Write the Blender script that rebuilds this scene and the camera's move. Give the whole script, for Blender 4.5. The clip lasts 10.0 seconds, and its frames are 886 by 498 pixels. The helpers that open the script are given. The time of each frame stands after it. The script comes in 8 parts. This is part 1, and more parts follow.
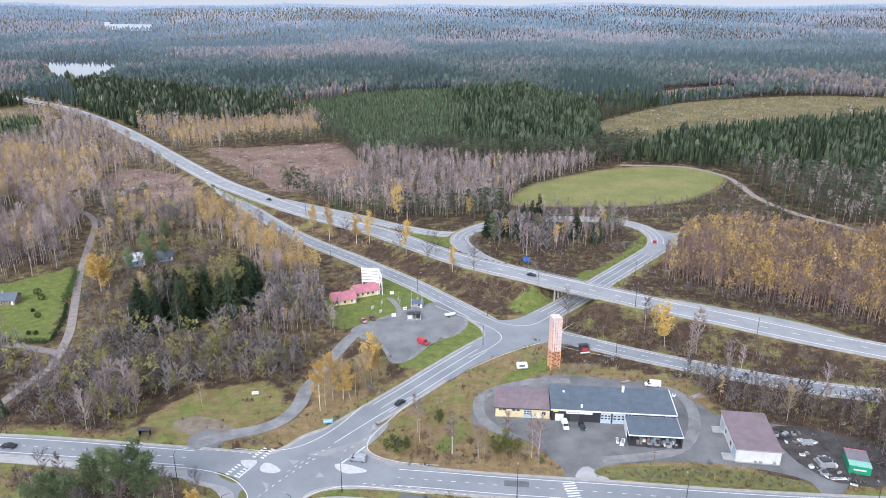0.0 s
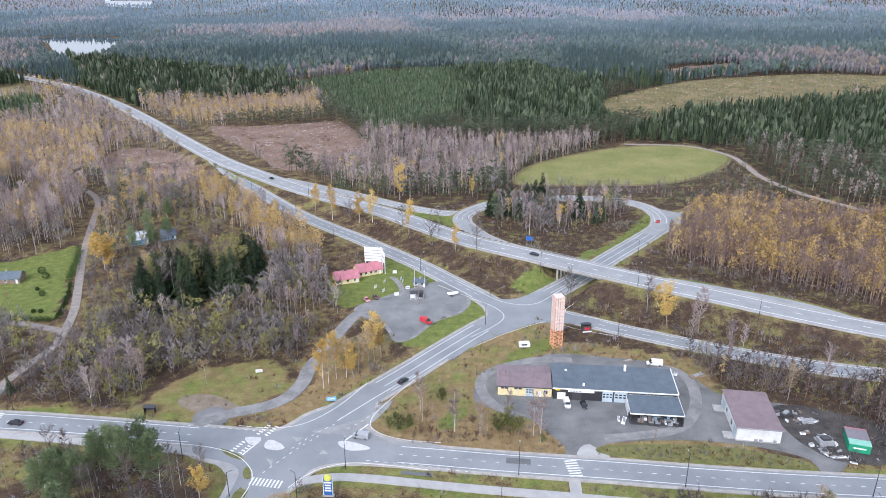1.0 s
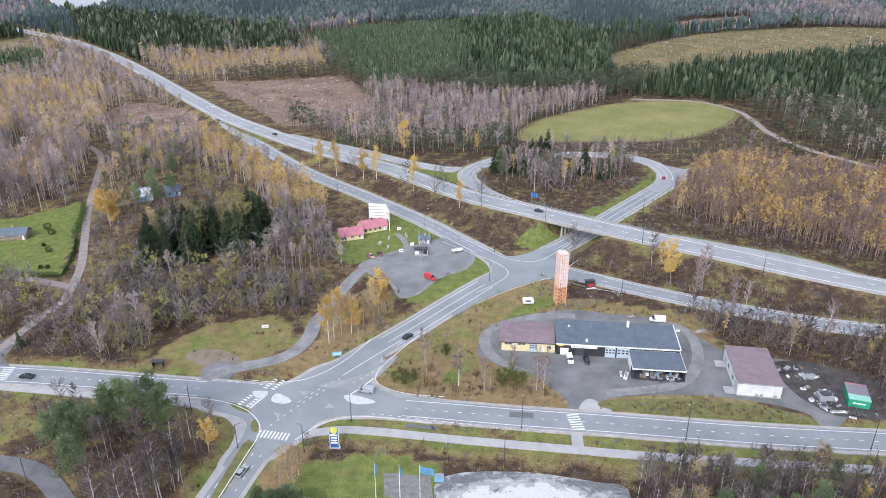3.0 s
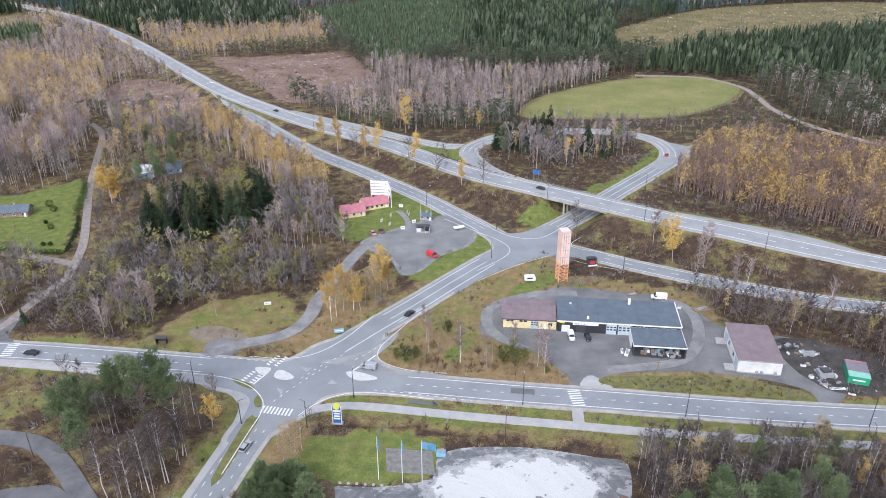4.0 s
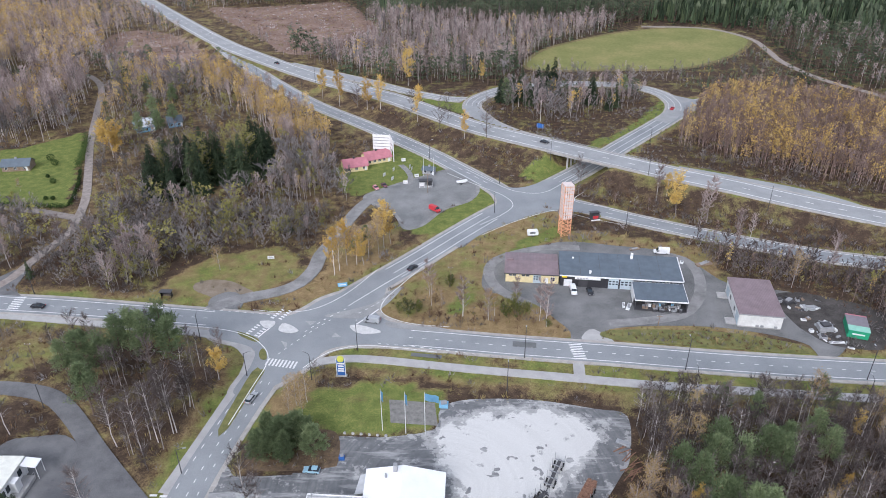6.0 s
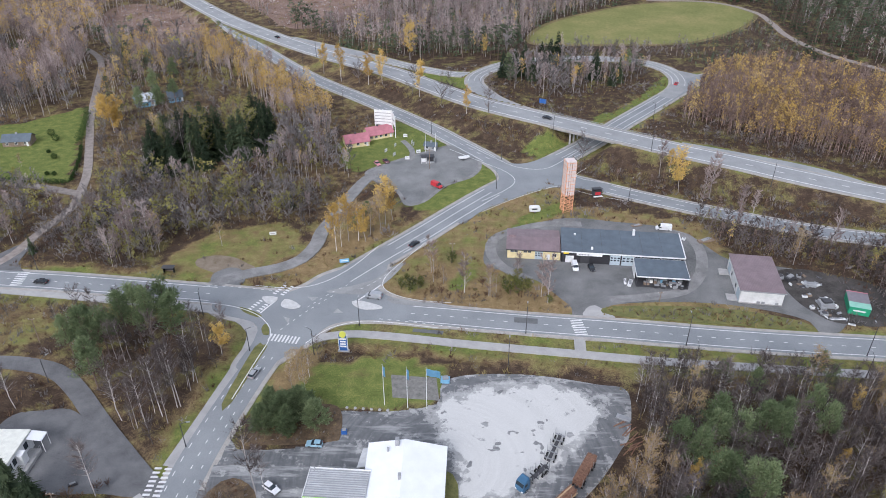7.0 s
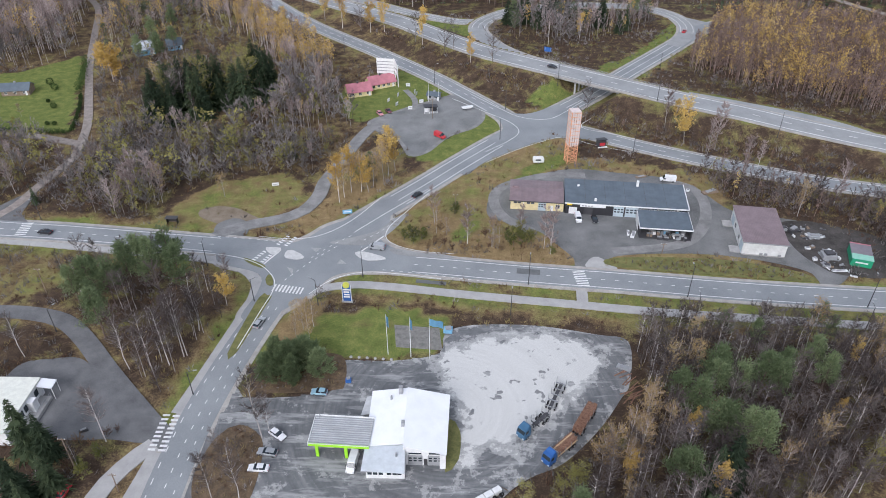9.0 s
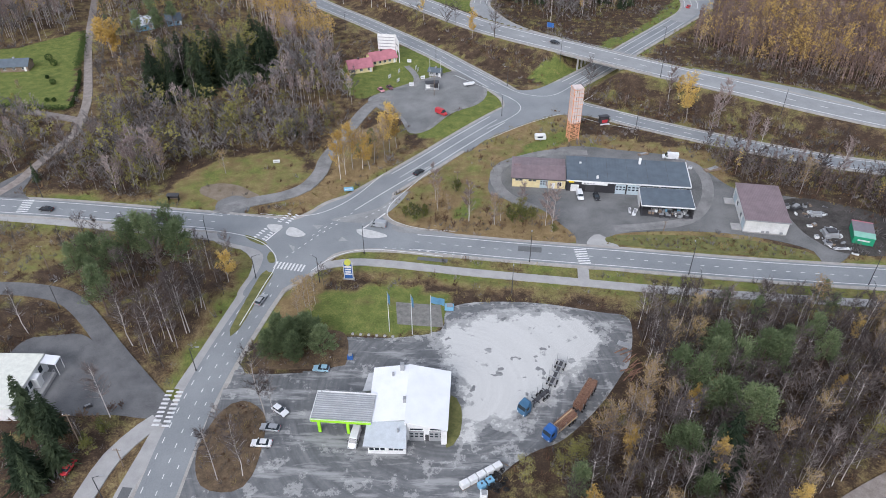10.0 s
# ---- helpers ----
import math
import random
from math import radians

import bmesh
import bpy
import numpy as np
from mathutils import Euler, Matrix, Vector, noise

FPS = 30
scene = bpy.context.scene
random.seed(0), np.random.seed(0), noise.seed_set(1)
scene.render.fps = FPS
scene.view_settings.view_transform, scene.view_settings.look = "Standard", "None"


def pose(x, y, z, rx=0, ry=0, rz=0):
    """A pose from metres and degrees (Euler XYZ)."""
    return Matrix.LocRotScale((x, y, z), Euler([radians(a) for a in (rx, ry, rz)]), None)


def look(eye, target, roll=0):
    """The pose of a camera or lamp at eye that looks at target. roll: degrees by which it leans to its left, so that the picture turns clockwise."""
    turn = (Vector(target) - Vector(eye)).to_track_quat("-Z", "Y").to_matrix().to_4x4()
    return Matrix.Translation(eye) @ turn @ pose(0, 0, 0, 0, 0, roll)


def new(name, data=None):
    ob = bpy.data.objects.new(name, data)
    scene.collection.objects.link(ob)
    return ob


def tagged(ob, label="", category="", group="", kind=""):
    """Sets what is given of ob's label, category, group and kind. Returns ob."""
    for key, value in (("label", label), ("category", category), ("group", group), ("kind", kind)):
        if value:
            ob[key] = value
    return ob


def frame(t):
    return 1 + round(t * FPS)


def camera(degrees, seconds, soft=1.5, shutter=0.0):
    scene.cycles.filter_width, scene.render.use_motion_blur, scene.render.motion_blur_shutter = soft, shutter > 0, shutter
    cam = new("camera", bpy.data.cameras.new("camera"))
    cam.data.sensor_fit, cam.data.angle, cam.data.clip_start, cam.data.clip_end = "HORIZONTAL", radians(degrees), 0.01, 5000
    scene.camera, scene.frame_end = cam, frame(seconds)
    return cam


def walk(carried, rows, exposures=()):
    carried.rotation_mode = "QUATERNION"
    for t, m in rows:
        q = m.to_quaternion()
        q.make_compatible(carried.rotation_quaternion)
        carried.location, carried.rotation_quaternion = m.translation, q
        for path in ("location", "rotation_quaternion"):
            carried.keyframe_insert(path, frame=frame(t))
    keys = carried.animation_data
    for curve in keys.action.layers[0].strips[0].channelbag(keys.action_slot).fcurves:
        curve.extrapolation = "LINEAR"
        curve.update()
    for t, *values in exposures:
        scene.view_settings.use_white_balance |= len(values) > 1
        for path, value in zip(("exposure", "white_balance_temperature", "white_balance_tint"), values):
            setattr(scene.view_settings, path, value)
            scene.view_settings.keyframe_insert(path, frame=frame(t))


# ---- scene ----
cam = camera(63.7, 10.0, soft=0.9)
# seconds, yaw, pitch, roll: a drone hovers 130 m up and tilts down
PATH = [
    (0.0, -0.00, -19.10, -0.00),
    (0.5, 0.13, -19.89, 0.01),
    (1.0, 0.24, -20.77, -0.00),
    (1.5, 0.35, -21.63, -0.01),
    (2.0, 0.44, -22.50, -0.02),
    (2.5, 0.53, -23.37, -0.06),
    (4.0, 0.79, -26.08, -0.12),
    (4.5, 0.85, -27.01, -0.17),
    (5.0, 0.92, -27.91, -0.17),
    (5.5, 0.98, -28.81, -0.19),
    (7.0, 1.23, -31.65, -0.20),
    (7.5, 1.31, -32.63, -0.23),
    (8.0, 1.39, -33.60, -0.26),
    (8.5, 1.46, -34.59, -0.28),
    (9.0, 1.54, -35.57, -0.28),
    (9.5, 1.62, -36.54, -0.30),
    (10.0, 1.69, -37.38, -0.32),
]
walk(cam, [(t, pose(0, 0, 130, 90 + tilt, 0, yaw) @ pose(0, 0, 0, 0, 0, roll)) for t, yaw, tilt, roll in PATH],
     [(0.0, 1.1, 5750, 14.5), (4.0, 1.03, 5850, 15.5), (7.0, 0.7, 5900, 15), (10.0, 0.62, 5950, 14)])

# ---- light: a bright overcast autumn day ----
world = bpy.data.worlds.new("world")
scene.world = world
world.use_nodes = True
wn, wl = world.node_tree.nodes, world.node_tree.links
sky = wn.new("ShaderNodeTexSky")
sky.sky_type, sky.sun_disc = "NISHITA", False
sky.sun_elevation, sky.sun_rotation = radians(32), radians(200)
sky.air_density, sky.dust_density, sky.ozone_density, sky.altitude = 1.0, 4.0, 1.0, 100
veil = wn.new("ShaderNodeHueSaturation")
veil.inputs["Saturation"].default_value = 0.6
wl.new(sky.outputs["Color"], veil.inputs["Color"])
cloud = wn.new("ShaderNodeMix")
cloud.data_type = "RGBA"
cloud.inputs[0].default_value, cloud.inputs[7].default_value = 0.62, (3.3, 3.4, 3.55, 1)
wl.new(veil.outputs["Color"], cloud.inputs[6])
wl.new(cloud.outputs[2], wn["Background"].inputs["Color"])
wn["Background"].inputs["Strength"].default_value = 0.15
sun = new("sun", bpy.data.lights.new("sun", "SUN"))
sun.data.energy, sun.data.angle, sun.data.color = 1.1, radians(25), (1.0, 0.97, 0.93)
sun.matrix_world = look((-40, -110, 90), (0, 0, 0))


# ---- materials ----
def shader(name, rough=0.85, metal=0.0, spec=0.3):
    m = bpy.data.materials.new(name)
    m.use_nodes = True
    b = m.node_tree.nodes["Principled BSDF"]
    b.inputs["Roughness"].default_value, b.inputs["Metallic"].default_value = rough, metal
    b.inputs["Specular IOR Level"].default_value = spec
    return m, m.node_tree.nodes, m.node_tree.links, b


def blotch(n, l, scale, detail=4.0, rough=0.6, coords="Object"):
    tc, tx = n.new("ShaderNodeTexCoord"), n.new("ShaderNodeTexNoise")
    tx.inputs["Scale"].default_value, tx.inputs["Detail"].default_value, tx.inputs["Roughness"].default_value = scale, detail, rough
    l.new(tc.outputs[coords], tx.inputs["Vector"])
    return tx.outputs["Fac"]


def ramp(n, l, fac, stops):
    r = n.new("ShaderNodeValToRGB")
    while len(r.color_ramp.elements) < len(stops):
        r.color_ramp.elements.new(0.5)
    for e, (p, c) in zip(r.color_ramp.elements, stops):
        e.position, e.color = p, (*c, 1)
    l.new(fac, r.inputs["Fac"])
    return r.outputs["Color"]


def mixed(n, l, fac, a, b, mode="MIX"):
    x = n.new("ShaderNodeMix")
    x.data_type, x.blend_type = "RGBA", mode
    for key, v in ((0, fac), (6, a), (7, b)):
        if isinstance(v, (int, float)):
            x.inputs[key].default_value = v
        elif isinstance(v, tuple):
            x.inputs[key].default_value = (*v, 1)
        else:
            l.new(v, x.inputs[key])
    return x.outputs[2]


def bumped(n, l, b, fac, strength=0.4, distance=0.05):
    u = n.new("ShaderNodeBump")
    u.inputs["Strength"].default_value, u.inputs["Distance"].default_value = strength, distance
    l.new(fac, u.inputs["Height"])
    l.new(u.outputs["Normal"], b.inputs["Normal"])


def surface(name, dark, light, scale=0.6, fine=12.0, rough=0.85, metal=0.0, spec=0.3, bump=0.25):
    """Two scales of variation between a dark and a light tone."""
    m, n, l, b = shader(name, rough, metal, spec)
    big, small = blotch(n, l, scale), blotch(n, l, fine, 3.0)
    half = mixed(n, l, 0.4, big, small)
    l.new(ramp(n, l, half, [(0.35, dark), (0.65, light)]), b.inputs["Base Color"])
    if bump:
        bumped(n, l, b, small, bump, 0.03)
    return m


def foliage(name, tones, rough=0.8, clump=0.03, share=0.2, thin=0.35):
    """Leaves, needles or twigs: tone differs from tree to tree, from clump to clump and from leaf to leaf, and light comes through."""
    m, n, l, b = shader(name, rough, 0.0, 0.15)
    g = n.new("ShaderNodeNewGeometry")
    big = blotch(n, l, clump, 2.0, 0.5, "Object")
    own, each, turn = n.new("ShaderNodeAttribute"), n.new("ShaderNodeObjectInfo"), n.new("ShaderNodeMath")
    own.attribute_name = "tone"
    turn.operation = "ADD"
    l.new(own.outputs["Fac"], turn.inputs[0]), l.new(each.outputs["Random"], turn.inputs[1])
    wrap = n.new("ShaderNodeMath")
    wrap.operation = "FRACT"
    l.new(turn.outputs[0], wrap.inputs[0])
    fac = mixed(n, l, share, mixed(n, l, 0.62, g.outputs["Random Per Island"], wrap.outputs[0]), big)
    k = len(tones) - 1
    tint = ramp(n, l, fac, [(0.12 + 0.76 * i / k, c) for i, c in enumerate(tones)])
    l.new(tint, b.inputs["Base Color"])
    if thin:
        glow, both = n.new("ShaderNodeBsdfTranslucent"), n.new("ShaderNodeMixShader")
        l.new(tint, glow.inputs["Color"])
        both.inputs[0].default_value = thin
        l.new(b.outputs[0], both.inputs[1]), l.new(glow.outputs[0], both.inputs[2])
        l.new(both.outputs[0], n["Material Output"].inputs["Surface"])
    return m


M_ASPHALT = surface("asphalt", (0.2, 0.215, 0.226), (0.288, 0.306, 0.316), 0.07, 3.0, 0.8)
M_HIGHWAY = surface("worn_asphalt", (0.24, 0.25, 0.253), (0.35, 0.36, 0.362), 0.12, 6.0, 0.8)
M_FOOTWAY = surface("footway_asphalt", (0.32, 0.315, 0.31), (0.44, 0.435, 0.425), 0.3, 8.0, 0.85)
M_SHOULDER = surface("gravel_shoulder", (0.28, 0.265, 0.245), (0.46, 0.44, 0.41), 0.4, 4.0, 0.95, bump=0.4)
M_OLD = surface("old_asphalt", (0.098, 0.1, 0.104), (0.2, 0.2, 0.202), 0.2, 4.0, 0.85)
M_GRAVEL = surface("gravel", (0.092, 0.095, 0.095), (0.238, 0.239, 0.236), 0.09, 2.5, 0.95, bump=0.5)
M_WORN = surface("worn_gravel", (0.15, 0.15, 0.148), (0.31, 0.307, 0.3), 0.25, 3.0, 0.95, bump=0.4)
M_TRACK = surface("gravel_track", (0.2, 0.17, 0.15), (0.36, 0.32, 0.29), 0.5, 5.0, 0.95, bump=0.5)
M_PAINT = surface("road_paint", (0.55, 0.56, 0.56), (0.78, 0.78, 0.77), 1.5, 14.0, 0.7)
M_CONCRETE = surface("concrete", (0.3, 0.3, 0.29), (0.45, 0.44, 0.43), 0.5, 6.0, 0.9)
M_BARK = foliage("bare_bark", [(0.07, 0.06, 0.055), (0.14, 0.12, 0.11), (0.24, 0.22, 0.21)], thin=0)
M_BIRCH = foliage("birch_bark", [(0.26, 0.235, 0.22), (0.48, 0.45, 0.43), (0.74, 0.71, 0.69)], thin=0)
M_PINEBARK = foliage("pine_bark", [(0.09, 0.066, 0.055), (0.19, 0.14, 0.115)], thin=0)
M_TWIG = foliage("bare_twigs", [(0.17, 0.132, 0.123), (0.36, 0.288, 0.27), (0.6, 0.51, 0.485)])
M_DIMTWIG = foliage("dark_twigs", [(0.055, 0.046, 0.044), (0.135, 0.111, 0.104), (0.3, 0.258, 0.244)])
M_SAPLING = foliage("sapling_bark", [(0.17, 0.118, 0.1), (0.31, 0.228, 0.2), (0.52, 0.42, 0.38)], thin=0)
M_RUSSET = foliage("russet_twigs", [(0.125, 0.088, 0.076), (0.235, 0.17, 0.147), (0.38, 0.295, 0.255)])
M_GREYTWIG = foliage("grey_twigs", [(0.1, 0.091, 0.089), (0.22, 0.203, 0.198), (0.42, 0.39, 0.38)])
M_YELLOW = foliage("yellow_leaves", [(0.4, 0.265, 0.085), (0.64, 0.45, 0.14), (0.8, 0.62, 0.22)])
M_GREENLEAF = foliage("green_shrub_leaves", [(0.07, 0.085, 0.028), (0.15, 0.16, 0.05), (0.27, 0.26, 0.085)])
M_TAN = foliage("tan_leaves", [(0.27, 0.18, 0.08), (0.44, 0.315, 0.14), (0.6, 0.47, 0.23)])
M_OLIVE = foliage("olive_leaves", [(0.18, 0.172, 0.06), (0.34, 0.32, 0.1), (0.5, 0.47, 0.16)])
M_PINE = foliage("pine_needles", [(0.042, 0.06, 0.037), (0.095, 0.122, 0.076), (0.175, 0.208, 0.128)])
M_BOUGH = foliage("pine_boughs", [(0.045, 0.068, 0.032), (0.175, 0.225, 0.115), (0.4, 0.47, 0.255)], clump=11.0, share=0.6)
M_SPRUCE = foliage("spruce_needles", [(0.018, 0.03, 0.018), (0.05, 0.073, 0.041), (0.112, 0.145, 0.075)])
M_YOUNG = foliage("young_needles", [(0.046, 0.074, 0.045), (0.11, 0.156, 0.09), (0.2, 0.26, 0.143)])
M_BRUSH = foliage("brown_brush", [(0.085, 0.05, 0.04), (0.16, 0.095, 0.065), (0.26, 0.18, 0.1)])
M_GRASSBLADE = foliage("tall_dry_grass", [(0.14, 0.13, 0.05), (0.3, 0.24, 0.1), (0.42, 0.34, 0.17)])


# ---- plan: roads as (name, half width, points x y z, material) ----
def spline(points, step=3.0, closed=False):
    """Points along a Catmull-Rom curve through the given ones, step metres apart."""
    p = np.array(points, float)
    if closed:
        q = np.vstack([p[-1], p, p[0], p[1]])
    else:
        q = np.vstack([2 * p[0] - p[1], p, 2 * p[-1] - p[-2]])
    out = []
    for i in range(1, len(q) - 2):
        k = max(2, int(np.linalg.norm(q[i + 1] - q[i]) / step))
        u = (np.arange(k) / k)[:, None]
        a, b, c, d = q[i - 1], q[i], q[i + 1], q[i + 2]
        out.append(0.5 * (2 * b + (c - a) * u + (2 * a - 5 * b + 4 * c - d) * u ** 2 + (3 * b - a - 3 * c + d) * u ** 3))
    if not closed:
        out.append(p[-1:])
    return np.vstack(out)


WEST = [(-230, 198, 0), (-190, 194.5, 0), (-150.9, 190.6, 0), (-131, 189, 0), (-112, 186.9, 0), (-92.6, 184.6, 0), (-73.7, 182.3, 0), (-60, 180.6, 0), (-44, 178.5, 0)]
EAST = [(-44, 178.5, 0), (-30, 175.2, 0), (-17, 173.8, 0), (-2.3, 172.1, 0), (14.6, 169.9, 0), (31.3, 168.1, 0), (47.7, 166.4, 0), (79.5, 162.7, 0), (110.8, 160, 0), (170, 156, 0), (230, 153, 0)]
NORTH = [(-48, 174, 0), (-44, 180, 0), (-36, 192, 0), (-23, 208, 0), (-11.3, 222.4, 0), (0.8, 238, 0), (14.1, 254.3, 0), (24.9, 265.8, 0), (38.3, 279.5, 0), (58.9, 302, 0), (79.6, 327.9, 0), (102.9, 356, 0), (119, 376, 0), (129, 389, 0), (137.2, 396, 0), (152, 404, 0), (180, 412, 0)]
SOUTH = [(-46, 176, 0), (-50.2, 165, 0), (-52.5, 156, 0), (-55.8, 142.8, 0), (-59, 126.7, 0), (-61, 113.5, 0), (-62, 101, 0), (-62.3, 88.5, 0), (-62.5, 60, 0), (-62, 20, 0)]
SLIP = [(22, 266, 0), (21.5, 272, 0), (18.9, 279, 0), (12, 289, 0), (-0.6, 305.5, 0), (-14.4, 323, 0), (-45.6, 357.4, 0), (-82, 394, 0.5), (-114, 434, 1.5), (-148, 482, 2.2), (-172, 521, 2.8)]
SOUTHEAST = [(36, 276, 0), (43, 268.5, 0), (50.7, 264.3, 0), (67.2, 254.3, 0), (86.8, 244, 0), (105.5, 235.2, 0), (123.2, 227.8, 0), (140.8, 222, 0), (180, 214, 0), (260, 204, 0)]
HIGHWAY = [(-900, 1190, 2), (-700, 1090, 2), (-553, 976, 3), (-460, 893, 3), (-360, 779, 3), (-297, 697, 3), (-240, 618, 3), (-176, 531, 3), (-139, 489, 3), (-91, 441, 3), (-51, 405, 4), (-32.7, 387, 5), (-0.8, 350.6, 6), (13.2, 336.5, 6.5), (26.5, 325.5, 7), (51.6, 308.2, 7.2), (74.3, 293, 7.2), (95.7, 280.2, 6.8), (116.5, 270, 6), (135.7, 260.3, 5), (166, 245.8, 4), (230, 216, 3), (330, 170, 3)]
LOOP = [(110, 365, 0), (119.5, 379, 0), (124.5, 395, 0), (123, 411, 0), (115, 424, 0), (103, 431, 0), (86, 434, 0), (69, 434, 0), (51, 431, 0), (34, 425, 0), (23, 416, 0.3), (12.5, 400, 1), (9.3, 385, 2), (11.2, 370, 3.4), (18.5, 347, 5.3), (30, 329, 6.6), (42, 319, 7)]
ONRAMP = [(-110, 467, 2.9), (-80, 446, 3), (-54, 427, 3.4), (-34, 412.5, 3), (-17, 404.5, 2), (-1, 400, 1), (14, 404, 0.3), (26, 420, 0)]
BUSBAY = [(97, 287.5, 6.75), (106, 284, 6.45), (122, 277.5, 5.8), (140, 270, 4.95), (153, 261.5, 4.5), (163, 252, 4.1)]
ROADS = [("road_west", 4.6, WEST, M_ASPHALT), ("road_east", 4.6, EAST, M_ASPHALT), ("road_north", 4.9, NORTH, M_ASPHALT),
         ("road_south", 4.3, SOUTH, M_ASPHALT), ("slip_road", 4.3, SLIP, M_ASPHALT), ("road_southeast", 4.0, SOUTHEAST, M_ASPHALT),
         ("highway", 6.6, HIGHWAY, M_HIGHWAY), ("loop_ramp", 4.3, LOOP, M_HIGHWAY), ("entry_ramp", 3.6, ONRAMP, M_HIGHWAY), ("bus_bay_road", 2.4, BUSBAY, M_HIGHWAY)]
FOOT_WEST = [(-190, 189, 0), (-147.5, 184.2, 0), (-128, 182, 0), (-109, 179.4, 0), (-90, 177, 0), (-75.4, 174.7, 0), (-66, 171.1, 0), (-60, 165, 0), (-58.6, 159, 0), (-59.3, 151, 0), (-61.6, 138, 0), (-64, 125, 0), (-66.3, 113.4, 0)]
FOOT_SW = [(-67.3, 102, 0), (-68, 95, 0), (-68.8, 89, 0), (-69.5, 80, 0), (-70, 50, 0)]
FOOT_EAST = [(-45, 158.4, 0), (-41.5, 160.4, 0), (-38, 161.9, 0), (-34, 162.9, 0), (-28.8, 163.4, 0), (-18.7, 162.5, 0), (-2, 160, 0), (14, 157.9, 0), (30, 156, 0), (45.5, 154, 0), (61, 152.3, 0), (91, 149.8, 0), (116, 147.9, 0), (200, 142, 0)]
LINK_EAST = [(36, 165, 0), (35.3, 156, 0)]
SERVICE = [(-66, 107, 0), (-71, 101.6, 0), (-75.2, 94, 0), (-76.8, 86, 0), (-77.5, 78, 0), (-78, 55, 0)]
LANE_SW = [(-150, 150, 0), (-129, 149.5, 0), (-119, 148.8, 0), (-109, 146, 0), (-100, 139, 0), (-88, 126.5, 0), (-78.4, 117, 0), (-69, 108, 0), (-63, 103, 0)]
GRAVEL_LANE = [(-78, 187.5, 0), (-75, 191, 0), (-67, 195.2, 0), (-59.3, 198.1, 0), (-52.7, 203.5, 0), (-49.2, 213, 0), (-48.5, 223, 0), (-45.5, 234, 0), (-42, 250, 0), (-37, 266, 0), (-30, 276, 0)]
LANE_NW = [(-158, 190, 0), (-155, 198.7, 0), (-152.3, 206, 0), (-151.2, 217, 0), (-149, 230, 0), (-148, 240, 0), (-150.3, 250.7, 0), (-155.8, 270, 0), (-168.3, 300, 0), (-183.3, 335.7, 0), (-199.2, 379, 0), (-215, 421, 0), (-231, 445, 0), (-252, 462, 0)]
TRACK_W = [(-470, 862, 0), (-450, 838, 0), (-425, 790, 0), (-408, 747, 0), (-399, 711, 0), (-402, 690, 0)]
LANE_HOUSE = [(-230, 270, 0), (-187, 261, 0), (-168, 256.3, 0), (-150.3, 250.7, 0)]
TRACK_NE = [(150, 592, 0), (200, 584, 0), (222, 552, 0), (223, 520, 0), (221, 486, 0), (228, 450, 0), (241, 425, 0), (265, 393, 0), (300, 370, 0)]
TRACK_BOTTOM = [(58, 64, 0), (68, 76, 0), (76, 82.5, 0), (86, 88.5, 0), (100, 95, 0), (130, 106, 0)]
PATHS = [("footway_west", 1.7, FOOT_WEST, M_FOOTWAY), ("footway_southwest", 1.7, FOOT_SW, M_FOOTWAY), ("footway_east", 1.6, FOOT_EAST, M_FOOTWAY),
         ("footway_link", 1.6, LINK_EAST, M_FOOTWAY), ("service_road", 2.2, SERVICE, M_FOOTWAY), ("lane_southwest", 2.6, LANE_SW, M_OLD),
         ("gravel_lane", 2.6, GRAVEL_LANE, M_WORN), ("lane_northwest", 1.8, LANE_NW, M_TRACK), ("lane_house", 2.0, LANE_HOUSE, M_TRACK), ("forest_track_west", 3.0, TRACK_W, M_TRACK),
         ("forest_track", 2.2, TRACK_NE, M_TRACK), ("forest_track_south", 2.6, TRACK_BOTTOM, M_TRACK)]
LINES = {name: (half, spline(pts)) for name, half, pts, _ in ROADS + PATHS}

# ---- plan: areas ----
YARD_WORKSHOP = [(10.4, 200.2), (9.7, 209), (12.8, 218), (23.3, 226), (40.4, 233.5), (58.6, 231), (76, 227), (85, 218), (91, 207), (97, 204), (112, 200), (121, 196), (125, 189), (121, 177), (112, 166.5), (106, 166), (105.4, 171.2), (96.8, 176), (81, 180), (62.1, 180.5), (48, 178.6), (43, 173.6), (42.5, 169.5), (35, 170.3), (35.5, 177), (31.3, 184.3), (26.6, 191.5), (19.5, 195.9)]
YARD_STATION = [(-32.3, 131.3), (-16.3, 132.1), (-4.7, 135.1), (-3.4, 142.7), (4.2, 146.2), (21.1, 146.3), (37.4, 143), (45.2, 140.4), (43, 126), (39.7, 120.3), (32.8, 110.4), (23.7, 101), (16, 97), (10, 92), (5, 84), (4, 60), (-50, 60), (-58, 75), (-58.5, 95), (-57, 110), (-54.5, 122), (-52, 119), (-43, 119), (-30.8, 121.5)]
PARKING = [(-37, 272), (-27.6, 281.5), (-10.8, 294.5), (-0.6, 300.5), (5.8, 297.5), (9.2, 280), (5.4, 269), (-5.1, 260.5), (-13.6, 246.5), (-18.5, 244), (-23.2, 255.4), (-33.3, 265.7)]
LOT_SW = [(-112, 129), (-105, 131), (-98, 131.5), (-90, 126), (-80, 118), (-70, 110), (-70, 105), (-80, 105.5), (-90, 105.2), (-99, 108.5), (-106, 112), (-113, 120)]
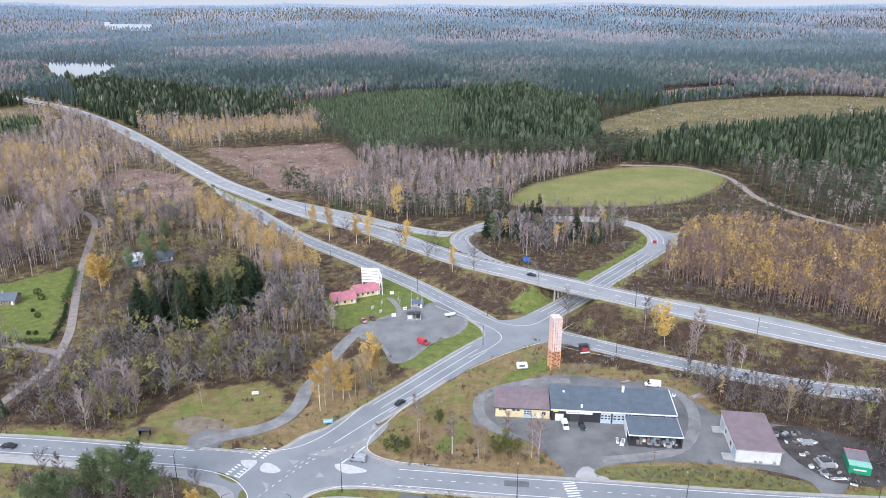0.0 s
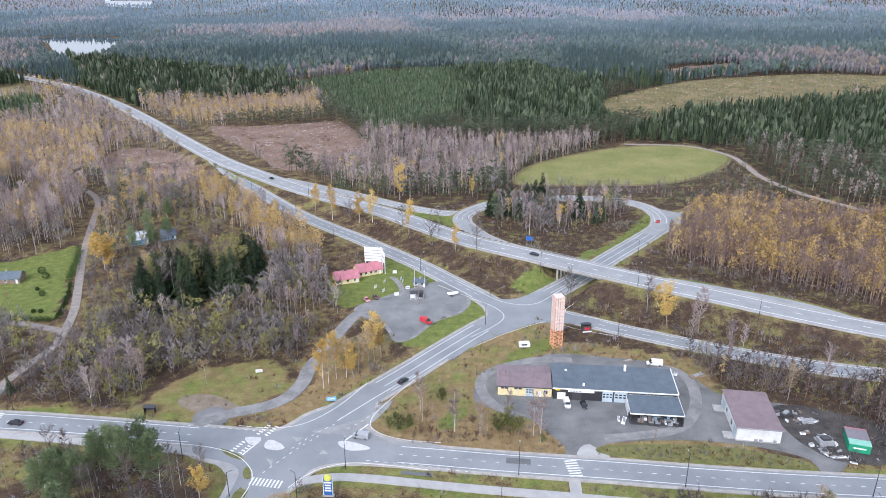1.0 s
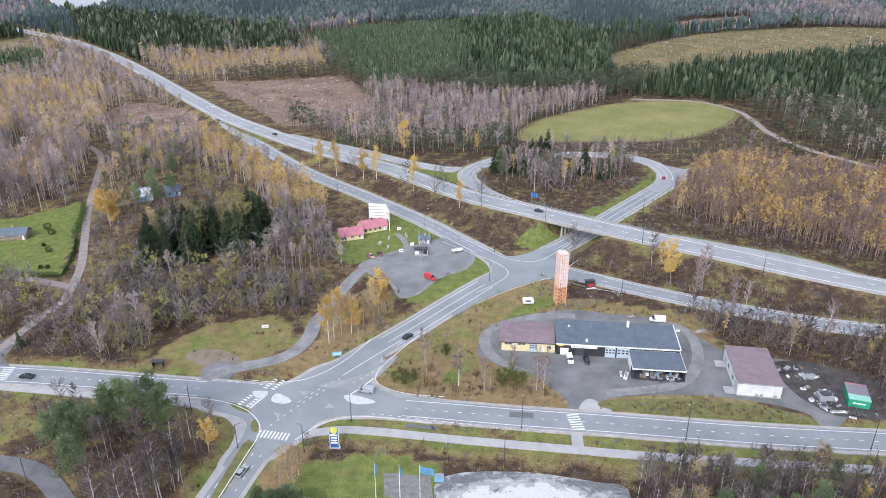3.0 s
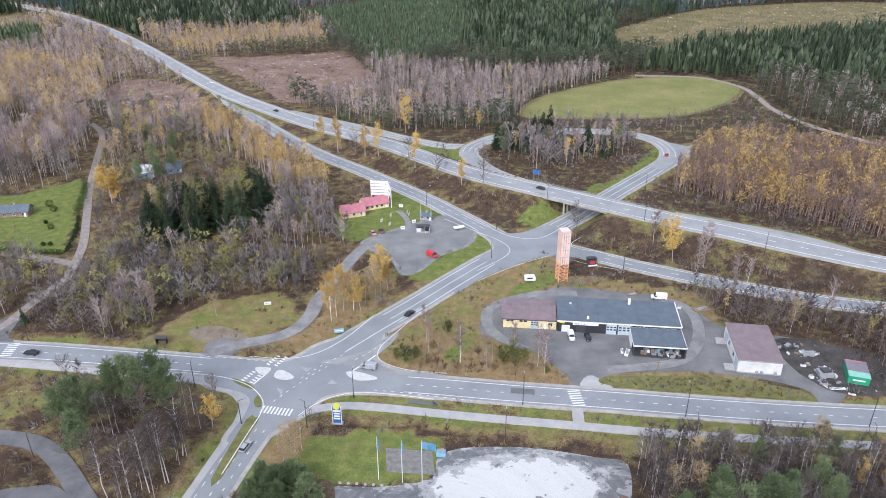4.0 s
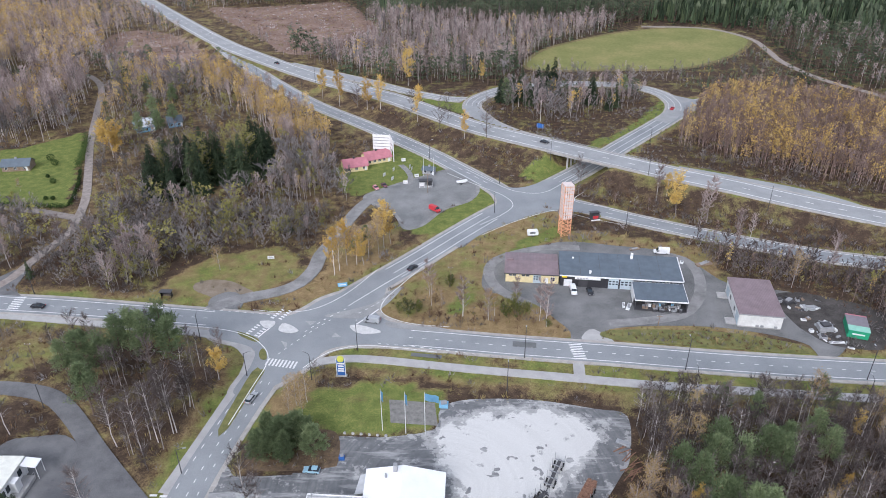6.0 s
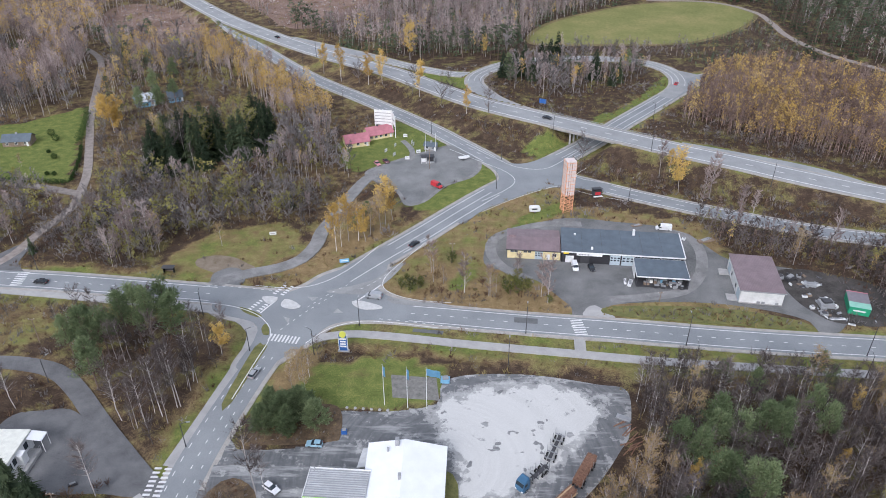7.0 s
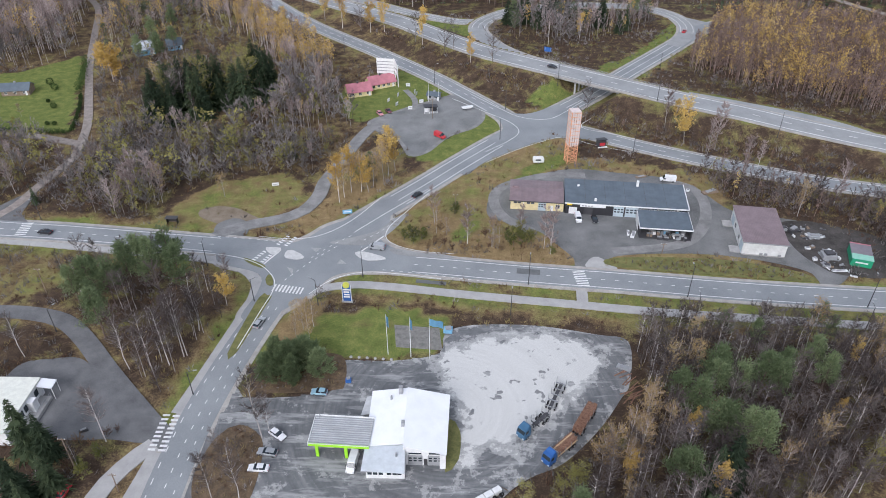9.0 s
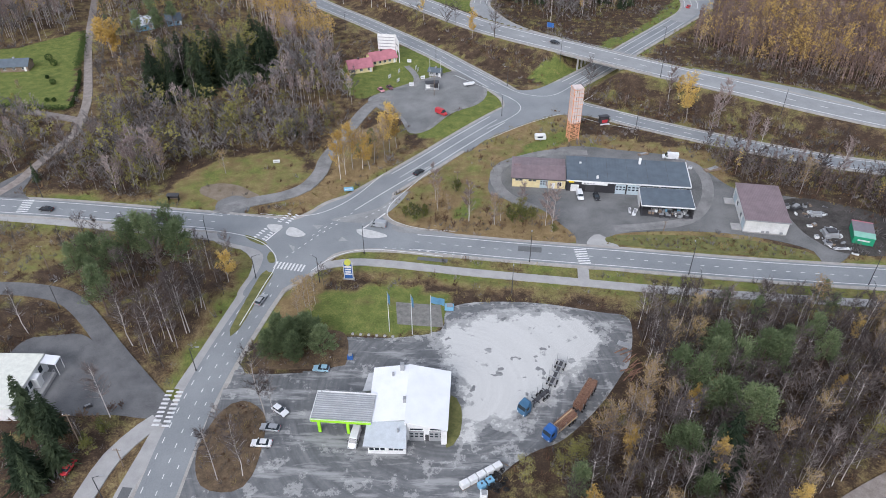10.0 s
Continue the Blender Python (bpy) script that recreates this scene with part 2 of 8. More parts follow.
FIELD = [(50, 468), (61, 510), (96, 546), (142, 576), (197, 586), (218, 555), (215, 536), (194, 505), (163, 478), (141, 468), (102, 466)]
CLEAR_W = [(-221, 659), (-189, 667), (-143, 678), (-101, 687), (-58, 560), (-77, 522), (-92, 510), (-118, 505), (-155, 560)]
CLEAR_NE = [(179, 820), (248, 905), (330, 985), (455, 1040), (560, 1060), (680, 1010), (700, 940), (600, 880), (500, 835), (430, 800), (345, 770), (268, 740), (220, 705), (186, 680), (156, 668), (160, 740)]
CLEAR_FAR = [(303, 1062), (349, 1133), (470, 1196), (466, 1096), (313, 1011)]
CLEAR_NW = [(-267, 555), (-248, 576), (-201, 546), (-174, 507), (-160, 464), (-176, 448), (-215, 462), (-245, 490)]
LAKE = [(-940, 1725), (-785, 1740), (-650, 1420), (-596, 1190), (-670, 1270), (-840, 1560)]
WEST_FIELD = [(-576, 912), (-550, 943), (-498, 907), (-482, 856), (-500, 830), (-517, 814)]
GARDEN = [(-200, 264), (-170.8, 261.5), (-159.5, 261.5), (-171, 293.5), (-192, 350), (-198, 338), (-209, 327), (-228, 320)]
LAWN_STATION = [(-37, 150), (-33.4, 151), (-17.8, 151.3), (-3.5, 149), (-3.6, 137.2), (-16.3, 132.4), (-31.1, 132.5), (-38.9, 139.7)]
HOUSE_LAWN = [(-50, 285), (-55, 300), (-44, 318), (-30, 326), (-18, 320), (-4, 306), (-12, 293), (-27, 281), (-40, 274)]
PARK_VERGE = [(-22, 242), (-14, 240), (0, 254), (10, 266), (15, 278), (12, 290), (5, 300), (-3, 305), (-1, 298), (6, 290), (8, 278), (2, 265), (-10, 252)]
ISLAND_FRONT = [(-18.9, 181.3), (-6.4, 187.1), (5.2, 189.6), (22.2, 192.3), (35.5, 183.5), (35.7, 175.0), (19.8, 174.7), (-1.2, 176.4), (-16.2, 178.2)]
GREEN_BANKS = ([(65.4, 326.2), (81.5, 338.6), (105.5, 367.6), (121.7, 388.7), (120.5, 405.2), (95.4, 363.0), (80.1, 345.8), (66.9, 335.3)], [(28.5, 292.9), (39.2, 286.9), (52.9, 296.3), (55.6, 306.1), (43.7, 304.7), (32.8, 299.3)], [(8.5, 212.3), (15.9, 222.1), (27.3, 236.1), (40.4, 247.2), (40.5, 239.4), (33.3, 232.7), (21.2, 224.2), (12.0, 215.4)], [(-2.0, 185.0), (5.2, 189.8), (6.3, 198.0), (2.5, 198.0), (-1.1, 191.3)])
HOUSE_VERGE = [(-31.2, 332.7), (-19.9, 320.6), (-5.8, 304.5), (7.1, 285.7), (20.2, 274.0), (21.5, 264.7), (14.6, 253.8), (3.1, 242.0), (-7.9, 237.0), (-15.8, 242.9), (-8.2, 247.8), (3.2, 260.5), (8.4, 275.0), (-3.1, 295.8), (-16.2, 301.1), (-28.9, 312.7)]
LOOP_GREEN = [(-20, 398), (0, 396), (7, 388), (8, 372), (4, 366), (-14, 384)]
MEADOW_W = [(-100, 196), (-97, 212), (-84, 222), (-66, 226), (-56, 220), (-54, 208), (-62, 200), (-74, 192), (-88, 191)]
ISLAND = [(-26, 180), (-14, 178), (10, 175), (33, 172.5), (35, 178), (30, 183), (25, 191), (15, 196), (9, 201), (8, 212), (12, 222), (26, 230), (40, 236), (46, 262), (36, 270), (20, 256), (0, 231), (-14, 210), (-26, 195), (-30, 186)]

JUNCTION = [(-66, 177), (-50, 186), (-43, 194), (-33, 200), (-24, 203), (-23, 196), (-25, 187), (-17, 180), (-2, 176), (-2, 168), (-20, 170), (-36, 168), (-43, 158), (-53, 148), (-60, 148), (-58, 160), (-60, 168), (-74, 174), (-74, 184)]
BANK_SW = [(-230, 186), (-150, 181), (-112, 176), (-96, 173), (-120, 160), (-128, 153), (-230, 152)]
ROAD_STRIP = [(-45.6, 158.7), (-39.7, 155.7), (-35.5, 147.0), (-36.8, 137.8), (-45.2, 137.6), (-47.8, 139.2), (-46.7, 149.2)]
VERGES = ([(-57.0, 156.9), (-54.9, 157.9), (-53.5, 157.4), (-54.5, 151.5), (-57.6, 134.3), (-59.9, 133.8)], [(-56.6, 167.7), (-55.2, 166.1), (-54.2, 162.6), (-55.9, 162.5), (-57.1, 165.3)], [(-66.3, 176.0), (-60.7, 173.4), (-58.4, 171.4), (-59.7, 170.8), (-64.3, 173.3)])
BIRCH_STRIP = [(-62, 196), (-50, 202), (-46, 214), (-44, 232), (-34, 250), (-22, 240), (-26, 222), (-38, 200), (-50, 190)]


def inside(polygon, x, y):
    """Which of the points lie in the polygon."""
    hit = np.zeros(np.shape(x), bool)
    p = np.array(polygon, float)
    for (x0, y0), (x1, y1) in zip(p, np.roll(p, -1, 0)):
        if y0 != y1:
            hit ^= ((y0 > y) != (y1 > y)) & (x < (x1 - x0) * (y - y0) / (y1 - y0) + x0)
    return hit


def smooth(a, b, v):
    u = np.clip((v - a) / (b - a), 0, 1)
    return u * u * (3 - 2 * u)


def nearest(line, x, y):
    """The distance of each point from a line, and the line's height there."""
    far, high = np.full(x.shape, 1e9), np.zeros(x.shape)
    lo, hi = line[:, :2].min(0) - 40, line[:, :2].max(0) + 40
    pick = np.where((x > lo[0]) & (x < hi[0]) & (y > lo[1]) & (y < hi[1]))[0]
    for part in np.array_split(pick, max(1, len(pick) * len(line) // 4000000)):
        if len(part):
            d = (x[part, None] - line[None, :, 0]) ** 2 + (y[part, None] - line[None, :, 1]) ** 2
            k = d.argmin(1)
            far[part], high[part] = np.sqrt(d[np.arange(len(part)), k]), line[k, 2]
    return far, high


def hills(x, y):
    r = np.hypot(x, y)
    roll = 7 * np.sin(x / 310 + 1.3) * np.sin(y / 420 + 0.4) + 5 * np.sin(x / 140 + y / 230)
    ridge = 1 + 0.035 * np.sin(x / 520 + 0.7) + 0.02 * np.sin(x / 190 + 2)
    return roll * smooth(1900, 2900, r) + 98 * ridge * smooth(2300, 4750, r)


def ground_height(x, y, cut=0.0):
    """Level land with banks under the raised roads and a gap where the north road goes below the highway. cut: how far it lies below a road."""
    x, y = np.asarray(x, float).ravel(), np.asarray(y, float).ravel()
    z = hills(x, y)
    under, _ = nearest(LINES["road_north"][1], x, y)
    bank = np.zeros(x.shape)
    low = np.zeros(x.shape, bool)
    for name in ("highway", "loop_ramp", "entry_ramp", "slip_road", "bus_bay_road"):
        half, line = LINES[name]
        d, h = nearest(line, x, y)
        bank = np.maximum(bank, h * (1 - np.clip((d - half - 2.5) / (2.0 * h + 0.5), 0, 1)))
    bank = bank * smooth(8, 17, under)
    if cut:
        for name, (half, line) in LINES.items():
            d, _ = nearest(line, x, y)
            low |= d < half + 2.2
    return z + bank - cut * low


# ---- mesh helpers ----
def mesh_of(name, verts, faces, mats, index=None, smooth_shade=False):
    me = bpy.data.meshes.new(name)
    verts, faces = np.asarray(verts, np.float32), np.asarray(faces, np.int32)
    me.vertices.add(len(verts))
    me.vertices.foreach_set("co", verts.ravel())
    k = faces.shape[1]
    me.loops.add(faces.size)
    me.loops.foreach_set("vertex_index", faces.ravel())
    me.polygons.add(len(faces))
    me.polygons.foreach_set("loop_start", np.arange(0, faces.size, k, dtype=np.int32))
    for m in mats:
        me.materials.append(m)
    if index is not None:
        me.polygons.foreach_set("material_index", np.asarray(index, np.int32))
    me.polygons.foreach_set("use_smooth", np.full(len(faces), smooth_shade))
    me.update(calc_edges=True)
    return me


def part(name, bm, material, parent=None, label="", at=None):
    """Links a bmesh as one mesh object under a thing or a part."""
    me = bpy.data.meshes.new(name)
    bm.to_mesh(me)
    bm.free()
    me.materials.append(material)
    ob = new(name, me)
    ob.parent = parent
    if at is not None:
        ob.matrix_basis = at
    return tagged(ob, label)


def thing(name, at, label, category, group="", kind=""):
    ob = new(name)
    ob.matrix_basis = at
    return tagged(ob, label, category, group, kind)


def box(bm, x0, x1, y0, y1, z0, z1, bevel=0.0):
    made = bmesh.ops.create_cube(bm, size=1.0, matrix=Matrix.LocRotScale(((x0 + x1) / 2, (y0 + y1) / 2, (z0 + z1) / 2), None, (x1 - x0, y1 - y0, z1 - z0)))
    if bevel:
        edges = list({e for v in made["verts"] for e in v.link_edges})
        bmesh.ops.bevel(bm, geom=edges, offset=bevel, segments=2, affect="EDGES", profile=0.5)
    return bm


def boxes(*rows, bevel=0.0):
    bm = bmesh.new()
    for r in rows:
        box(bm, *r, bevel=bevel)
    return bm


def rod(bm, a, b, r0, r1=None, sides=8):
    """A tapered round bar from a to b."""
    a, b = Vector(a), Vector(b)
    turn = (b - a).to_track_quat("Z", "Y").to_matrix().to_4x4()
    bmesh.ops.create_cone(bm, cap_ends=True, segments=sides, radius1=r0, radius2=r0 if r1 is None else r1, depth=(b - a).length,
                          matrix=Matrix.Translation((a + b) / 2) @ turn)
    return bm


def prism(bm, outline, z0, z1):
    """An upright solid on a plan outline."""
    low = [bm.verts.new((x, y, z0)) for x, y in outline]
    top = [bm.verts.new((x, y, z1)) for x, y in outline]
    bm.faces.new(top)
    bm.faces.new(low[::-1])
    for i in range(len(low)):
        j = (i + 1) % len(low)
        bm.faces.new((low[i], low[j], top[j], top[i]))
    return bm


def ribbon(line, half, z, depth=0.3, shift=0.0, wide=None):
    """The vertices and faces of a strip along a line, with sides that go down."""
    line = np.asarray(line)
    d = np.gradient(line[:, :2], axis=0)
    d /= np.linalg.norm(d, axis=1)[:, None] + 1e-9
    nrm = np.stack([-d[:, 1], d[:, 0]], 1)
    h = half if wide is None else np.asarray(wide)
    rows = []
    for off, dz in ((-1, -depth), (-1, 0), (1, 0), (1, -depth)) if depth else ((-1, 0), (1, 0)):
        xy = line[:, :2] + nrm * np.reshape(off * h + shift, (-1, 1))
        rows.append(np.column_stack([xy, line[:, 2] + z + dz]))
    n, k = len(line), len(rows)
    v = np.stack(rows, 1).reshape(-1, 3)
    i = np.arange(n - 1)[:, None] * k + np.arange(k - 1)[None]
    f = np.stack([i, i + k, i + k + 1, i + 1], -1).reshape(-1, 4)
    return v, f[:, ::-1]


def outward(outline, by):
    """The outline pushed outwards by some metres."""
    p = np.array(outline, float)
    d = np.roll(p, -1, 0) - np.roll(p, 1, 0)
    n = np.column_stack([d[:, 1], -d[:, 0]]) / np.linalg.norm(d, axis=1)[:, None]
    turn = np.sum(p[:, 0] * np.roll(p[:, 1], -1) - np.roll(p[:, 0], -1) * p[:, 1])
    return [tuple(q) for q in p + n * by * (1 if turn > 0 else -1)]


def slab(name, outline, top, material, label, category, depth=0.3, rounded=True, parent=None, at=None):
    pts = spline(outline, 2.0, True) if rounded else np.array(outline, float)
    bm = bmesh.new()
    prism(bm, [tuple(p[:2]) for p in pts], top - depth, top)
    bmesh.ops.recalc_face_normals(bm, faces=bm.faces)
    bmesh.ops.triangulate(bm, faces=[f for f in bm.faces if len(f.verts) > 4])
    ob = part(name, bm, material, parent, label)
    if parent is None:
        tagged(ob, label, category, kind="structure")
    return ob


# ---- ground ----
def graded(lo, fine0, fine1, hi, step, growth):
    mid = list(np.arange(fine0, fine1 + 0.1, step))
    for sign in (1, -1):
        s, v, out = step, (mid[-1] if sign > 0 else mid[0]), []
        while (v < hi) if sign > 0 else (v > lo):
            s *= growth
            v += sign * s
            out.append(v)
        mid = mid + out if sign > 0 else out[::-1] + mid
    return np.array(mid)


def ground_material():
    m, n, l, b = shader("ground_cover", 0.95, 0.0, 0.1)
    at = n.new("ShaderNodeAttribute")
    at.attribute_name = "cover"
    sep = n.new("ShaderNodeSeparateColor")
    l.new(at.outputs["Color"], sep.inputs["Color"])
    big, mid, small = blotch(n, l, 0.04, 4.0), blotch(n, l, 0.3, 5.0, 0.7), blotch(n, l, 2.5, 4.0, 0.7)
    grain = mixed(n, l, 0.5, mid, small)
    patchy = mixed(n, l, 0.55, grain, blotch(n, l, 0.1, 3.0, 0.6))
    litter = ramp(n, l, grain, [(0.32, (0.026, 0.018, 0.014)), (0.5, (0.07, 0.049, 0.035)), (0.7, (0.17, 0.118, 0.076))])
    grass = ramp(n, l, grain, [(0.32, (0.058, 0.084, 0.024)), (0.5, (0.148, 0.18, 0.05)), (0.68, (0.29, 0.285, 0.095))])
    dry = ramp(n, l, grain, [(0.3, (0.12, 0.083, 0.045)), (0.5, (0.245, 0.176, 0.09)), (0.7, (0.42, 0.325, 0.175))])
    bare = ramp(n, l, grain, [(0.3, (0.14, 0.095, 0.08)), (0.5, (0.27, 0.2, 0.165)), (0.7, (0.42, 0.36, 0.31))])

    def weight(channel):
        mul = n.new("ShaderNodeMath")
        mul.operation = "MULTIPLY_ADD"
        l.new(patchy, mul.inputs[0])
        mul.inputs[1].default_value = 1.4
        l.new(sep.outputs[channel], mul.inputs[2])
        r = n.new("ShaderNodeMapRange")
        r.inputs["From Min"].default_value, r.inputs["From Max"].default_value = 1.06, 1.32
        l.new(mul.outputs[0], r.inputs["Value"])
        return r.outputs["Result"]

    c = mixed(n, l, weight("Blue"), litter, bare)
    c = mixed(n, l, weight("Green"), c, dry)
    c = mixed(n, l, weight("Red"), c, grass)
    l.new(mixed(n, l, 0.35, c, mixed(n, l, big, (0.6, 0.6, 0.6), (1.25, 1.25, 1.25)), "MULTIPLY"), b.inputs["Base Color"])
    bumped(n, l, b, grain, 0.7, 0.4)
    return m


def build_ground():
    xs, ys = graded(-4600, -250, 250, 4600, 2.8, 1.05), graded(-420, 70, 460, 4950, 2.8, 1.055)
    gx, gy = np.meshgrid(xs, ys)
    x, y = gx.ravel(), gy.ravel()
    z = ground_height(x, y, 0.22) - 0.03
    z[inside(LAKE, x, y)] -= 0.6
    w, h = len(xs), len(ys)
    i = (np.arange(h - 1)[:, None] * w + np.arange(w - 1)[None]).ravel()
    me = mesh_of("ground", np.column_stack([x, y, z]), np.column_stack([i, i + 1, i + w + 1, i + w]), [ground_material()], smooth_shade=True)
    wob = 4 * np.sin(x / 9) * np.sin(y / 7)
    ink = lambda p: inside(p, x + 0.6 * wob, y + 0.6 * wob)
    green, dry, bare = np.full(len(x), 0.33), np.where((x < -40) & (y > 230), 0.44, 0.34), np.zeros(len(x))
    for name, (half, line) in LINES.items():
        d, _ = nearest(line, x, y)
        if name.startswith(("lane", "gravel", "forest", "service", "footway_southwest")):
            dry = np.maximum(dry, 0.5 * (1 - smooth(half + 1, half + 4, d)))
        else:
            far = name in ("highway", "slip_road", "road_southeast", "loop_ramp")
            green = np.maximum(green, (0.48 if far else 0.54) * (1 - smooth(half + 1.5, half + (4.5 if far else 9), d)))
            dry = np.maximum(dry, (0.52 if far else 0.62) * (1 - smooth(half + 2, half + (7 if far else 14), d)))
    for p, v in ((GARDEN, 1), (LAWN_STATION, 0.68), (HOUSE_LAWN, 0.8), (PARK_VERGE, 0.8), (HOUSE_VERGE, 0.74), (LOOP_GREEN, 1), (MEADOW_W, 0.5), (FIELD, 0.56)):
        green[ink(p)] = v
    for p, v in (([(x, y) for x, y in outward(YARD_WORKSHOP, 10) if x < 96], 0.66), (BANK_SW, 0.55), (BIRCH_STRIP, 0.85), (ROAD_STRIP, 1.0), (ISLAND, 0.85), (MEADOW_W, 0.75), (FIELD, 0.9), (CLEAR_NE, 0.42), (LAWN_STATION, 0.8)):
        dry[ink(p)] = v
    for p, v in ((BANK_SW, 0.42), ([(x, y) for x, y in outward(YARD_WORKSHOP, 10) if x < 96], 0.4)):
        green[ink(p)] = np.maximum(green[ink(p)], v)
    green[ink(ISLAND)] = np.maximum(0.75 * green[ink(ISLAND)], 0.42)
    green[ink(ISLAND_FRONT)], dry[ink(ISLAND_FRONT)] = 0.2, 1.0
    for p in GREEN_BANKS:
        green[ink(p)] = 0.72
    for p, v in ((CLEAR_W, 1.0), (CLEAR_NW, 0.7), (CLEAR_NE, 0.55), (CLEAR_FAR, 1.0)):
        bare[ink(p)] = v
    col = me.attributes.new("cover", "FLOAT_COLOR", "POINT")
    col.data.foreach_set("color", np.column_stack([green, dry, bare, np.ones(len(x))]).astype(np.float32).ravel())
    tagged(new("ground", me), "autumn ground of brown litter, dry grass and green verges", "ground", kind="structure")


build_ground()

# ---- roads ----
LEVEL = {"highway": 0.10, "road_north": 0.07, "road_west": 0.075, "road_east": 0.08, "road_south": 0.065, "slip_road": 0.05, "road_southeast": 0.055,
         "loop_ramp": 0.085, "entry_ramp": 0.06, "bus_bay_road": 0.02}
ROAD_LABEL = {"highway": "pale worn asphalt highway with white lines on a low bank", "loop_ramp": "curved pale asphalt ramp joining the highway",
              "entry_ramp": "narrow pale asphalt entry ramp beside the highway"}
road_objects = {}
for n, (name, half, pts, mat) in enumerate(ROADS + PATHS):
    lift = LEVEL.get(name, 0.0213 + 0.0017 * n)
    v, f = ribbon(LINES[name][1], half, lift, 0.35)
    ob = new(name, mesh_of(name, v, f, [mat]))
    if n < len(ROADS) and name != "bus_bay_road":
        side = new("shoulder", mesh_of("shoulder", *ribbon(LINES[name][1], half + 1.25, lift - 0.034 - 0.0012 * n, 0.3), [M_SHOULDER]))
        side.parent = tagged(ob)
        tagged(side, "pale gravel shoulder")
    kind_word = "road" if n < len(ROADS) else ("footway" if "foot" in name else "lane")
    words = ROAD_LABEL.get(name) or {M_ASPHALT: "dark grey asphalt road with worn white edge lines", M_OLD: "old dark asphalt lane without lines", M_HIGHWAY: "pale grey asphalt road beside the highway",
                                     M_FOOTWAY: "light grey asphalt footway between grass verges", M_WORN: "grey gravel lane between grass and trees",
                                     M_TRACK: "pale gravel track with two worn wheel ruts"}[mat]
    road_objects[name] = tagged(ob, words, kind_word, kind="structure")

# flared mouths where roads meet
slab("junction", JUNCTION,
     0.06, M_ASPHALT, "wide worn asphalt crossroads with painted lines", "junction")
slab("junction_edge", outward(JUNCTION, 1.6), 0.022, M_SHOULDER, "pale dusty gravel rim of the crossroads", "shoulder")
slab("junction_north", [(8, 290), (20, 283), (30, 282), (46, 293), (50, 285), (46, 274), (58, 263), (56, 257), (44.5, 259.2), (34.5, 257.2), (22, 248.8), (10, 238.8), (2, 228.6), (-1, 236), (6, 248), (16, 262), (17, 274)],
     0.045, M_ASPHALT, "asphalt road fork with worn white lines", "junction")
slab("junction_ramp", [(112, 376), (124, 390), (128, 402), (124, 414), (130, 410), (140, 402), (146, 400), (138, 390), (128, 380), (118, 368)],
     0.05, M_HIGHWAY, "pale asphalt junction at the ramp's end", "junction")


def broken(line, dash, gap, shift, wide, z, start=0.0, end=1e9):
    """Dashes along a line."""
    s = np.r_[0, np.cumsum(np.linalg.norm(np.diff(line[:, :2], axis=0), axis=1))]
    vs, fs, k, u = [], [], 0, start
    while u + dash < min(s[-1], end):
        at = np.linspace(u, u + dash, 2 + int(dash > 6) * 4)
        seg = np.column_stack([np.interp(at, s, line[:, c]) for c in range(3)])
        v, f = ribbon(seg, wide / 2, z, 0, shift)
        vs.append(v), fs.append(f + k)
        k += len(v)
        u += dash + gap
    return np.vstack(vs), np.vstack(fs)


def marking(road, name, v, f):
    ob = new(name, mesh_of(name, v, f, [M_PAINT]))
    ob.parent = road_objects[road]
    return tagged(ob, "worn white road paint")


def cut_line(road, x0=-1e9, x1=1e9, y0=-1e9, y1=1e9):
    p = LINES[road][1]
    return p[(p[:, 0] > x0) & (p[:, 0] < x1) & (p[:, 1] > y0) & (p[:, 1] < y1)]


Z = 0.014
for road, line, centre, edges in (
        ("road_west", cut_line("road_west", x1=-74), (1.2, 2.8), 3.6), ("road_east", cut_line("road_east", x0=-14), (1.2, 2.8), 3.7),
        ("road_north", cut_line("road_north", x0=-22, x1=16), None, 3.8),
        ("road_north", cut_line("road_north", x0=44, x1=116), None, 3.6), ("slip_road", cut_line("slip_road", y0=284), (3, 3), 3.5),
        ("road_southeast", cut_line("road_southeast", x0=60), (3, 6), 3.3), ("highway", LINES["highway"][1], (3, 9), 5.3),
        ("loop_ramp", cut_line("loop_ramp", y0=383), None, 3.3), ("entry_ramp", cut_line("entry_ramp", x0=-40, x1=10), None, 2.8)):
    lift = LEVEL[road] + Z
    bold = 1.6 if road == "highway" else 1.0
    for side in (-edges, edges):
        marking(road, "edge_line", *ribbon(line, 0.14 * bold, lift, 0, side))
    if centre:
        marking(road, "centre_dashes", *broken(line, *centre, 0.0, 0.22 * bold, lift))
    else:
        marking(road, "centre_line", *ribbon(line, 0.12, lift, 0, 0.0))


for shift, dash, gap in ((-3.3, 1.6, 2.6), (0.0, 1.2, 2.8), (2.4, 1.0, 3.4)):
    marking("road_south", "lane_dashes", *broken(cut_line("road_south", y1=156), dash, gap, shift, 0.2, LEVEL["road_south"] + Z))


def zebra(road, centre, along, across, bars, length, z, name="crossing_bar"):
    """White bars side by side: along is the walking direction in degrees."""
    u = Vector((math.cos(radians(along)), math.sin(radians(along))))
    w = Vector((-u.y, u.x))
    for k in range(bars):
        c = Vector(centre) + u * (k - (bars - 1) / 2) * across
        bm = bmesh.new()
        q = [c - u * across * 0.25 - w * length / 2, c + u * across * 0.25 - w * length / 2, c + u * across * 0.25 + w * length / 2, c - u * across * 0.25 + w * length / 2]
        bm.faces.new([bm.verts.new((p.x, p.y, z)) for p in q])
        part(name, bm, M_PAINT, road_objects[road], "white crossing bar")


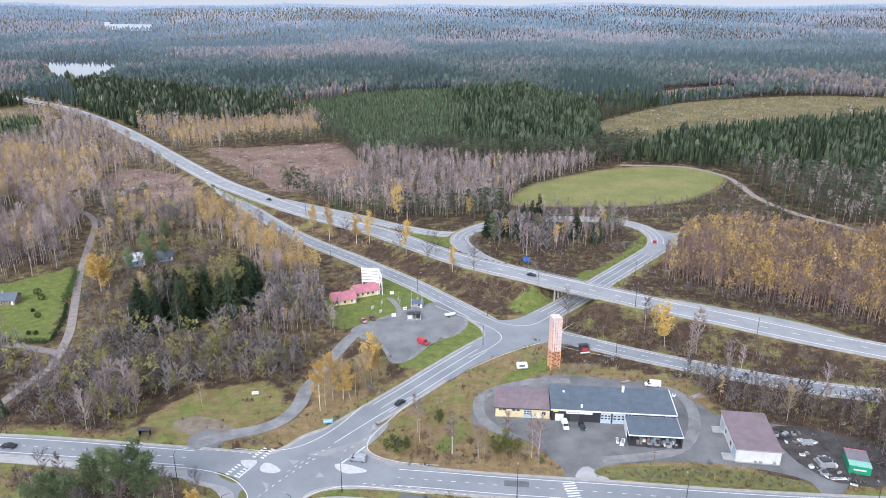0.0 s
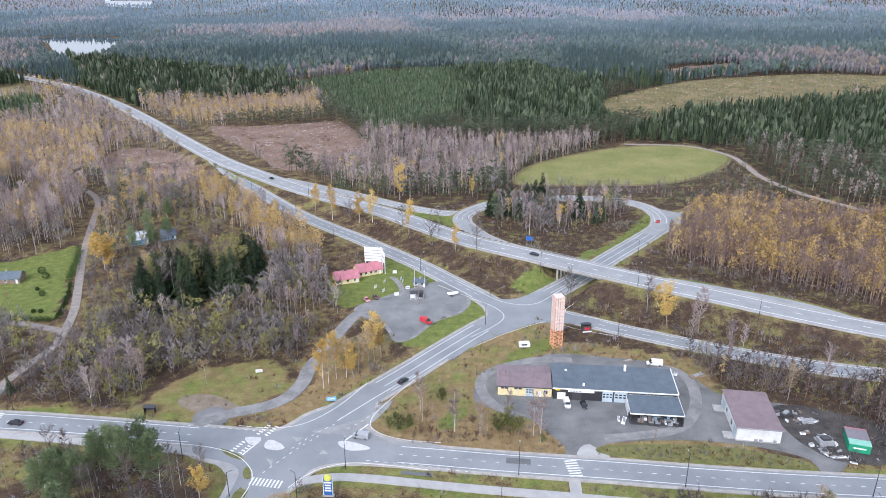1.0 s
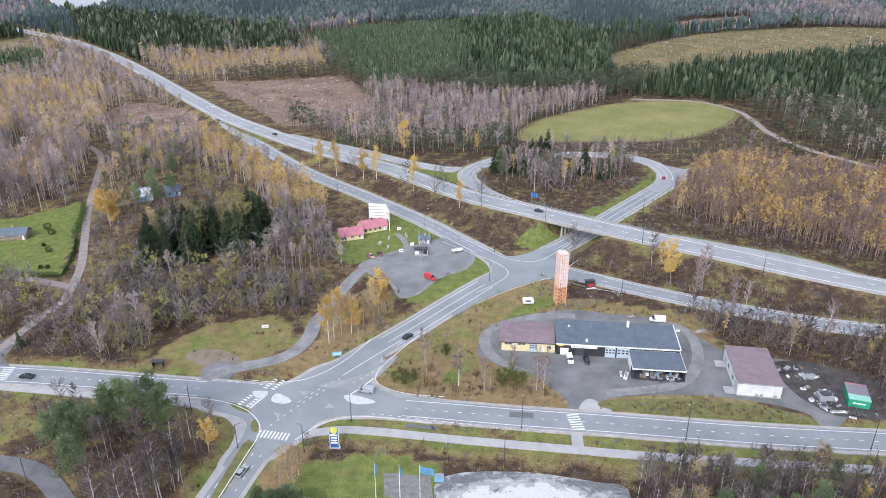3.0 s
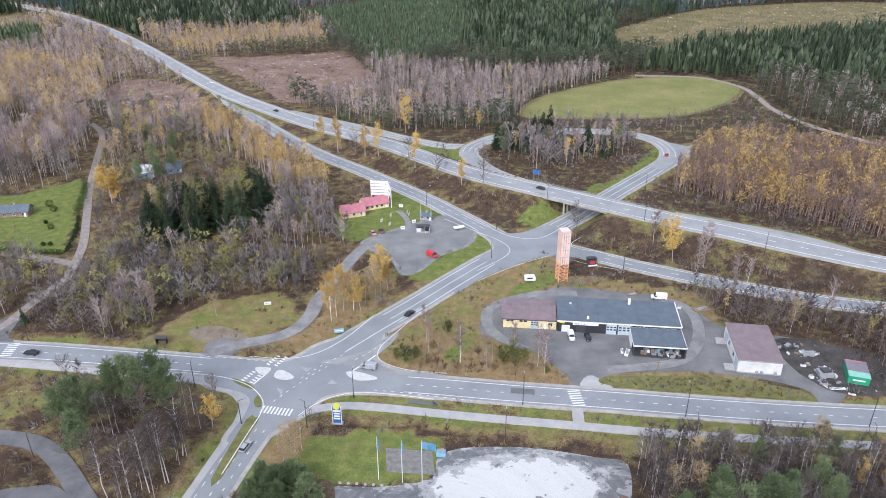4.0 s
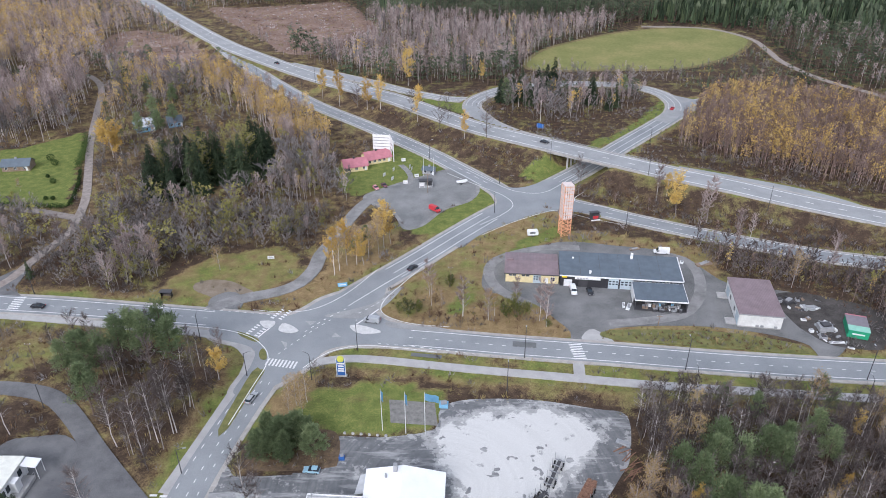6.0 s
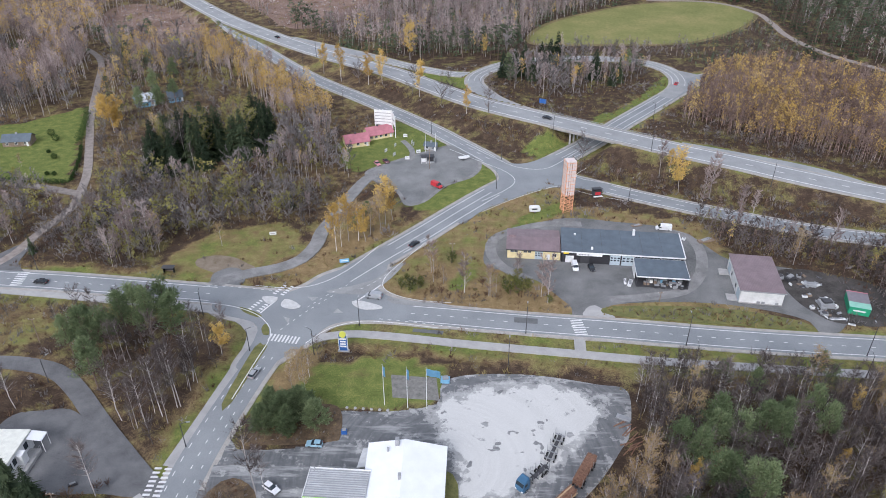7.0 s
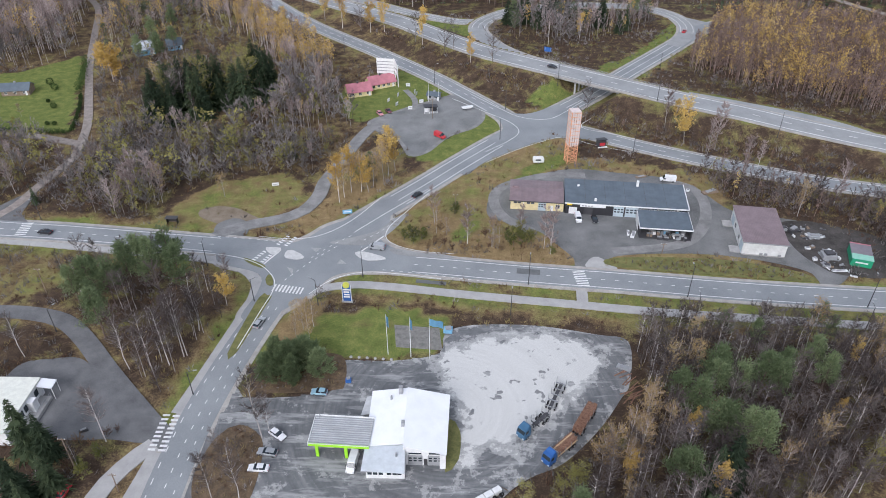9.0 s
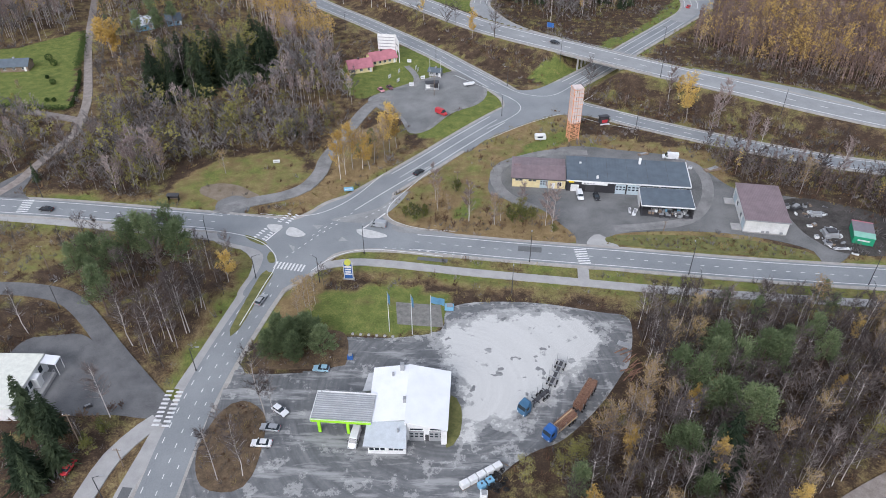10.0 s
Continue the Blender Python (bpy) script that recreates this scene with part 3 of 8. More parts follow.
zebra("road_east", (36.3, 167.3), 96, 1.1, 7, 3.6, 0.097)
zebra("road_west", (-142.3, 190.4), 97, 1.1, 7, 3.6, 0.092)
zebra("road_south", (-49.5, 160.7), -10, 1.05, 9, 3.2, 0.09)
zebra("road_west", (-59.2, 175.5), 62, 1.2, 6, 1.3, 0.094)
zebra("road_west", (-62.0, 176.5), 62, 1.2, 6, 1.3, 0.094)
zebra("road_west", (-53.4, 184.8), 62, 1.2, 5, 1.3, 0.094)
zebra("road_west", (-56.0, 185.4), 62, 1.2, 5, 1.3, 0.094)
zebra("road_south", (-68.7, 107.8), 90, 1.25, 9, 1.7, 0.085)
zebra("road_south", (-66.3, 107.6), 90, 1.25, 9, 1.7, 0.085)

# lines of the crossroads
for name, row in (("stop_line", [(-30.3, 180.0), (-27.0, 184.2), (-24.0, 188.5)]), ("stop_line", [(-59.2, 172.9), (-58.0, 175.4), (-56.6, 178.0)])):
    marking("road_west", name, *ribbon(np.array([(x, y, 0.0) for x, y in row]), 0.25, 0.112, 0))
for row in ([(-84.2, 178.7), (-76.2, 177.8), (-67.1, 175.7), (-60.0, 172.0), (-55.6, 167.2), (-53.9, 163.3), (-53.8, 158.6), (-55.0, 152.2), (-57.8, 135.7)], [(-42.9, 158.7), (-39.3, 163.5), (-35.1, 166.9), (-27.5, 169.3), (-16.5, 168.4), (-5, 166.4)],
            [(-10.9, 215.0), (-17.9, 202.8), (-22.9, 193.1), (-23, 186.8), (-18.6, 182.8), (-11.7, 180.3), (-1.4, 179)], [(-64.3, 187.5), (-52.9, 186.3), (-43.9, 188.9), (-35.3, 197.8), (-26.9, 212.6)]):
    marking("road_west", "corner_line", *ribbon(spline([(x, y, 0.0) for x, y in row], 1.5), 0.13, 0.113, 0))
for row in ([(-3.5, 296.4), (11.8, 281.8), (19.9, 274), (23.7, 267.2), (23.2, 261.5), (18.3, 254.7), (10, 246.5)], [(4.4, 302), (16.8, 286.8), (26.1, 277.6), (38, 276.6), (50.3, 290), (56.5, 297.9)],
            [(10, 238), (22, 248.2), (34.5, 256.6), (42, 259.2), (54.5, 252), (67, 247)], [(58.5, 281), (50.2, 271), (51.5, 267), (60, 263.3), (70, 258.4)]):
    marking("road_north", "corner_line", *ribbon(spline([(x, y, 0.0) for x, y in row], 1.5), 0.13, 0.116, 0))
marking("road_north", "turn_line", *ribbon(spline([(-34, 190.2, 0.0), (-22.6, 204.5, 0.0), (-11.1, 218, 0.0)], 3), 0.14, 0.114, 0))
for row in ([(-30.2, 186, 0.0), (-25, 191.5, 0.0), (-20, 199, 0.0)], [(-51.4, 164.8, 0.0), (-46.3, 172.5, 0.0), (-41.6, 178.7, 0.0), (-37, 184, 0.0)], [(-22.8, 170.5, 0.0), (-9.6, 168.6, 0.0), (7.7, 165.4, 0.0)],
            [(-80, 187.4, 0.0), (-68, 186.2, 0.0), (-57, 184.6, 0.0)], [(-45.5, 176, 0.0), (-40, 183, 0.0), (-33, 190, 0.0)]):
    marking("road_west", "guide_dashes", *broken(spline(row, 1.5), 1.0, 1.6, 0.0, 0.22, 0.115))
M_FADED = surface("faded_road_paint", (0.26, 0.268, 0.268), (0.4, 0.405, 0.4), 1.5, 9.0, 0.85)
for row in ([(-46.5, 181.6), (-43.0, 181.4), (-44.4, 179.2)], [(-51.9, 171.3), (-49.8, 170.4), (-49.5, 167.3)], [(-37.1, 173.3), (-34.1, 173.4), (-36.2, 175.7)]):
    slab("give_way_mark", row, 0.098, M_FADED, "faded white give-way triangle on asphalt", "road marking", depth=0.03, rounded=False)
slab("yard_mouth", [(38.5, 171.8), (40, 177), (43, 178.5), (46, 175), (48, 171.6)], 0.034, M_FOOTWAY, "pale dusty mouth of a gravel yard", "yard")
slab("lane_mouth", [(-156, 195), (-158.5, 202), (-156, 208), (-153, 212), (-149.6, 211), (-148.4, 204), (-147.6, 199), (-143.5, 195), (-144, 193.6), (-156, 194.6)], 0.045, M_OLD, "worn grey asphalt mouth of a lane", "lane")
slab("gravel_patch", [(-88, 203), (-83, 205.5), (-76, 204.5), (-70, 200.5), (-66, 197), (-70, 193), (-76, 193), (-82, 196), (-87, 199)], 0.013, surface("trodden_earth", (0.15, 0.115, 0.078), (0.29, 0.245, 0.19), 0.25, 3.0, 0.95), "bare trodden gravel patch in the grass", "yard")
slab("gravel_mouth", [(-80, 194), (-75.5, 198), (-71, 196.6), (-68.5, 191), (-69.9, 187.4), (-76, 187.4), (-79, 189)], 0.03, M_GRAVEL, "worn grey gravel mouth of a lane", "lane")

# open land among the woods: a mown field and logged plots
def open_land(name, tones, pale, spread):
    m, n, l, b = shader(name, 0.95, 0.0, 0.1)
    grain = mixed(n, l, 0.5, blotch(n, l, 0.035, 5.0, 0.65), blotch(n, l, 0.5, 5.0, 0.75))
    c = ramp(n, l, grain, [(0.34 + 0.3 * i / (len(tones) - 1), t) for i, t in enumerate(tones)])
    lying = ramp(n, l, blotch(n, l, 0.8, 6.0, 0.8), [(spread, (0, 0, 0)), (spread + 0.08, (1, 1, 1))])
    l.new(mixed(n, l, lying, c, pale), b.inputs["Base Color"])
    bumped(n, l, b, grain, 0.6, 0.4)
    return m


M_LOGGED = open_land("logged_ground", [(0.11, 0.07, 0.052), (0.2, 0.135, 0.105), (0.3, 0.225, 0.185)], (0.42, 0.36, 0.32), 0.57)
M_REGROWN = open_land("regrown_clearing", [(0.09, 0.085, 0.04), (0.17, 0.145, 0.07), (0.29, 0.215, 0.12)], (0.36, 0.28, 0.19), 0.6)
M_FIELD = open_land("mown_field", [(0.14, 0.155, 0.055), (0.2, 0.205, 0.075), (0.29, 0.25, 0.11)], (0.26, 0.25, 0.11), 0.62)
slab("field_edge", outward(FIELD, 3.5), 0.02, M_REGROWN, "dry tan grass round a mown field", "field")
slab("field", FIELD, 0.05, M_FIELD, "mown olive green field among woods", "field")
slab("logged_plot", CLEAR_W, 0.03, M_LOGGED, "logged plot of brown earth and pale branches", "clearing")
slab("logged_plot", CLEAR_NW, 0.025, M_LOGGED, "logged plot with brown earth and low brush", "clearing")
slab("clearing", CLEAR_NE, 0.03, M_REGROWN, "old clearing of dry grass and seedlings", "clearing")
slab("clearing", CLEAR_FAR, 0.035, M_LOGGED, "pale logged plot far off in the forest", "clearing")
slab("clearing", WEST_FIELD, 0.03, M_REGROWN, "dry pale meadow beside the highway", "clearing")

# patched and dusty asphalt
M_PATCH = surface("patched_asphalt", (0.115, 0.12, 0.124), (0.17, 0.175, 0.178), 0.3, 4.0, 0.85)
M_DUSTY = surface("dusty_asphalt", (0.22, 0.226, 0.226), (0.35, 0.354, 0.35), 0.16, 2.0, 0.95)
for row in ([(-41, 184.4), (-30, 183.2), (-25, 186.6), (-20, 194.5), (-17.6, 201.6), (-21.5, 199), (-26, 192), (-33, 188)], [(-21, 181.6), (-12, 179.6), (-2, 178), (-3, 176.6), (-14, 177.6), (-20, 178.8)]):
    slab("dusty_patch", row, 0.094, M_DUSTY, "pale dust worn over asphalt", "road")
for x, y, w, d, turn in ((-8, 164.8, 9, 1.5, -7), (21, 170.4, 7, 2.6, -6), (-98, 183.6, 14, 2.8, -6.5), (-69, 84, 2.2, 5, -3)):
    tagged(part("asphalt_patch", boxes((-w / 2, w / 2, -d / 2, d / 2, 0.0, 0.096)), M_PATCH, at=pose(x, y, 0, 0, 0, turn)), "darker square patch of newer asphalt", "road", kind="structure")

# yards
def yard_material():
    m, n, l, b = shader("yard_asphalt", 0.8, 0.0, 0.3)
    at = n.new("ShaderNodeAttribute")
    at.attribute_name = "dust"
    big, mid, small = blotch(n, l, 0.2, 8.0, 0.72), blotch(n, l, 0.5, 5.0, 0.7), blotch(n, l, 4.0, 3.0)
    add = n.new("ShaderNodeMath")
    # tyre smears that run round the dusty middle
    turn, tc, ring = n.new("ShaderNodeMapping"), n.new("ShaderNodeTexCoord"), n.new("ShaderNodeAttribute")
    ring.attribute_name = "ring"
    turn.inputs["Scale"].default_value = (0.035, 0.035, 1)
    flat, join_, smear = n.new("ShaderNodeSeparateXYZ"), n.new("ShaderNodeCombineXYZ"), n.new("ShaderNodeTexNoise")
    smear.inputs["Scale"].default_value, smear.inputs["Detail"].default_value, smear.inputs["Distortion"].default_value = 1.0, 5.0, 0.3
    l.new(tc.outputs["Object"], turn.inputs["Vector"]), l.new(turn.outputs["Vector"], flat.inputs["Vector"])
    l.new(flat.outputs["X"], join_.inputs["X"]), l.new(flat.outputs["Y"], join_.inputs["Y"]), l.new(ring.outputs["Fac"], join_.inputs["Z"])
    l.new(join_.outputs["Vector"], smear.inputs["Vector"])
    l.new(mixed(n, l, 0.08, big, smear.outputs["Fac"]), add.inputs[0]), l.new(at.outputs["Fac"], add.inputs[1])
    tar = ramp(n, l, mixed(n, l, 0.55, mid, smear.outputs["Fac"]), [(0.3, (0.095, 0.1, 0.106)), (0.5, (0.15, 0.155, 0.16)), (0.72, (0.24, 0.243, 0.243))])
    dust = ramp(n, l, small, [(0.3, (0.48, 0.48, 0.465)), (0.7, (0.63, 0.63, 0.61))])
    fac = ramp(n, l, add.outputs[0], [(0.5, (0, 0, 0)), (0.53, (0.4, 0.4, 0.4)), (0.62, (0.5, 0.5, 0.5)), (0.645, (1, 1, 1))])
    puddle = ramp(n, l, blotch(n, l, 0.22, 2.0, 0.5), [(0.64, (0, 0, 0)), (0.655, (0.85, 0.85, 0.85))])
    track = ramp(n, l, smear.outputs["Fac"], [(0.3, (0.74, 0.74, 0.74)), (0.5, (0.95, 0.95, 0.95)), (0.65, (1.06, 1.06, 1.06))])
    drag, drawn = n.new("ShaderNodeMapping"), n.new("ShaderNodeTexNoise")
    drag.inputs["Rotation"].default_value, drag.inputs["Scale"].default_value = (0, 0, -0.45), (0.05, 0.3, 1)
    drawn.inputs["Scale"].default_value, drawn.inputs["Detail"].default_value, drawn.inputs["Roughness"].default_value = 1.0, 6.0, 0.68
    l.new(tc.outputs["Object"], drag.inputs["Vector"]), l.new(drag.outputs["Vector"], drawn.inputs["Vector"])
    tar = mixed(n, l, ramp(n, l, drawn.outputs["Fac"], [(0.52, (0, 0, 0)), (0.56, (0.35, 0.35, 0.35)), (0.63, (0.75, 0.75, 0.75))]), tar, (0.38, 0.385, 0.38))
    l.new(mixed(n, l, puddle, mixed(n, l, fac, tar, mixed(n, l, 0.22, dust, track, "MULTIPLY")), tar), b.inputs["Base Color"])
    bumped(n, l, b, small, 0.25, 0.03)
    return m


M_YARD = yard_material()
DUST = [(-6, 136), (6, 141), (20, 144), (33, 141), (37, 134), (34, 125), (25, 116), (17, 109), (13, 104), (6, 104), (3, 98), (-1, 96), (1, 112), (-4, 124)]


def dusty_top(outline, core, z, name, label):
    p = np.array(outline)
    xs, ys = np.arange(p[:, 0].min(), p[:, 0].max(), 1.2), np.arange(p[:, 1].min(), p[:, 1].max(), 1.2)
    gx, gy = np.meshgrid(xs, ys)
    ok = inside(outline, gx, gy)
    w = len(xs)
    cell = np.argwhere(ok[:-1, :-1] & ok[1:, :-1] & ok[:-1, 1:] & ok[1:, 1:])
    i = cell[:, 0] * w + cell[:, 1]
    me = mesh_of(name, np.column_stack([gx.ravel(), gy.ravel(), np.full(gx.size, z)]), np.column_stack([i, i + 1, i + w + 1, i + w]), [M_YARD])
    line = np.column_stack([spline(core, 2.0, True), ])
    d, _ = nearest(np.column_stack([line[:, :2], np.zeros(len(line))]), gx.ravel(), gy.ravel())
    d = np.minimum(d, 30) * np.where(inside(core, gx.ravel(), gy.ravel()), 1, -1)
    val = np.clip(0.05 + d / 24, -0.05, 0.25)
    me.attributes.new("ring", "FLOAT", "POINT").data.foreach_set("value", (np.hypot(gx.ravel() + 2, gy.ravel() - 116) * 0.9).astype(np.float32))
    me.attributes.new("dust", "FLOAT", "POINT").data.foreach_set("value", val.astype(np.float32))
    tagged(new(name, me), label, "yard", kind="structure")


dusty_top(YARD_STATION, DUST, 0.04, "station_yard_surface", "worn asphalt with pale dried dust and dark puddle marks")
slab("workshop_yard", YARD_WORKSHOP, 0.02, M_GRAVEL, "grey gravel yard round the workshop, patched and worn", "yard")
slab("station_yard", YARD_STATION, 0.025, M_YARD, "worn grey asphalt yard with dusty pale patches", "yard")
M_MUD = surface("oily_mud", (0.032, 0.029, 0.026), (0.105, 0.096, 0.09), 0.25, 2.5, 0.95, bump=0.6)
slab("scrap_yard", [(104.6, 197.1), (112.5, 200), (122.7, 197), (136, 189.0), (134, 176), (126, 169.4), (113, 171), (108.5, 176), (105.4, 183)], 0.034, M_MUD, "dark muddy scrap yard beside a warehouse", "yard")
for way, row in (("west", [(24, 192, 0), (15.7, 199.5, 0), (12.4, 206.8, 0), (12.2, 214.2, 0), (15.4, 220.3, 0), (22, 224.6, 0), (33.0, 229.0, 0), (46, 229, 0)]),
                 ("east", [(76, 224.6, 0), (82, 221, 0), (84.3, 214, 0), (83.0, 204.0, 0), (78.8, 194, 0), (71.7, 186.4, 0), (61.1, 183.4, 0), (48, 181.5, 0)])):
    tagged(new("wheel_way_" + way, mesh_of("wheel_way", *ribbon(spline(row), 1.9, 0.033, 0.1), [M_WORN])), "pale worn wheel way round a gravel yard", "yard", kind="structure")
tagged(new("house_path", mesh_of("house_path", *ribbon(spline([(-25, 306, 0), (-21.5, 299, 0), (-19.6, 292, 0), (-20.5, 284, 0)]), 1.3, 0.04, 0.1), [M_WORN])), "narrow grey gravel path over a lawn", "path", kind="structure")
slab("parking_lot_rim", outward(PARKING, 1.6), 0.018, M_WORN, "pale gravel rim of a parking lot", "parking lot")
slab("parking_lot", PARKING, 0.03, surface("lot_gravel", (0.14, 0.145, 0.145), (0.27, 0.274, 0.27), 0.1, 3.0, 0.95, bump=0.4), "grey gravel parking lot with a grass edge", "parking lot")
slab("side_lot", LOT_SW, 0.02, M_OLD, "dark asphalt lot beside a white building", "yard")
m_water, wn_, wl_, wb_ = shader("lake_water", 0.04, 0.0, 0.5)
wb_.inputs["Base Color"].default_value = (0.05, 0.06, 0.07, 1)
bumped(wn_, wl_, wb_, blotch(wn_, wl_, 0.08), 0.05, 0.3)
slab("lake", LAKE, 0.3, m_water, "still pale lake among dark forest", "water")


# ---- trees ----
def strips(a, b, w0, w1, rng, crossed=True):
    """Thin blades from points a to points b, as triangles in pairs (a tapered quad each)."""
    d = b - a
    side = np.cross(d, rng.normal(size=d.shape))
    side /= np.linalg.norm(side, axis=1)[:, None] + 1e-9
    v, f, k = [], [], 0
    for s in (side, np.cross(d, side) / (np.linalg.norm(d, axis=1)[:, None] + 1e-9))[:2 if crossed else 1]:
        q = np.stack([a - s * w0, a + s * w0, b + s * w1, b - s * w1], 1)
        v.append(q.reshape(-1, 3))
        i = np.arange(len(a))[:, None] * 4 + k
        f.append(np.concatenate([i + [[0, 1, 2]], i + [[0, 2, 3]]]))
        k += 4 * len(a)
    return np.vstack(v), np.vstack(f)


def slivers(p, tip, wide, rng):
    """One thin triangle each from p to tip."""
    d = tip - p
    s = np.cross(d, rng.normal(size=d.shape))
    s *= np.reshape(wide, (-1, 1)) / (np.linalg.norm(s, axis=1)[:, None] + 1e-9)
    v = np.stack([p - s, p + s, tip], 1).reshape(-1, 3)
    return v, np.arange(len(v)).reshape(-1, 3)


def scraps(p, size, rng, flat=0.0):
    """Small leaf triangles round points p, turned at random."""
    n = len(p)
    a, b = rng.normal(size=(n, 3)), rng.normal(size=(n, 3))
    a[:, 2] *= 1 - flat
    b[:, 2] *= 1 - flat
    a *= np.reshape(size, (-1, 1)) / np.linalg.norm(a, axis=1)[:, None]
    b *= np.reshape(size, (-1, 1)) / np.linalg.norm(b, axis=1)[:, None]
    v = np.stack([p - a * 0.6 - b * 0.4, p + a * 0.7, p + b * 0.8], 1).reshape(-1, 3)
    return v, np.arange(len(v)).reshape(-1, 3)


def stem(h, r, rng, sides=6, parts=4, lean=0.03):
    """A tapered, slightly crooked trunk."""
    zs = np.linspace(0, h, parts + 1)
    off = np.cumsum(rng.normal(0, lean * h / parts, (parts + 1, 2)), 0)
    off[0] = 0
    ang = np.arange(sides) * 2 * np.pi / sides
    rad = r * (1 - zs / h) ** 0.8 + r * 0.12
    v = np.stack([np.column_stack([o[0] + q * np.cos(ang), o[1] + q * np.sin(ang), np.full(sides, z)]) for o, q, z in zip(off, rad, zs)]).reshape(-1, 3)
    f = []
    for k in range(parts):
        for s in range(sides):
            i, j = k * sides + s, k * sides + (s + 1) % sides
            f += [(i, j, j + sides), (i, j + sides, i + sides)]
    spine = lambda t: np.column_stack([np.interp(t * h, zs, off[:, 0]), np.interp(t * h, zs, off[:, 1]), t * h])
    return v, np.array(f), spine


def join(*pieces):
    vs, fs, k = [], [], 0
    for v, f in pieces:
        vs.append(v), fs.append(f + k)
        k += len(v)
    return np.vstack(vs), np.vstack(fs)


def broadleaf(h, rng, twigs=240, leaves=0, limbs=16, wide=0.16, low=0.3, twig=0.035, leaf=0.28, sides=6):
    """A birch or aspen: trunk with limbs, and a crown of twigs and, in part, leaves. Returns trunk, crown, leaves."""
    tv, tf, spine = stem(h, h * 0.0052 + 0.02, rng, sides)
    t = np.sort(rng.uniform(low, 0.93, limbs))
    a = spine(t)
    ang = rng.uniform(0, 6.28, limbs)
    reach = h * wide * (1.05 - 0.75 * np.abs((t - low) / (1 - low) - 0.25)) * rng.uniform(0.7, 1.2, limbs)
    b = a + np.column_stack([np.cos(ang) * reach, np.sin(ang) * reach, reach * rng.uniform(0.7, 1.5, limbs)])
    lv, lf = strips(a, b, h * 0.0017 + 0.008, 0.01, rng)
    k = rng.integers(0, limbs, twigs)
    u = rng.uniform(0.15, 1.0, twigs)[:, None]
    p = a[k] * (1 - u) + b[k] * u
    go = rng.normal(size=(twigs, 3)) * [0.75, 0.75, 0.6] + (b - a)[k] / (np.linalg.norm((b - a)[k], axis=1)[:, None]) * 0.9 + [0, 0, 0.6]
    tip = p + go / np.linalg.norm(go, axis=1)[:, None] * (h * rng.uniform(0.045, 0.11, twigs))[:, None]
    sv, sf = slivers(p, tip, twig * rng.uniform(0.5, 1.2, twigs), rng)
    trunk = join((tv, tf), (lv, lf))
    crown = (sv, sf)
    if leaves:
        k = rng.integers(0, twigs, leaves)
        u = rng.uniform(0.2, 1.1, leaves)[:, None]
        crown_leaves = scraps(p[k] * (1 - u) + tip[k] * u + rng.normal(0, 0.2, (leaves, 3)), leaf * rng.uniform(0.6, 1.3, leaves), rng)
    else:
        crown_leaves = None
    return trunk, crown, crown_leaves


def slim(h, rng, n=70, leaves=0, wide=0.1, blade=0.07, leaf=0.4, low=0.36, sides=3):
    """A slender birch in a dense stand: straight trunk and an oval crown full of fine rising twigs."""
    tv, tf, spine = stem(h, h * 0.005 + 0.02, rng, sides, 2, 0.02)
    t = low + (0.97 - low) * rng.beta(1.7, 1.5, n)
    body = np.sin(np.pi * np.clip((t - low + 0.05) / (1.05 - low), 0, 1)) ** 0.7
    ang = rng.uniform(0, 6.28, n)
    reach = h * wide * body * np.sqrt(rng.uniform(0.02, 1, n))
    a = spine(t) + np.column_stack([np.cos(ang) * reach, np.sin(ang) * reach, reach * 0.5])
    go = np.column_stack([np.cos(ang), np.sin(ang), np.full(n, 1.7)]) + rng.normal(0, 0.5, (n, 3))
    b = a + go / np.linalg.norm(go, axis=1)[:, None] * (h * rng.uniform(0.05, 0.11, n))[:, None]
    out = slivers(a, b, blade * rng.uniform(0.6, 1.4, n), rng)
    if not leaves:
        return (tv, tf), out, None
    k = rng.integers(0, n, leaves)
    u = rng.uniform(0.0, 1.05, leaves)[:, None]
    return (tv, tf), out, scraps(a[k] * (1 - u) + b[k] * u + rng.normal(0, 0.25, (leaves, 3)), leaf * rng.uniform(0.6, 1.3, leaves), rng)


def pine(h, rng, clumps=46, each=26, leaf=0.34, low=0.45, wide=0.17, sides=6):
    tv, tf, spine = stem(h, h * 0.009 + 0.05, rng, sides)
    t = rng.uniform(low, 0.98, clumps)
    a = spine(t)
    ang = rng.uniform(0, 6.28, clumps)
    reach = h * wide * np.sqrt(np.clip(1.02 - (np.abs(t - low - 0.16) / (1 - low)) ** 1.3, 0.05, 1)) * rng.uniform(0.45, 1.1, clumps)
    b = a + np.column_stack([np.cos(ang) * reach, np.sin(ang) * reach, reach * rng.uniform(0.1, 0.6, clumps)])
    lv, lf = strips(a, b, h * 0.002 + 0.01, 0.01, rng)
    k = np.repeat(np.arange(clumps), each)
    p = b[k] + rng.normal(0, 1, (len(k), 3)) * [h * 0.036, h * 0.036, h * 0.018]
    return join((tv, tf), (lv, lf)), scraps(p, leaf * rng.uniform(0.6, 1.3, len(k)), rng, 0.4), None


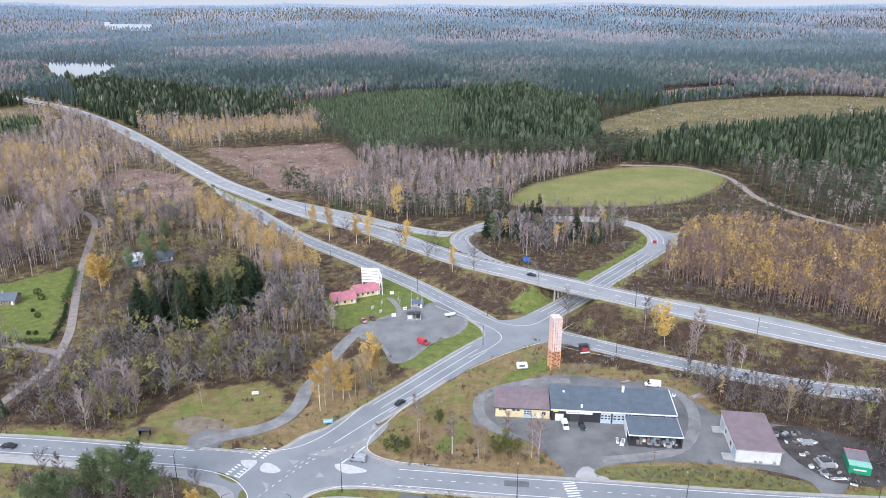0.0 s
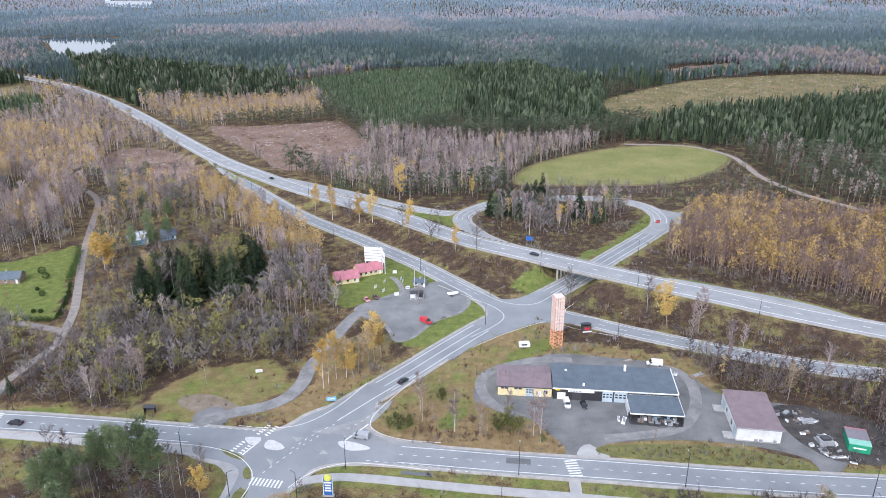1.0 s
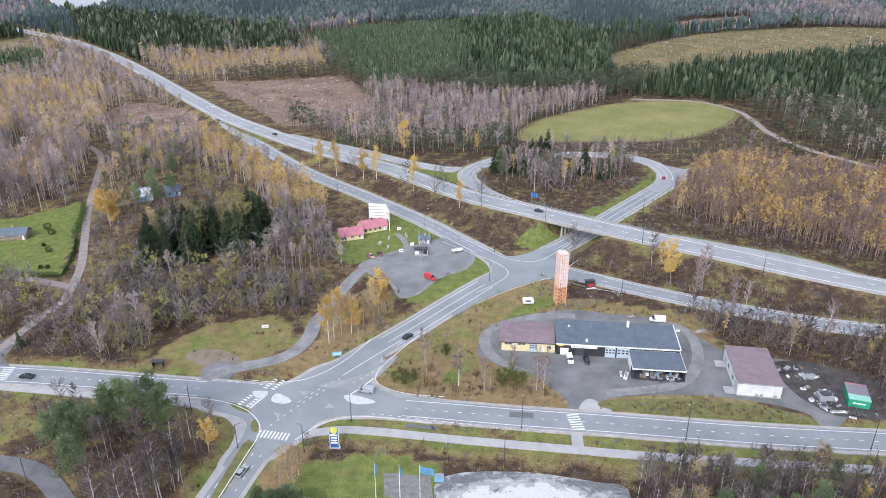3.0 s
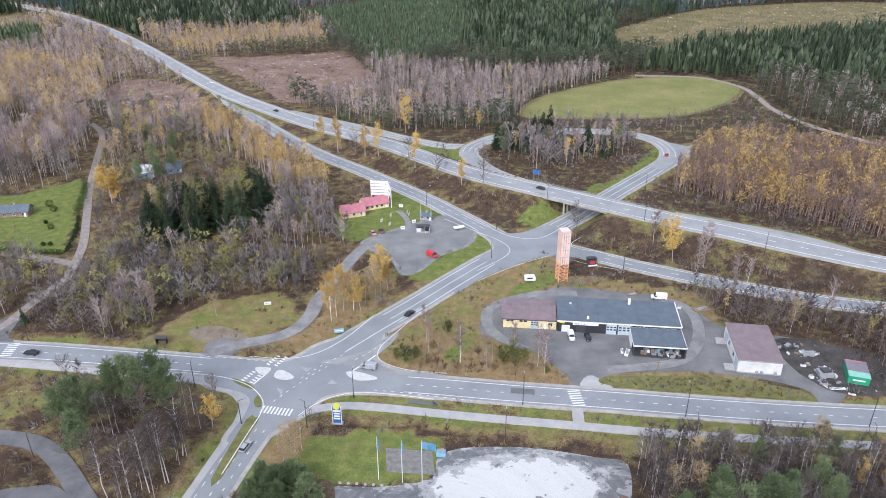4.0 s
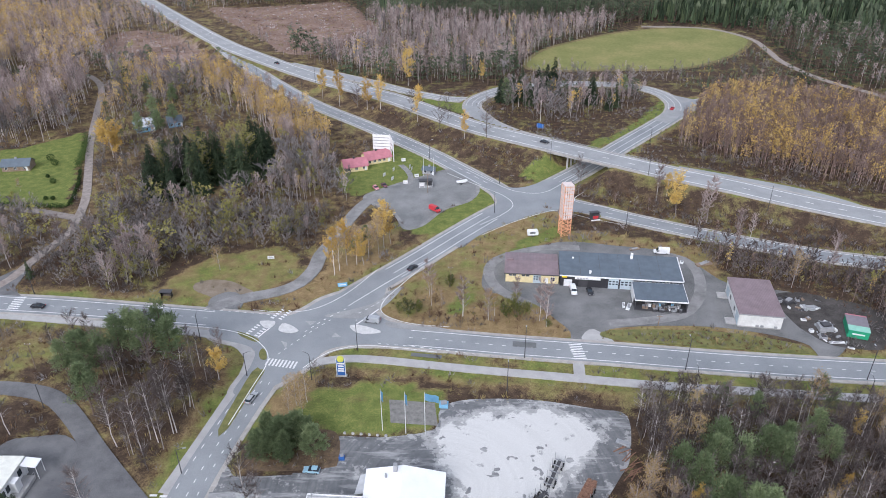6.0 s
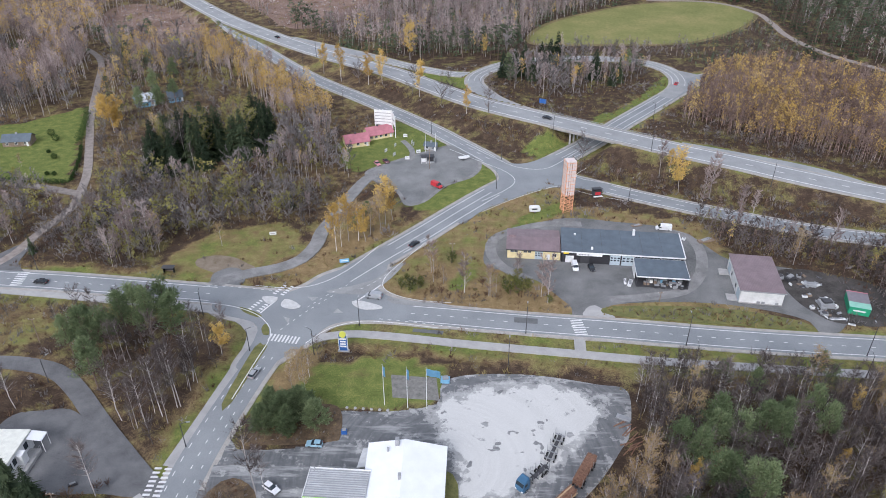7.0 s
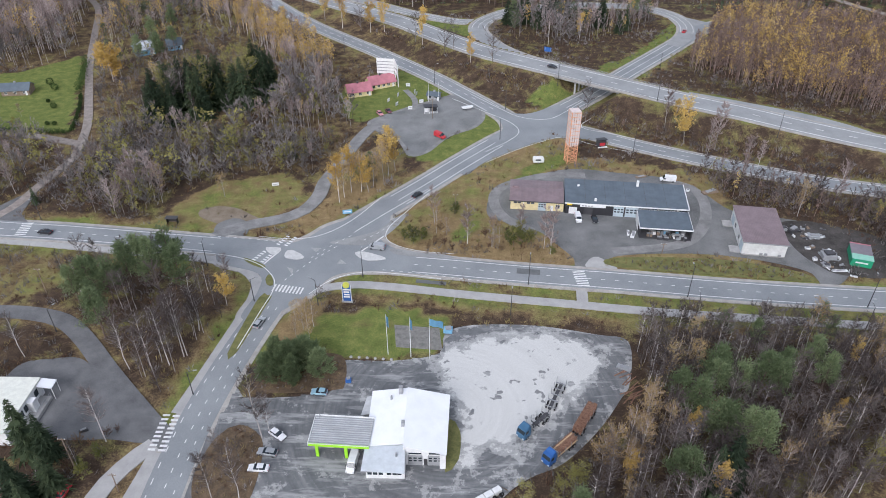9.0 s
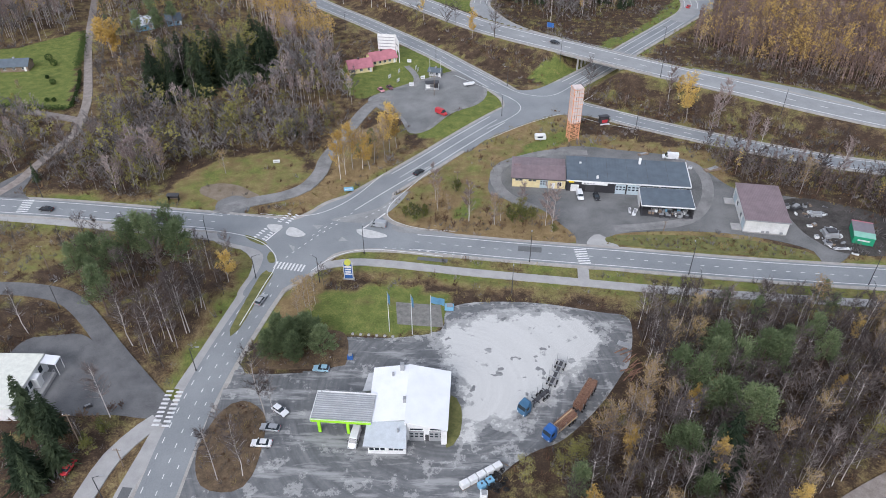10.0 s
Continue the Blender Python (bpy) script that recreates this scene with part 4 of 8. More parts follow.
def tufted_pine(h, rng, boughs=42, each=75, low=0.34, wide=0.195):
    """A pine seen near: boughs that end in tufts of needles, with gaps between them."""
    tv, tf, spine = stem(h, h * 0.009 + 0.05, rng, 6)
    t = np.sort(rng.uniform(low, 0.99, boughs))
    a = spine(t)
    ang = rng.uniform(0, 6.28, boughs)
    reach = h * wide * (1.06 - ((t - low) / (1 - low)) ** 1.6) * rng.uniform(0.4, 1.15, boughs)
    b = a + np.column_stack([np.cos(ang) * reach, np.sin(ang) * reach, reach * rng.uniform(0.15, 0.75, boughs)])
    lv, lf = strips(a, b, h * 0.002 + 0.01, 0.01, rng)
    k = np.repeat(np.arange(boughs), each)
    size = h * rng.uniform(0.025, 0.05, boughs)
    p = b[k] + rng.normal(0, 1, (len(k), 3)) * [1, 1, 0.55] * size[k][:, None] - (b - a)[k] * rng.uniform(0, 0.35, len(k))[:, None]
    go = rng.normal(0, 0.6, (len(k), 3)) + (p - a[k]) / (np.linalg.norm(p - a[k], axis=1)[:, None] + 0.01) + [0, 0, 0.7]
    tip = p + go / np.linalg.norm(go, axis=1)[:, None] * rng.uniform(0.35, 0.75, len(k))[:, None]
    return join((tv, tf), (lv, lf)), slivers(p, tip, 0.1 * rng.uniform(0.6, 1.3, len(k)), rng), None


def spruce(h, rng, whorls=20, each=9, low=0.06, wide=0.17, fringe=5, sides=6):
    tv, tf, spine = stem(h, h * 0.009 + 0.05, rng, sides, lean=0.008)
    n = whorls * each
    t = np.repeat(np.linspace(low, 0.97, whorls), each) + rng.normal(0, 0.012, n)
    a = spine(np.clip(t, 0, 1))
    ang = rng.uniform(0, 6.28, n)
    reach = (h * wide * (1.02 - t) ** 0.85 + 0.1) * rng.uniform(0.7, 1.15, n)
    b = a + np.column_stack([np.cos(ang) * reach, np.sin(ang) * reach, -reach * rng.uniform(0.15, 0.5, n)])
    w = reach * 0.2 + 0.08
    side = np.column_stack([-np.sin(ang), np.cos(ang), np.zeros(n)]) * w[:, None]
    mid = a * 0.4 + b * 0.6 + [0, 0, 0.05]
    v = np.stack([a, mid - side, b, mid + side], 1).reshape(-1, 3)
    i = np.arange(n)[:, None] * 4
    fan = (v, np.concatenate([i + [[0, 1, 2]], i + [[0, 2, 3]]]))
    k = np.repeat(np.arange(n), fringe)
    u = rng.uniform(0.25, 1.0, len(k))[:, None]
    p = a[k] * (1 - u) + b[k] * u + rng.normal(0, 0.12, (len(k), 3))
    go = np.column_stack([np.cos(ang[k]), np.sin(ang[k]), np.full(len(k), -0.7)]) + rng.normal(0, 0.6, (len(k), 3))
    hang = slivers(p, p + go * (reach[k] * 0.28 + 0.12)[:, None], reach[k] * 0.06 + 0.04, rng)
    return (tv, tf), join(fan, hang), None


def conifer_far(h, rng, wide=0.17, sides=5, tiers=2):
    """A far tree: ragged tiers on a thin stem."""
    vs, fs, k = [], [], 0
    for q in range(tiers):
        z0, z1 = h * (0.12 + 0.5 * q / tiers), h * (0.62 + 0.38 * (q + 1) / tiers)
        r = h * wide * (1 - 0.5 * q / max(1, tiers))
        ang = np.arange(sides) * 6.283 / sides + rng.uniform(0, 6)
        rr = r * rng.uniform(0.6, 1.25, sides)
        ring = np.column_stack([np.cos(ang) * rr, np.sin(ang) * rr, z0 + rng.uniform(-0.05, 0.1, sides) * h])
        vs.append(np.vstack([ring, [[rng.normal(0, 0.02 * h), rng.normal(0, 0.02 * h), z1]]]))
        fs += [(k + s, k + (s + 1) % sides, k + sides) for s in range(sides)]
        k += sides + 1
    return np.vstack(vs), np.array(fs)


def broad_far(h, rng, n=16, wide=0.17, low=0.35, blade=0.16):
    """A far bare tree: upright blades that fan out from a stem."""
    a = np.column_stack([np.zeros(n), np.zeros(n), rng.uniform(low, 0.75, n) * h])
    ang, r = rng.uniform(0, 6.28, n), h * wide * rng.uniform(0.3, 1, n)
    b = np.column_stack([np.cos(ang) * r, np.sin(ang) * r, np.clip(a[:, 2] + h * rng.uniform(0.12, 0.35, n), 0, h)])
    return slivers(a, b, blade * rng.uniform(0.6, 1.4, n), rng)


def far_stem(h, rng, r=0.09):
    return slivers(np.array([[0, 0, 0.0]] * 2), np.array([[0, 0, h * 0.9]] * 2) + rng.normal(0, 0.02 * h, (2, 3)), r, rng)


class Grove:
    """Gathers many trees into one mesh, material by material."""

    def __init__(self):
        self.got = {}

    def add(self, material, piece, place):
        """piece: vertices and faces for a tree of height 1 m each; place: rows of x, y, z, height, turn, width."""
        if piece is None or not len(place):
            return
        v, f = piece
        c, s = np.cos(place[:, 4]), np.sin(place[:, 4])
        wide = (place[:, 3] * place[:, 5])[:, None]
        x = (v[None, :, 0] * c[:, None] - v[None, :, 1] * s[:, None]) * wide + place[:, 0:1]
        y = (v[None, :, 0] * s[:, None] + v[None, :, 1] * c[:, None]) * wide + place[:, 1:2]
        z = v[None, :, 2] * place[:, 3:4] + place[:, 2:3]
        faces = f[None] + (np.arange(len(place)) * len(v))[:, None, None]
        tone = np.repeat((place[:, 0] * 12.9898 + place[:, 1] * 78.233) % 1.0, len(v))
        self.got.setdefault(material, []).append((np.stack([x, y, z], -1).reshape(-1, 3), faces.reshape(-1, 3), tone))

    def link(self, name, label, category):
        mats, pieces, index, tones = list(self.got), [], [], []
        for i, m in enumerate(mats):
            v, f = join(*[row[:2] for row in self.got[m]])
            pieces.append((v, f)), index.append(np.full(len(f), i)), tones.extend(row[2] for row in self.got[m])
        if pieces:
            v, f = join(*pieces)
            me = mesh_of(name, v, f, mats, np.concatenate(index))
            me.attributes.new("tone", "FLOAT", "POINT").data.foreach_set("value", np.concatenate(tones).astype(np.float32))
            tagged(new(name, me), label, category, kind="stuff")


def unit(piece, h):
    return None if piece is None else (piece[0] / h, piece[1])


RNG = np.random.default_rng(11)
# middle-distance kinds, as unit trees: (material, piece) lists, several shapes of each
def kinds(build, mats, h, shapes):
    return [[(m, unit(p, h)) for m, p in zip(mats, build()) if p is not None] for _ in range(shapes)]


MID = {
    "bare": kinds(lambda: slim(17, RNG, 110, 0, 0.075, 0.115, low=0.48), (M_BIRCH, M_TWIG), 17, 8),
    "sapling": kinds(lambda: slim(13, RNG, 60, 0, 0.08, 0.135, low=0.3), (M_SAPLING, M_RUSSET), 13, 8),
    "gilt": kinds(lambda: slim(13, RNG, 34, 70, 0.085, 0.125, 0.46, low=0.32), (M_SAPLING, M_RUSSET, M_YELLOW), 13, 8),
    "grey": kinds(lambda: broadleaf(11, RNG, 210, 0, 10, 0.25, 0.04, 0.13, sides=3), (M_BARK, M_GREYTWIG), 11, 6),
    "alder": kinds(lambda: broadleaf(11, RNG, 210, 0, 10, 0.25, 0.04, 0.13, sides=3), (M_BARK, M_DIMTWIG), 11, 5),
    "yellow": kinds(lambda: slim(16, RNG, 60, 150, 0.09, 0.11, leaf=0.48), (M_BIRCH, M_TWIG, M_YELLOW), 16, 8),
    "olive": kinds(lambda: broadleaf(10, RNG, 80, 170, 8, 0.22, 0.08, 0.08, 0.42, sides=3), (M_BARK, M_GREYTWIG, M_OLIVE), 10, 5),
    "pine": kinds(lambda: pine(18, RNG, 30, 16, 0.66, 0.35, sides=3), (M_PINEBARK, M_PINE), 18, 5),
    "spruce": kinds(lambda: spruce(20, RNG, 13, 7, wide=0.19, fringe=2, sides=3), (M_PINEBARK, M_SPRUCE), 20, 5),
    "young": kinds(lambda: spruce(6, RNG, 7, 6, wide=0.26, fringe=1, sides=3), (M_PINEBARK, M_YOUNG), 6, 4),
}
MIDFAR_PINE = kinds(lambda: pine(18, RNG, 13, 6, 1.1, 0.28, 0.15, sides=3), (M_PINEBARK, M_PINE), 18, 6)
MIDFAR_SPRUCE = kinds(lambda: spruce(20, RNG, 8, 5, wide=0.16, fringe=0, sides=3), (M_PINEBARK, M_SPRUCE), 20, 6)
def egg_far(h, rng, wide=0.16, low=0.35, sides=4):
    """A far round-topped crown: an uneven double cone."""
    ang = np.arange(sides) * 6.283 / sides + rng.uniform(0, 6)
    r = h * wide * rng.uniform(0.75, 1.25, sides)
    ring = np.column_stack([np.cos(ang) * r, np.sin(ang) * r, h * rng.uniform(0.6, 0.78, sides)])
    v = np.vstack([ring, [[0, 0, h * low]], [[rng.normal(0, 0.04 * h), rng.normal(0, 0.04 * h), h]]])
    f = [(i, (i + 1) % sides, sides + 1) for i in range(sides)] + [((i + 1) % sides, i, sides) for i in range(sides)]
    return v, np.array(f)


FAR = {
    "bare": [[(M_TWIG, unit(broad_far(18, RNG, 16, 0.13, 0.3, 0.3), 18)), (M_BIRCH, unit(far_stem(18, RNG), 18))] for _ in range(6)],
    "grey": [[(M_GREYTWIG, unit(broad_far(14, RNG, 18, 0.2, 0.12, 0.32), 14))] for _ in range(5)],
    "yellow": [[(M_YELLOW, unit(broad_far(16, RNG, 11, 0.12, 0.4, 0.34), 16)), (M_TWIG, unit(broad_far(16, RNG, 5, 0.12, 0.2, 0.2), 16)), (M_BIRCH, unit(far_stem(16, RNG), 16))] for _ in range(5)],
    "olive": [[(M_OLIVE, unit(broad_far(12, RNG, 14, 0.2, 0.2, 0.35), 12))] for _ in range(4)],
    "pine": [[(M_PINE, unit(egg_far(18, RNG, 0.14, 0.32, 5), 18)), (M_PINEBARK, unit(far_stem(18, RNG), 18))] for _ in range(6)],
    "spruce": [[(M_SPRUCE, unit(conifer_far(20, RNG, 0.078, 5, 3), 20))] for _ in range(6)],
    "young": [[(M_YOUNG, unit(conifer_far(8, RNG, 0.12, 5, 2), 8))] for _ in range(6)],
}


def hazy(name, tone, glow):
    """Forest of the far backdrop; its haze is painted on as a bluish emission of the trees."""
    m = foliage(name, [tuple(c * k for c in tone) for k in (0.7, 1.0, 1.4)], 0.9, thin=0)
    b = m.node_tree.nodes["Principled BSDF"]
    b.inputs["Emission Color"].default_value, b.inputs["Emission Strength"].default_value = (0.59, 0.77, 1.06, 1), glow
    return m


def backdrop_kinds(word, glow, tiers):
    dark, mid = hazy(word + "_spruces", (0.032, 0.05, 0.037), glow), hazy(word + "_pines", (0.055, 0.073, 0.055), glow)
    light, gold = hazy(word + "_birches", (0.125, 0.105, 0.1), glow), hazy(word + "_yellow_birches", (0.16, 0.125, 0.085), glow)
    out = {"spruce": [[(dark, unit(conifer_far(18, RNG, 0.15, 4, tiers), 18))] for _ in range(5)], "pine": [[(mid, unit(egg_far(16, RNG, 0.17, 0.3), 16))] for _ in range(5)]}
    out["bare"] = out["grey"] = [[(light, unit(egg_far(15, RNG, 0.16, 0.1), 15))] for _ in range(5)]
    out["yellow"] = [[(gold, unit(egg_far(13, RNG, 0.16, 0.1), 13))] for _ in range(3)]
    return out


# distances at which the haze painted into the tree materials grows stronger
HAZE_STEPS = (1000, 1400, 1850, 2450, 3200, 4100)
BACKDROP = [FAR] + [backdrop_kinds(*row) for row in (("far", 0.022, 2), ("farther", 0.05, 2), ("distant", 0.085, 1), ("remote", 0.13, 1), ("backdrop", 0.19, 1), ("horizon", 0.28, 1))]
MIDFAR = dict(FAR, bare=kinds(lambda: slim(16, RNG, 50, 0, 0.09, 0.24, low=0.3), (M_BIRCH, M_TWIG), 16, 8),
              yellow=kinds(lambda: slim(15, RNG, 22, 48, 0.095, 0.2, 0.72, low=0.3), (M_BIRCH, M_TWIG, M_YELLOW), 15, 8), pine=MIDFAR_PINE, spruce=MIDFAR_SPRUCE, young=kinds(lambda: spruce(6, RNG, 6, 5, wide=0.2, fringe=0, sides=3), (M_PINEBARK, M_YOUNG), 6, 4))
# stands: outline, share of each kind, height, spacing
STANDS = [
    ("ne_clear", CLEAR_NE, dict(young=2.4, olive=1.4, yellow=0.6, bare=1.0), 2.6, 5.5),
    ("cut_w", CLEAR_W, dict(grey=1), 3, 26.0),
    ("cut_nw", CLEAR_NW, dict(grey=2, bare=1), 6, 10.0),
    ("field_front", [(30, 424), (36, 438), (46, 468), (102, 466), (140, 464), (150, 470), (134, 424), (118, 430), (70, 438)], dict(bare=1.5, grey=2.5), 7, 5.5),
    ("east_spruces", [(152, 600), (183, 652), (220, 700), (268, 735), (345, 765), (430, 795), (500, 830), (620, 870), (560, 720), (420, 560), (350, 545), (262, 580), (205, 575), (175, 600)], dict(spruce=7, pine=2, young=1), 13, 4.2),
    ("yrow", [(-299, 740), (-236, 785), (-149, 815), (-120, 706), (-240, 668), (-262, 684)], dict(yellow=7, bare=4), 11, 3.4),
    ("young_east", [(-219, 930), (-119, 1062), (14, 1133), (9, 702), (-62, 625), (-103, 733), (-145, 830)], dict(young=9, bare=0.3, spruce=0.5), 6.5, 2.9),
    ("dark_east", [(5, 1062), (120, 1133), (197, 943), (172, 717), (153, 646), (59, 633), (9, 702)], dict(spruce=6, pine=1.5, young=2), 13, 3.6),
    ("dark_west", [(-640, 1230), (-413, 1120), (-225, 960), (-160, 830), (-225, 800), (-330, 760), (-420, 860)], dict(spruce=6, pine=0.8, bare=0.3), 16, 3.9),
    ("band", [(-158, 552), (-128, 556), (-95, 585), (-67, 625), (-11, 610), (52, 590), (120, 600), (130, 580), (96, 553), (58, 512), (46, 464), (20, 441), (-30, 434), (-70, 458), (-115, 510)], dict(bare=7, grey=1.5, yellow=0.4, young=1.0, spruce=0.3), 12, 3.6),
    ("highway_strip", [(-122, 500), (-165, 545), (-225, 640), (-292, 728), (-262, 740), (-221, 668), (-155, 564), (-116, 503)], dict(grey=3, young=1), 3, 8.0),
    ("plantation_edge", [(107, 334), (114, 306), (134, 295), (160, 285), (182, 266), (250, 236), (250, 243), (184, 275), (160, 295), (134, 306), (119, 317)], dict(alder=3, grey=2, sapling=0.5), 5, 3.0),
    ("plantation", [(109, 338), (116.8, 309), (134, 300), (160, 290), (182, 271), (260, 240), (330, 300), (240, 380), (193, 402), (151, 409), (136, 385)], dict(sapling=6, gilt=4.2), 12, 2.25),
    ("young_field_edge", [(141, 412), (190, 405), (215, 440), (214, 490), (214, 530), (194, 500), (163, 474), (140, 462), (130, 426)], dict(young=3, grey=2, yellow=0.5, olive=0.6), 3.6, 3.4),
    ("east_pines", [(236, 455), (240, 540), (214, 590), (170, 715), (280, 840), (341, 830), (420, 862), (446, 780), (560, 760), (520, 500), (330, 370), (250, 415)], dict(pine=8, spruce=2.6, young=0.8, grey=1.0, bare=2.6), 13, 4.9),
    ("loop_wood", [(28, 378), (47, 359), (79, 370), (104, 394), (112, 415), (100, 424), (68, 427), (34, 416), (24, 398)], dict(bare=4, pine=0.5, yellow=0.3, grey=3), 12, 4.3),
    ("west_field", WEST_FIELD, dict(yellow=1), 3, 40.0),
    ("west_spruce", [(-660, 1060), (-600, 1050), (-560, 962), (-545, 930), (-580, 905), (-640, 960)], dict(spruce=5, pine=1), 17, 5.0),
    ("west_young", [(-507, 798), (-482, 838), (-455, 822), (-430, 770), (-412, 730), (-420, 700), (-450, 690)], dict(young=6, pine=1, yellow=0.4), 8, 4.0),
    ("west_green", [(-285, 418), (-290, 455), (-280, 466), (-264, 440), (-255, 404)], dict(young=6), 5, 3.2),
    ("green_band", [(-84, 470), (-62, 484), (-48, 456), (-30, 440), (-66, 446)], dict(young=5, spruce=1), 8, 4.0),
    ("nw_birches", [(-212, 350), (-205, 378), (-220, 421), (-240, 446), (-262, 462), (-330, 480), (-420, 520), (-330, 380), (-232, 322)], dict(bare=6, yellow=1.2, grey=0.8), 18, 3.6),
    ("nw_yellow", [(-262, 470), (-250, 485), (-215, 480), (-200, 490), (-280, 545), (-300, 610), (-420, 640), (-460, 540), (-420, 520)], dict(bare=4, yellow=5), 13, 3.4),
    ("slope_low", [(-178, 332), (-150, 326), (-120, 318), (-92, 314), (-94, 342), (-118, 378), (-150, 398), (-186, 366)], dict(grey=4, olive=1.5, bare=0.8, yellow=0.6, pine=0.3), 7.5, 5.2),
    ("slip_yellow", [(-60, 328), (-72, 352), (-100, 390), (-125, 420), (-152, 452), (-160, 430), (-122, 384), (-96, 344), (-82, 316), (-66, 316)], dict(yellow=7, bare=3.5), 13, 3.2),
    ("slope_birches", [(-192, 370), (-178, 335), (-150, 330), (-120, 320), (-76, 310), (-66, 322), (-72, 345), (-86, 372), (-120, 415), (-150, 455), (-176, 490), (-200, 480), (-225, 450), (-207, 415)], dict(bare=4, yellow=2.6, grey=3, olive=1.0, pine=0.4), 12, 4.0),
    ("nw_far", [(-160, 490), (-172, 516), (-240, 612), (-297, 690), (-360, 772), (-460, 886), (-553, 968), (-760, 1000), (-660, 700), (-430, 500), (-262, 462), (-225, 455), (-180, 470)], dict(bare=6, yellow=1.4, grey=1, pine=0.3), 12, 4.2),
    ("spruce_clump", [(-133, 270), (-120, 265), (-109, 270), (-101, 285), (-93, 284), (-82, 291), (-83, 312), (-92, 314), (-104, 298), (-121, 296), (-134, 286)], dict(spruce=6, bare=1.1, olive=0.5), 20, 4.4),
    ("house_wood", [(-96, 262), (-78, 274), (-80, 312), (-62, 316), (-56, 300), (-50, 282), (-42, 268), (-50, 262), (-80, 258)], dict(bare=3, grey=5, olive=0.5, yellow=0.3), 13, 3.8),
    ("thicket_w", [(-148, 200), (-137, 198.5), (-112, 197), (-101, 200), (-97, 214), (-84, 223), (-66, 228), (-52, 222), (-52, 236), (-48, 252), (-80, 258), (-120, 264), (-143, 268), (-141, 240), (-146, 216)], dict(grey=8, bare=1.2, olive=2.6, spruce=0.1), 9, 3.1),
    ("lane_side", [(-141, 268), (-130, 268), (-143, 296), (-128, 302), (-76, 308), (-120, 322), (-150, 332), (-178, 330), (-164, 300), (-150, 270)], dict(grey=4, bare=1, olive=1, yellow=0.5), 8, 5.0),
    ("west_edge", [(-240, 262), (-190, 258), (-156, 248), (-152, 232), (-154, 214), (-160, 202), (-230, 205)], dict(grey=4, bare=2, olive=1), 10, 4.0),
    ("west_garden_wood", [(-232, 322), (-209, 330), (-199, 342), (-194, 352), (-207, 376), (-260, 420), (-300, 380)], dict(bare=5, grey=3, yellow=0.6), 17, 4.2),
    ("highway_brush", [(46, 288), (62, 279), (86, 268), (110, 258), (140, 242), (190, 226), (190, 220), (140, 228), (105, 241), (68, 260), (52, 270)], dict(alder=1, sapling=0.6), 4, 5.0),
    ("warehouse_wood", [(88, 217), (98, 208), (114, 204), (126, 198), (132, 184), (128, 170), (220, 160), (230, 196), (170, 209), (125, 221), (104, 229), (90, 236)], dict(alder=6, sapling=2.2, olive=0.3, gilt=0.3), 8, 2.7),
    ("sw_wood", [(-118, 158), (-105, 150), (-96, 141), (-86, 130), (-79, 122), (-72, 120), (-67, 128), (-64, 142), (-63, 158), (-72, 166), (-88, 170), (-112, 172)], dict(bare=5, grey=3, yellow=0.2), 13, 5.6),
    ("sw_bank", [(-190, 184), (-150, 179), (-112, 174), (-120, 160), (-128, 153), (-190, 154)], dict(grey=3, olive=1), 4, 4.2),
    ("se_wood", [(46, 138), (50, 145), (80, 143), (120, 139), (150, 130), (140, 116), (116, 106), (98, 96), (84, 82), (64, 60), (20, 60), (20, 84), (27, 91), (34, 99), (41, 108), (46, 118)], dict(bare=6, grey=5, yellow=0.2, tan=0.6), 13, 3.8),
    ("se_far_wood", [(120, 142), (200, 136), (240, 120), (180, 116), (150, 116), (140, 118), (150, 130)], dict(bare=4, grey=4, pine=2), 13, 3.3),
]
SINGLE = ("se_wood", "sw_wood", "spruce_clump")
OPEN = [FIELD, GARDEN, LAWN_STATION, HOUSE_LAWN, LOOP_GREEN, MEADOW_W, ISLAND, PARKING, YARD_WORKSHOP, YARD_STATION, LOT_SW, LAKE, CLEAR_FAR, WEST_FIELD, outward(LAKE, 15), outward(JUNCTION, 2.5)]


def free_of_roads(x, y, margin=2.5):
    ok = np.ones(len(x), bool)
    for name, (half, line) in LINES.items():
        d, _ = nearest(line, x, y)
        ok &= d > half + margin + {"highway": 5, "slip_road": 8}.get(name, 0)
    return ok


def scatter(outline, spacing, rng):
    p = np.array(outline, float)
    lo, hi = p.min(0), p.max(0)
    gx, gy = np.meshgrid(np.arange(lo[0], hi[0], spacing), np.arange(lo[1], hi[1], spacing))
    x = gx.ravel() + rng.uniform(-0.48, 0.48, gx.size) * spacing
    y = gy.ravel() + rng.uniform(-0.48, 0.48, gx.size) * spacing
    keep = inside(p, x, y) & (np.abs(x) < 0.68 * y + 50)
    return x[keep], y[keep]


def plant(grove, table, x, y, share, height, rng, spread=0.22, patch=None):
    names = list(share)
    w = np.array([share[k] for k in names], float)
    cum = np.cumsum(w / w.sum())
    draw = rng.uniform(0, 1, len(x)) if patch is None else patch
    pick = np.minimum(np.searchsorted(cum, draw), len(names) - 1)
    z = ground_height(x, y) - 0.1
    for i, k in enumerate(names):
        shapes = table[k]
        shape = rng.integers(0, len(shapes), len(x))
        h = np.asarray(height) * np.clip(rng.normal(1, spread, len(x)), 0.5, 1.5)
        place = np.column_stack([x, y, z, h, rng.uniform(0, 6.28, len(x)), rng.uniform(0.8, 1.25, len(x))])
        for s, pieces in enumerate(shapes):
            rows = place[(pick == i) & (shape == s)]
            for m, piece in pieces:
                grove.add(m, piece, rows)


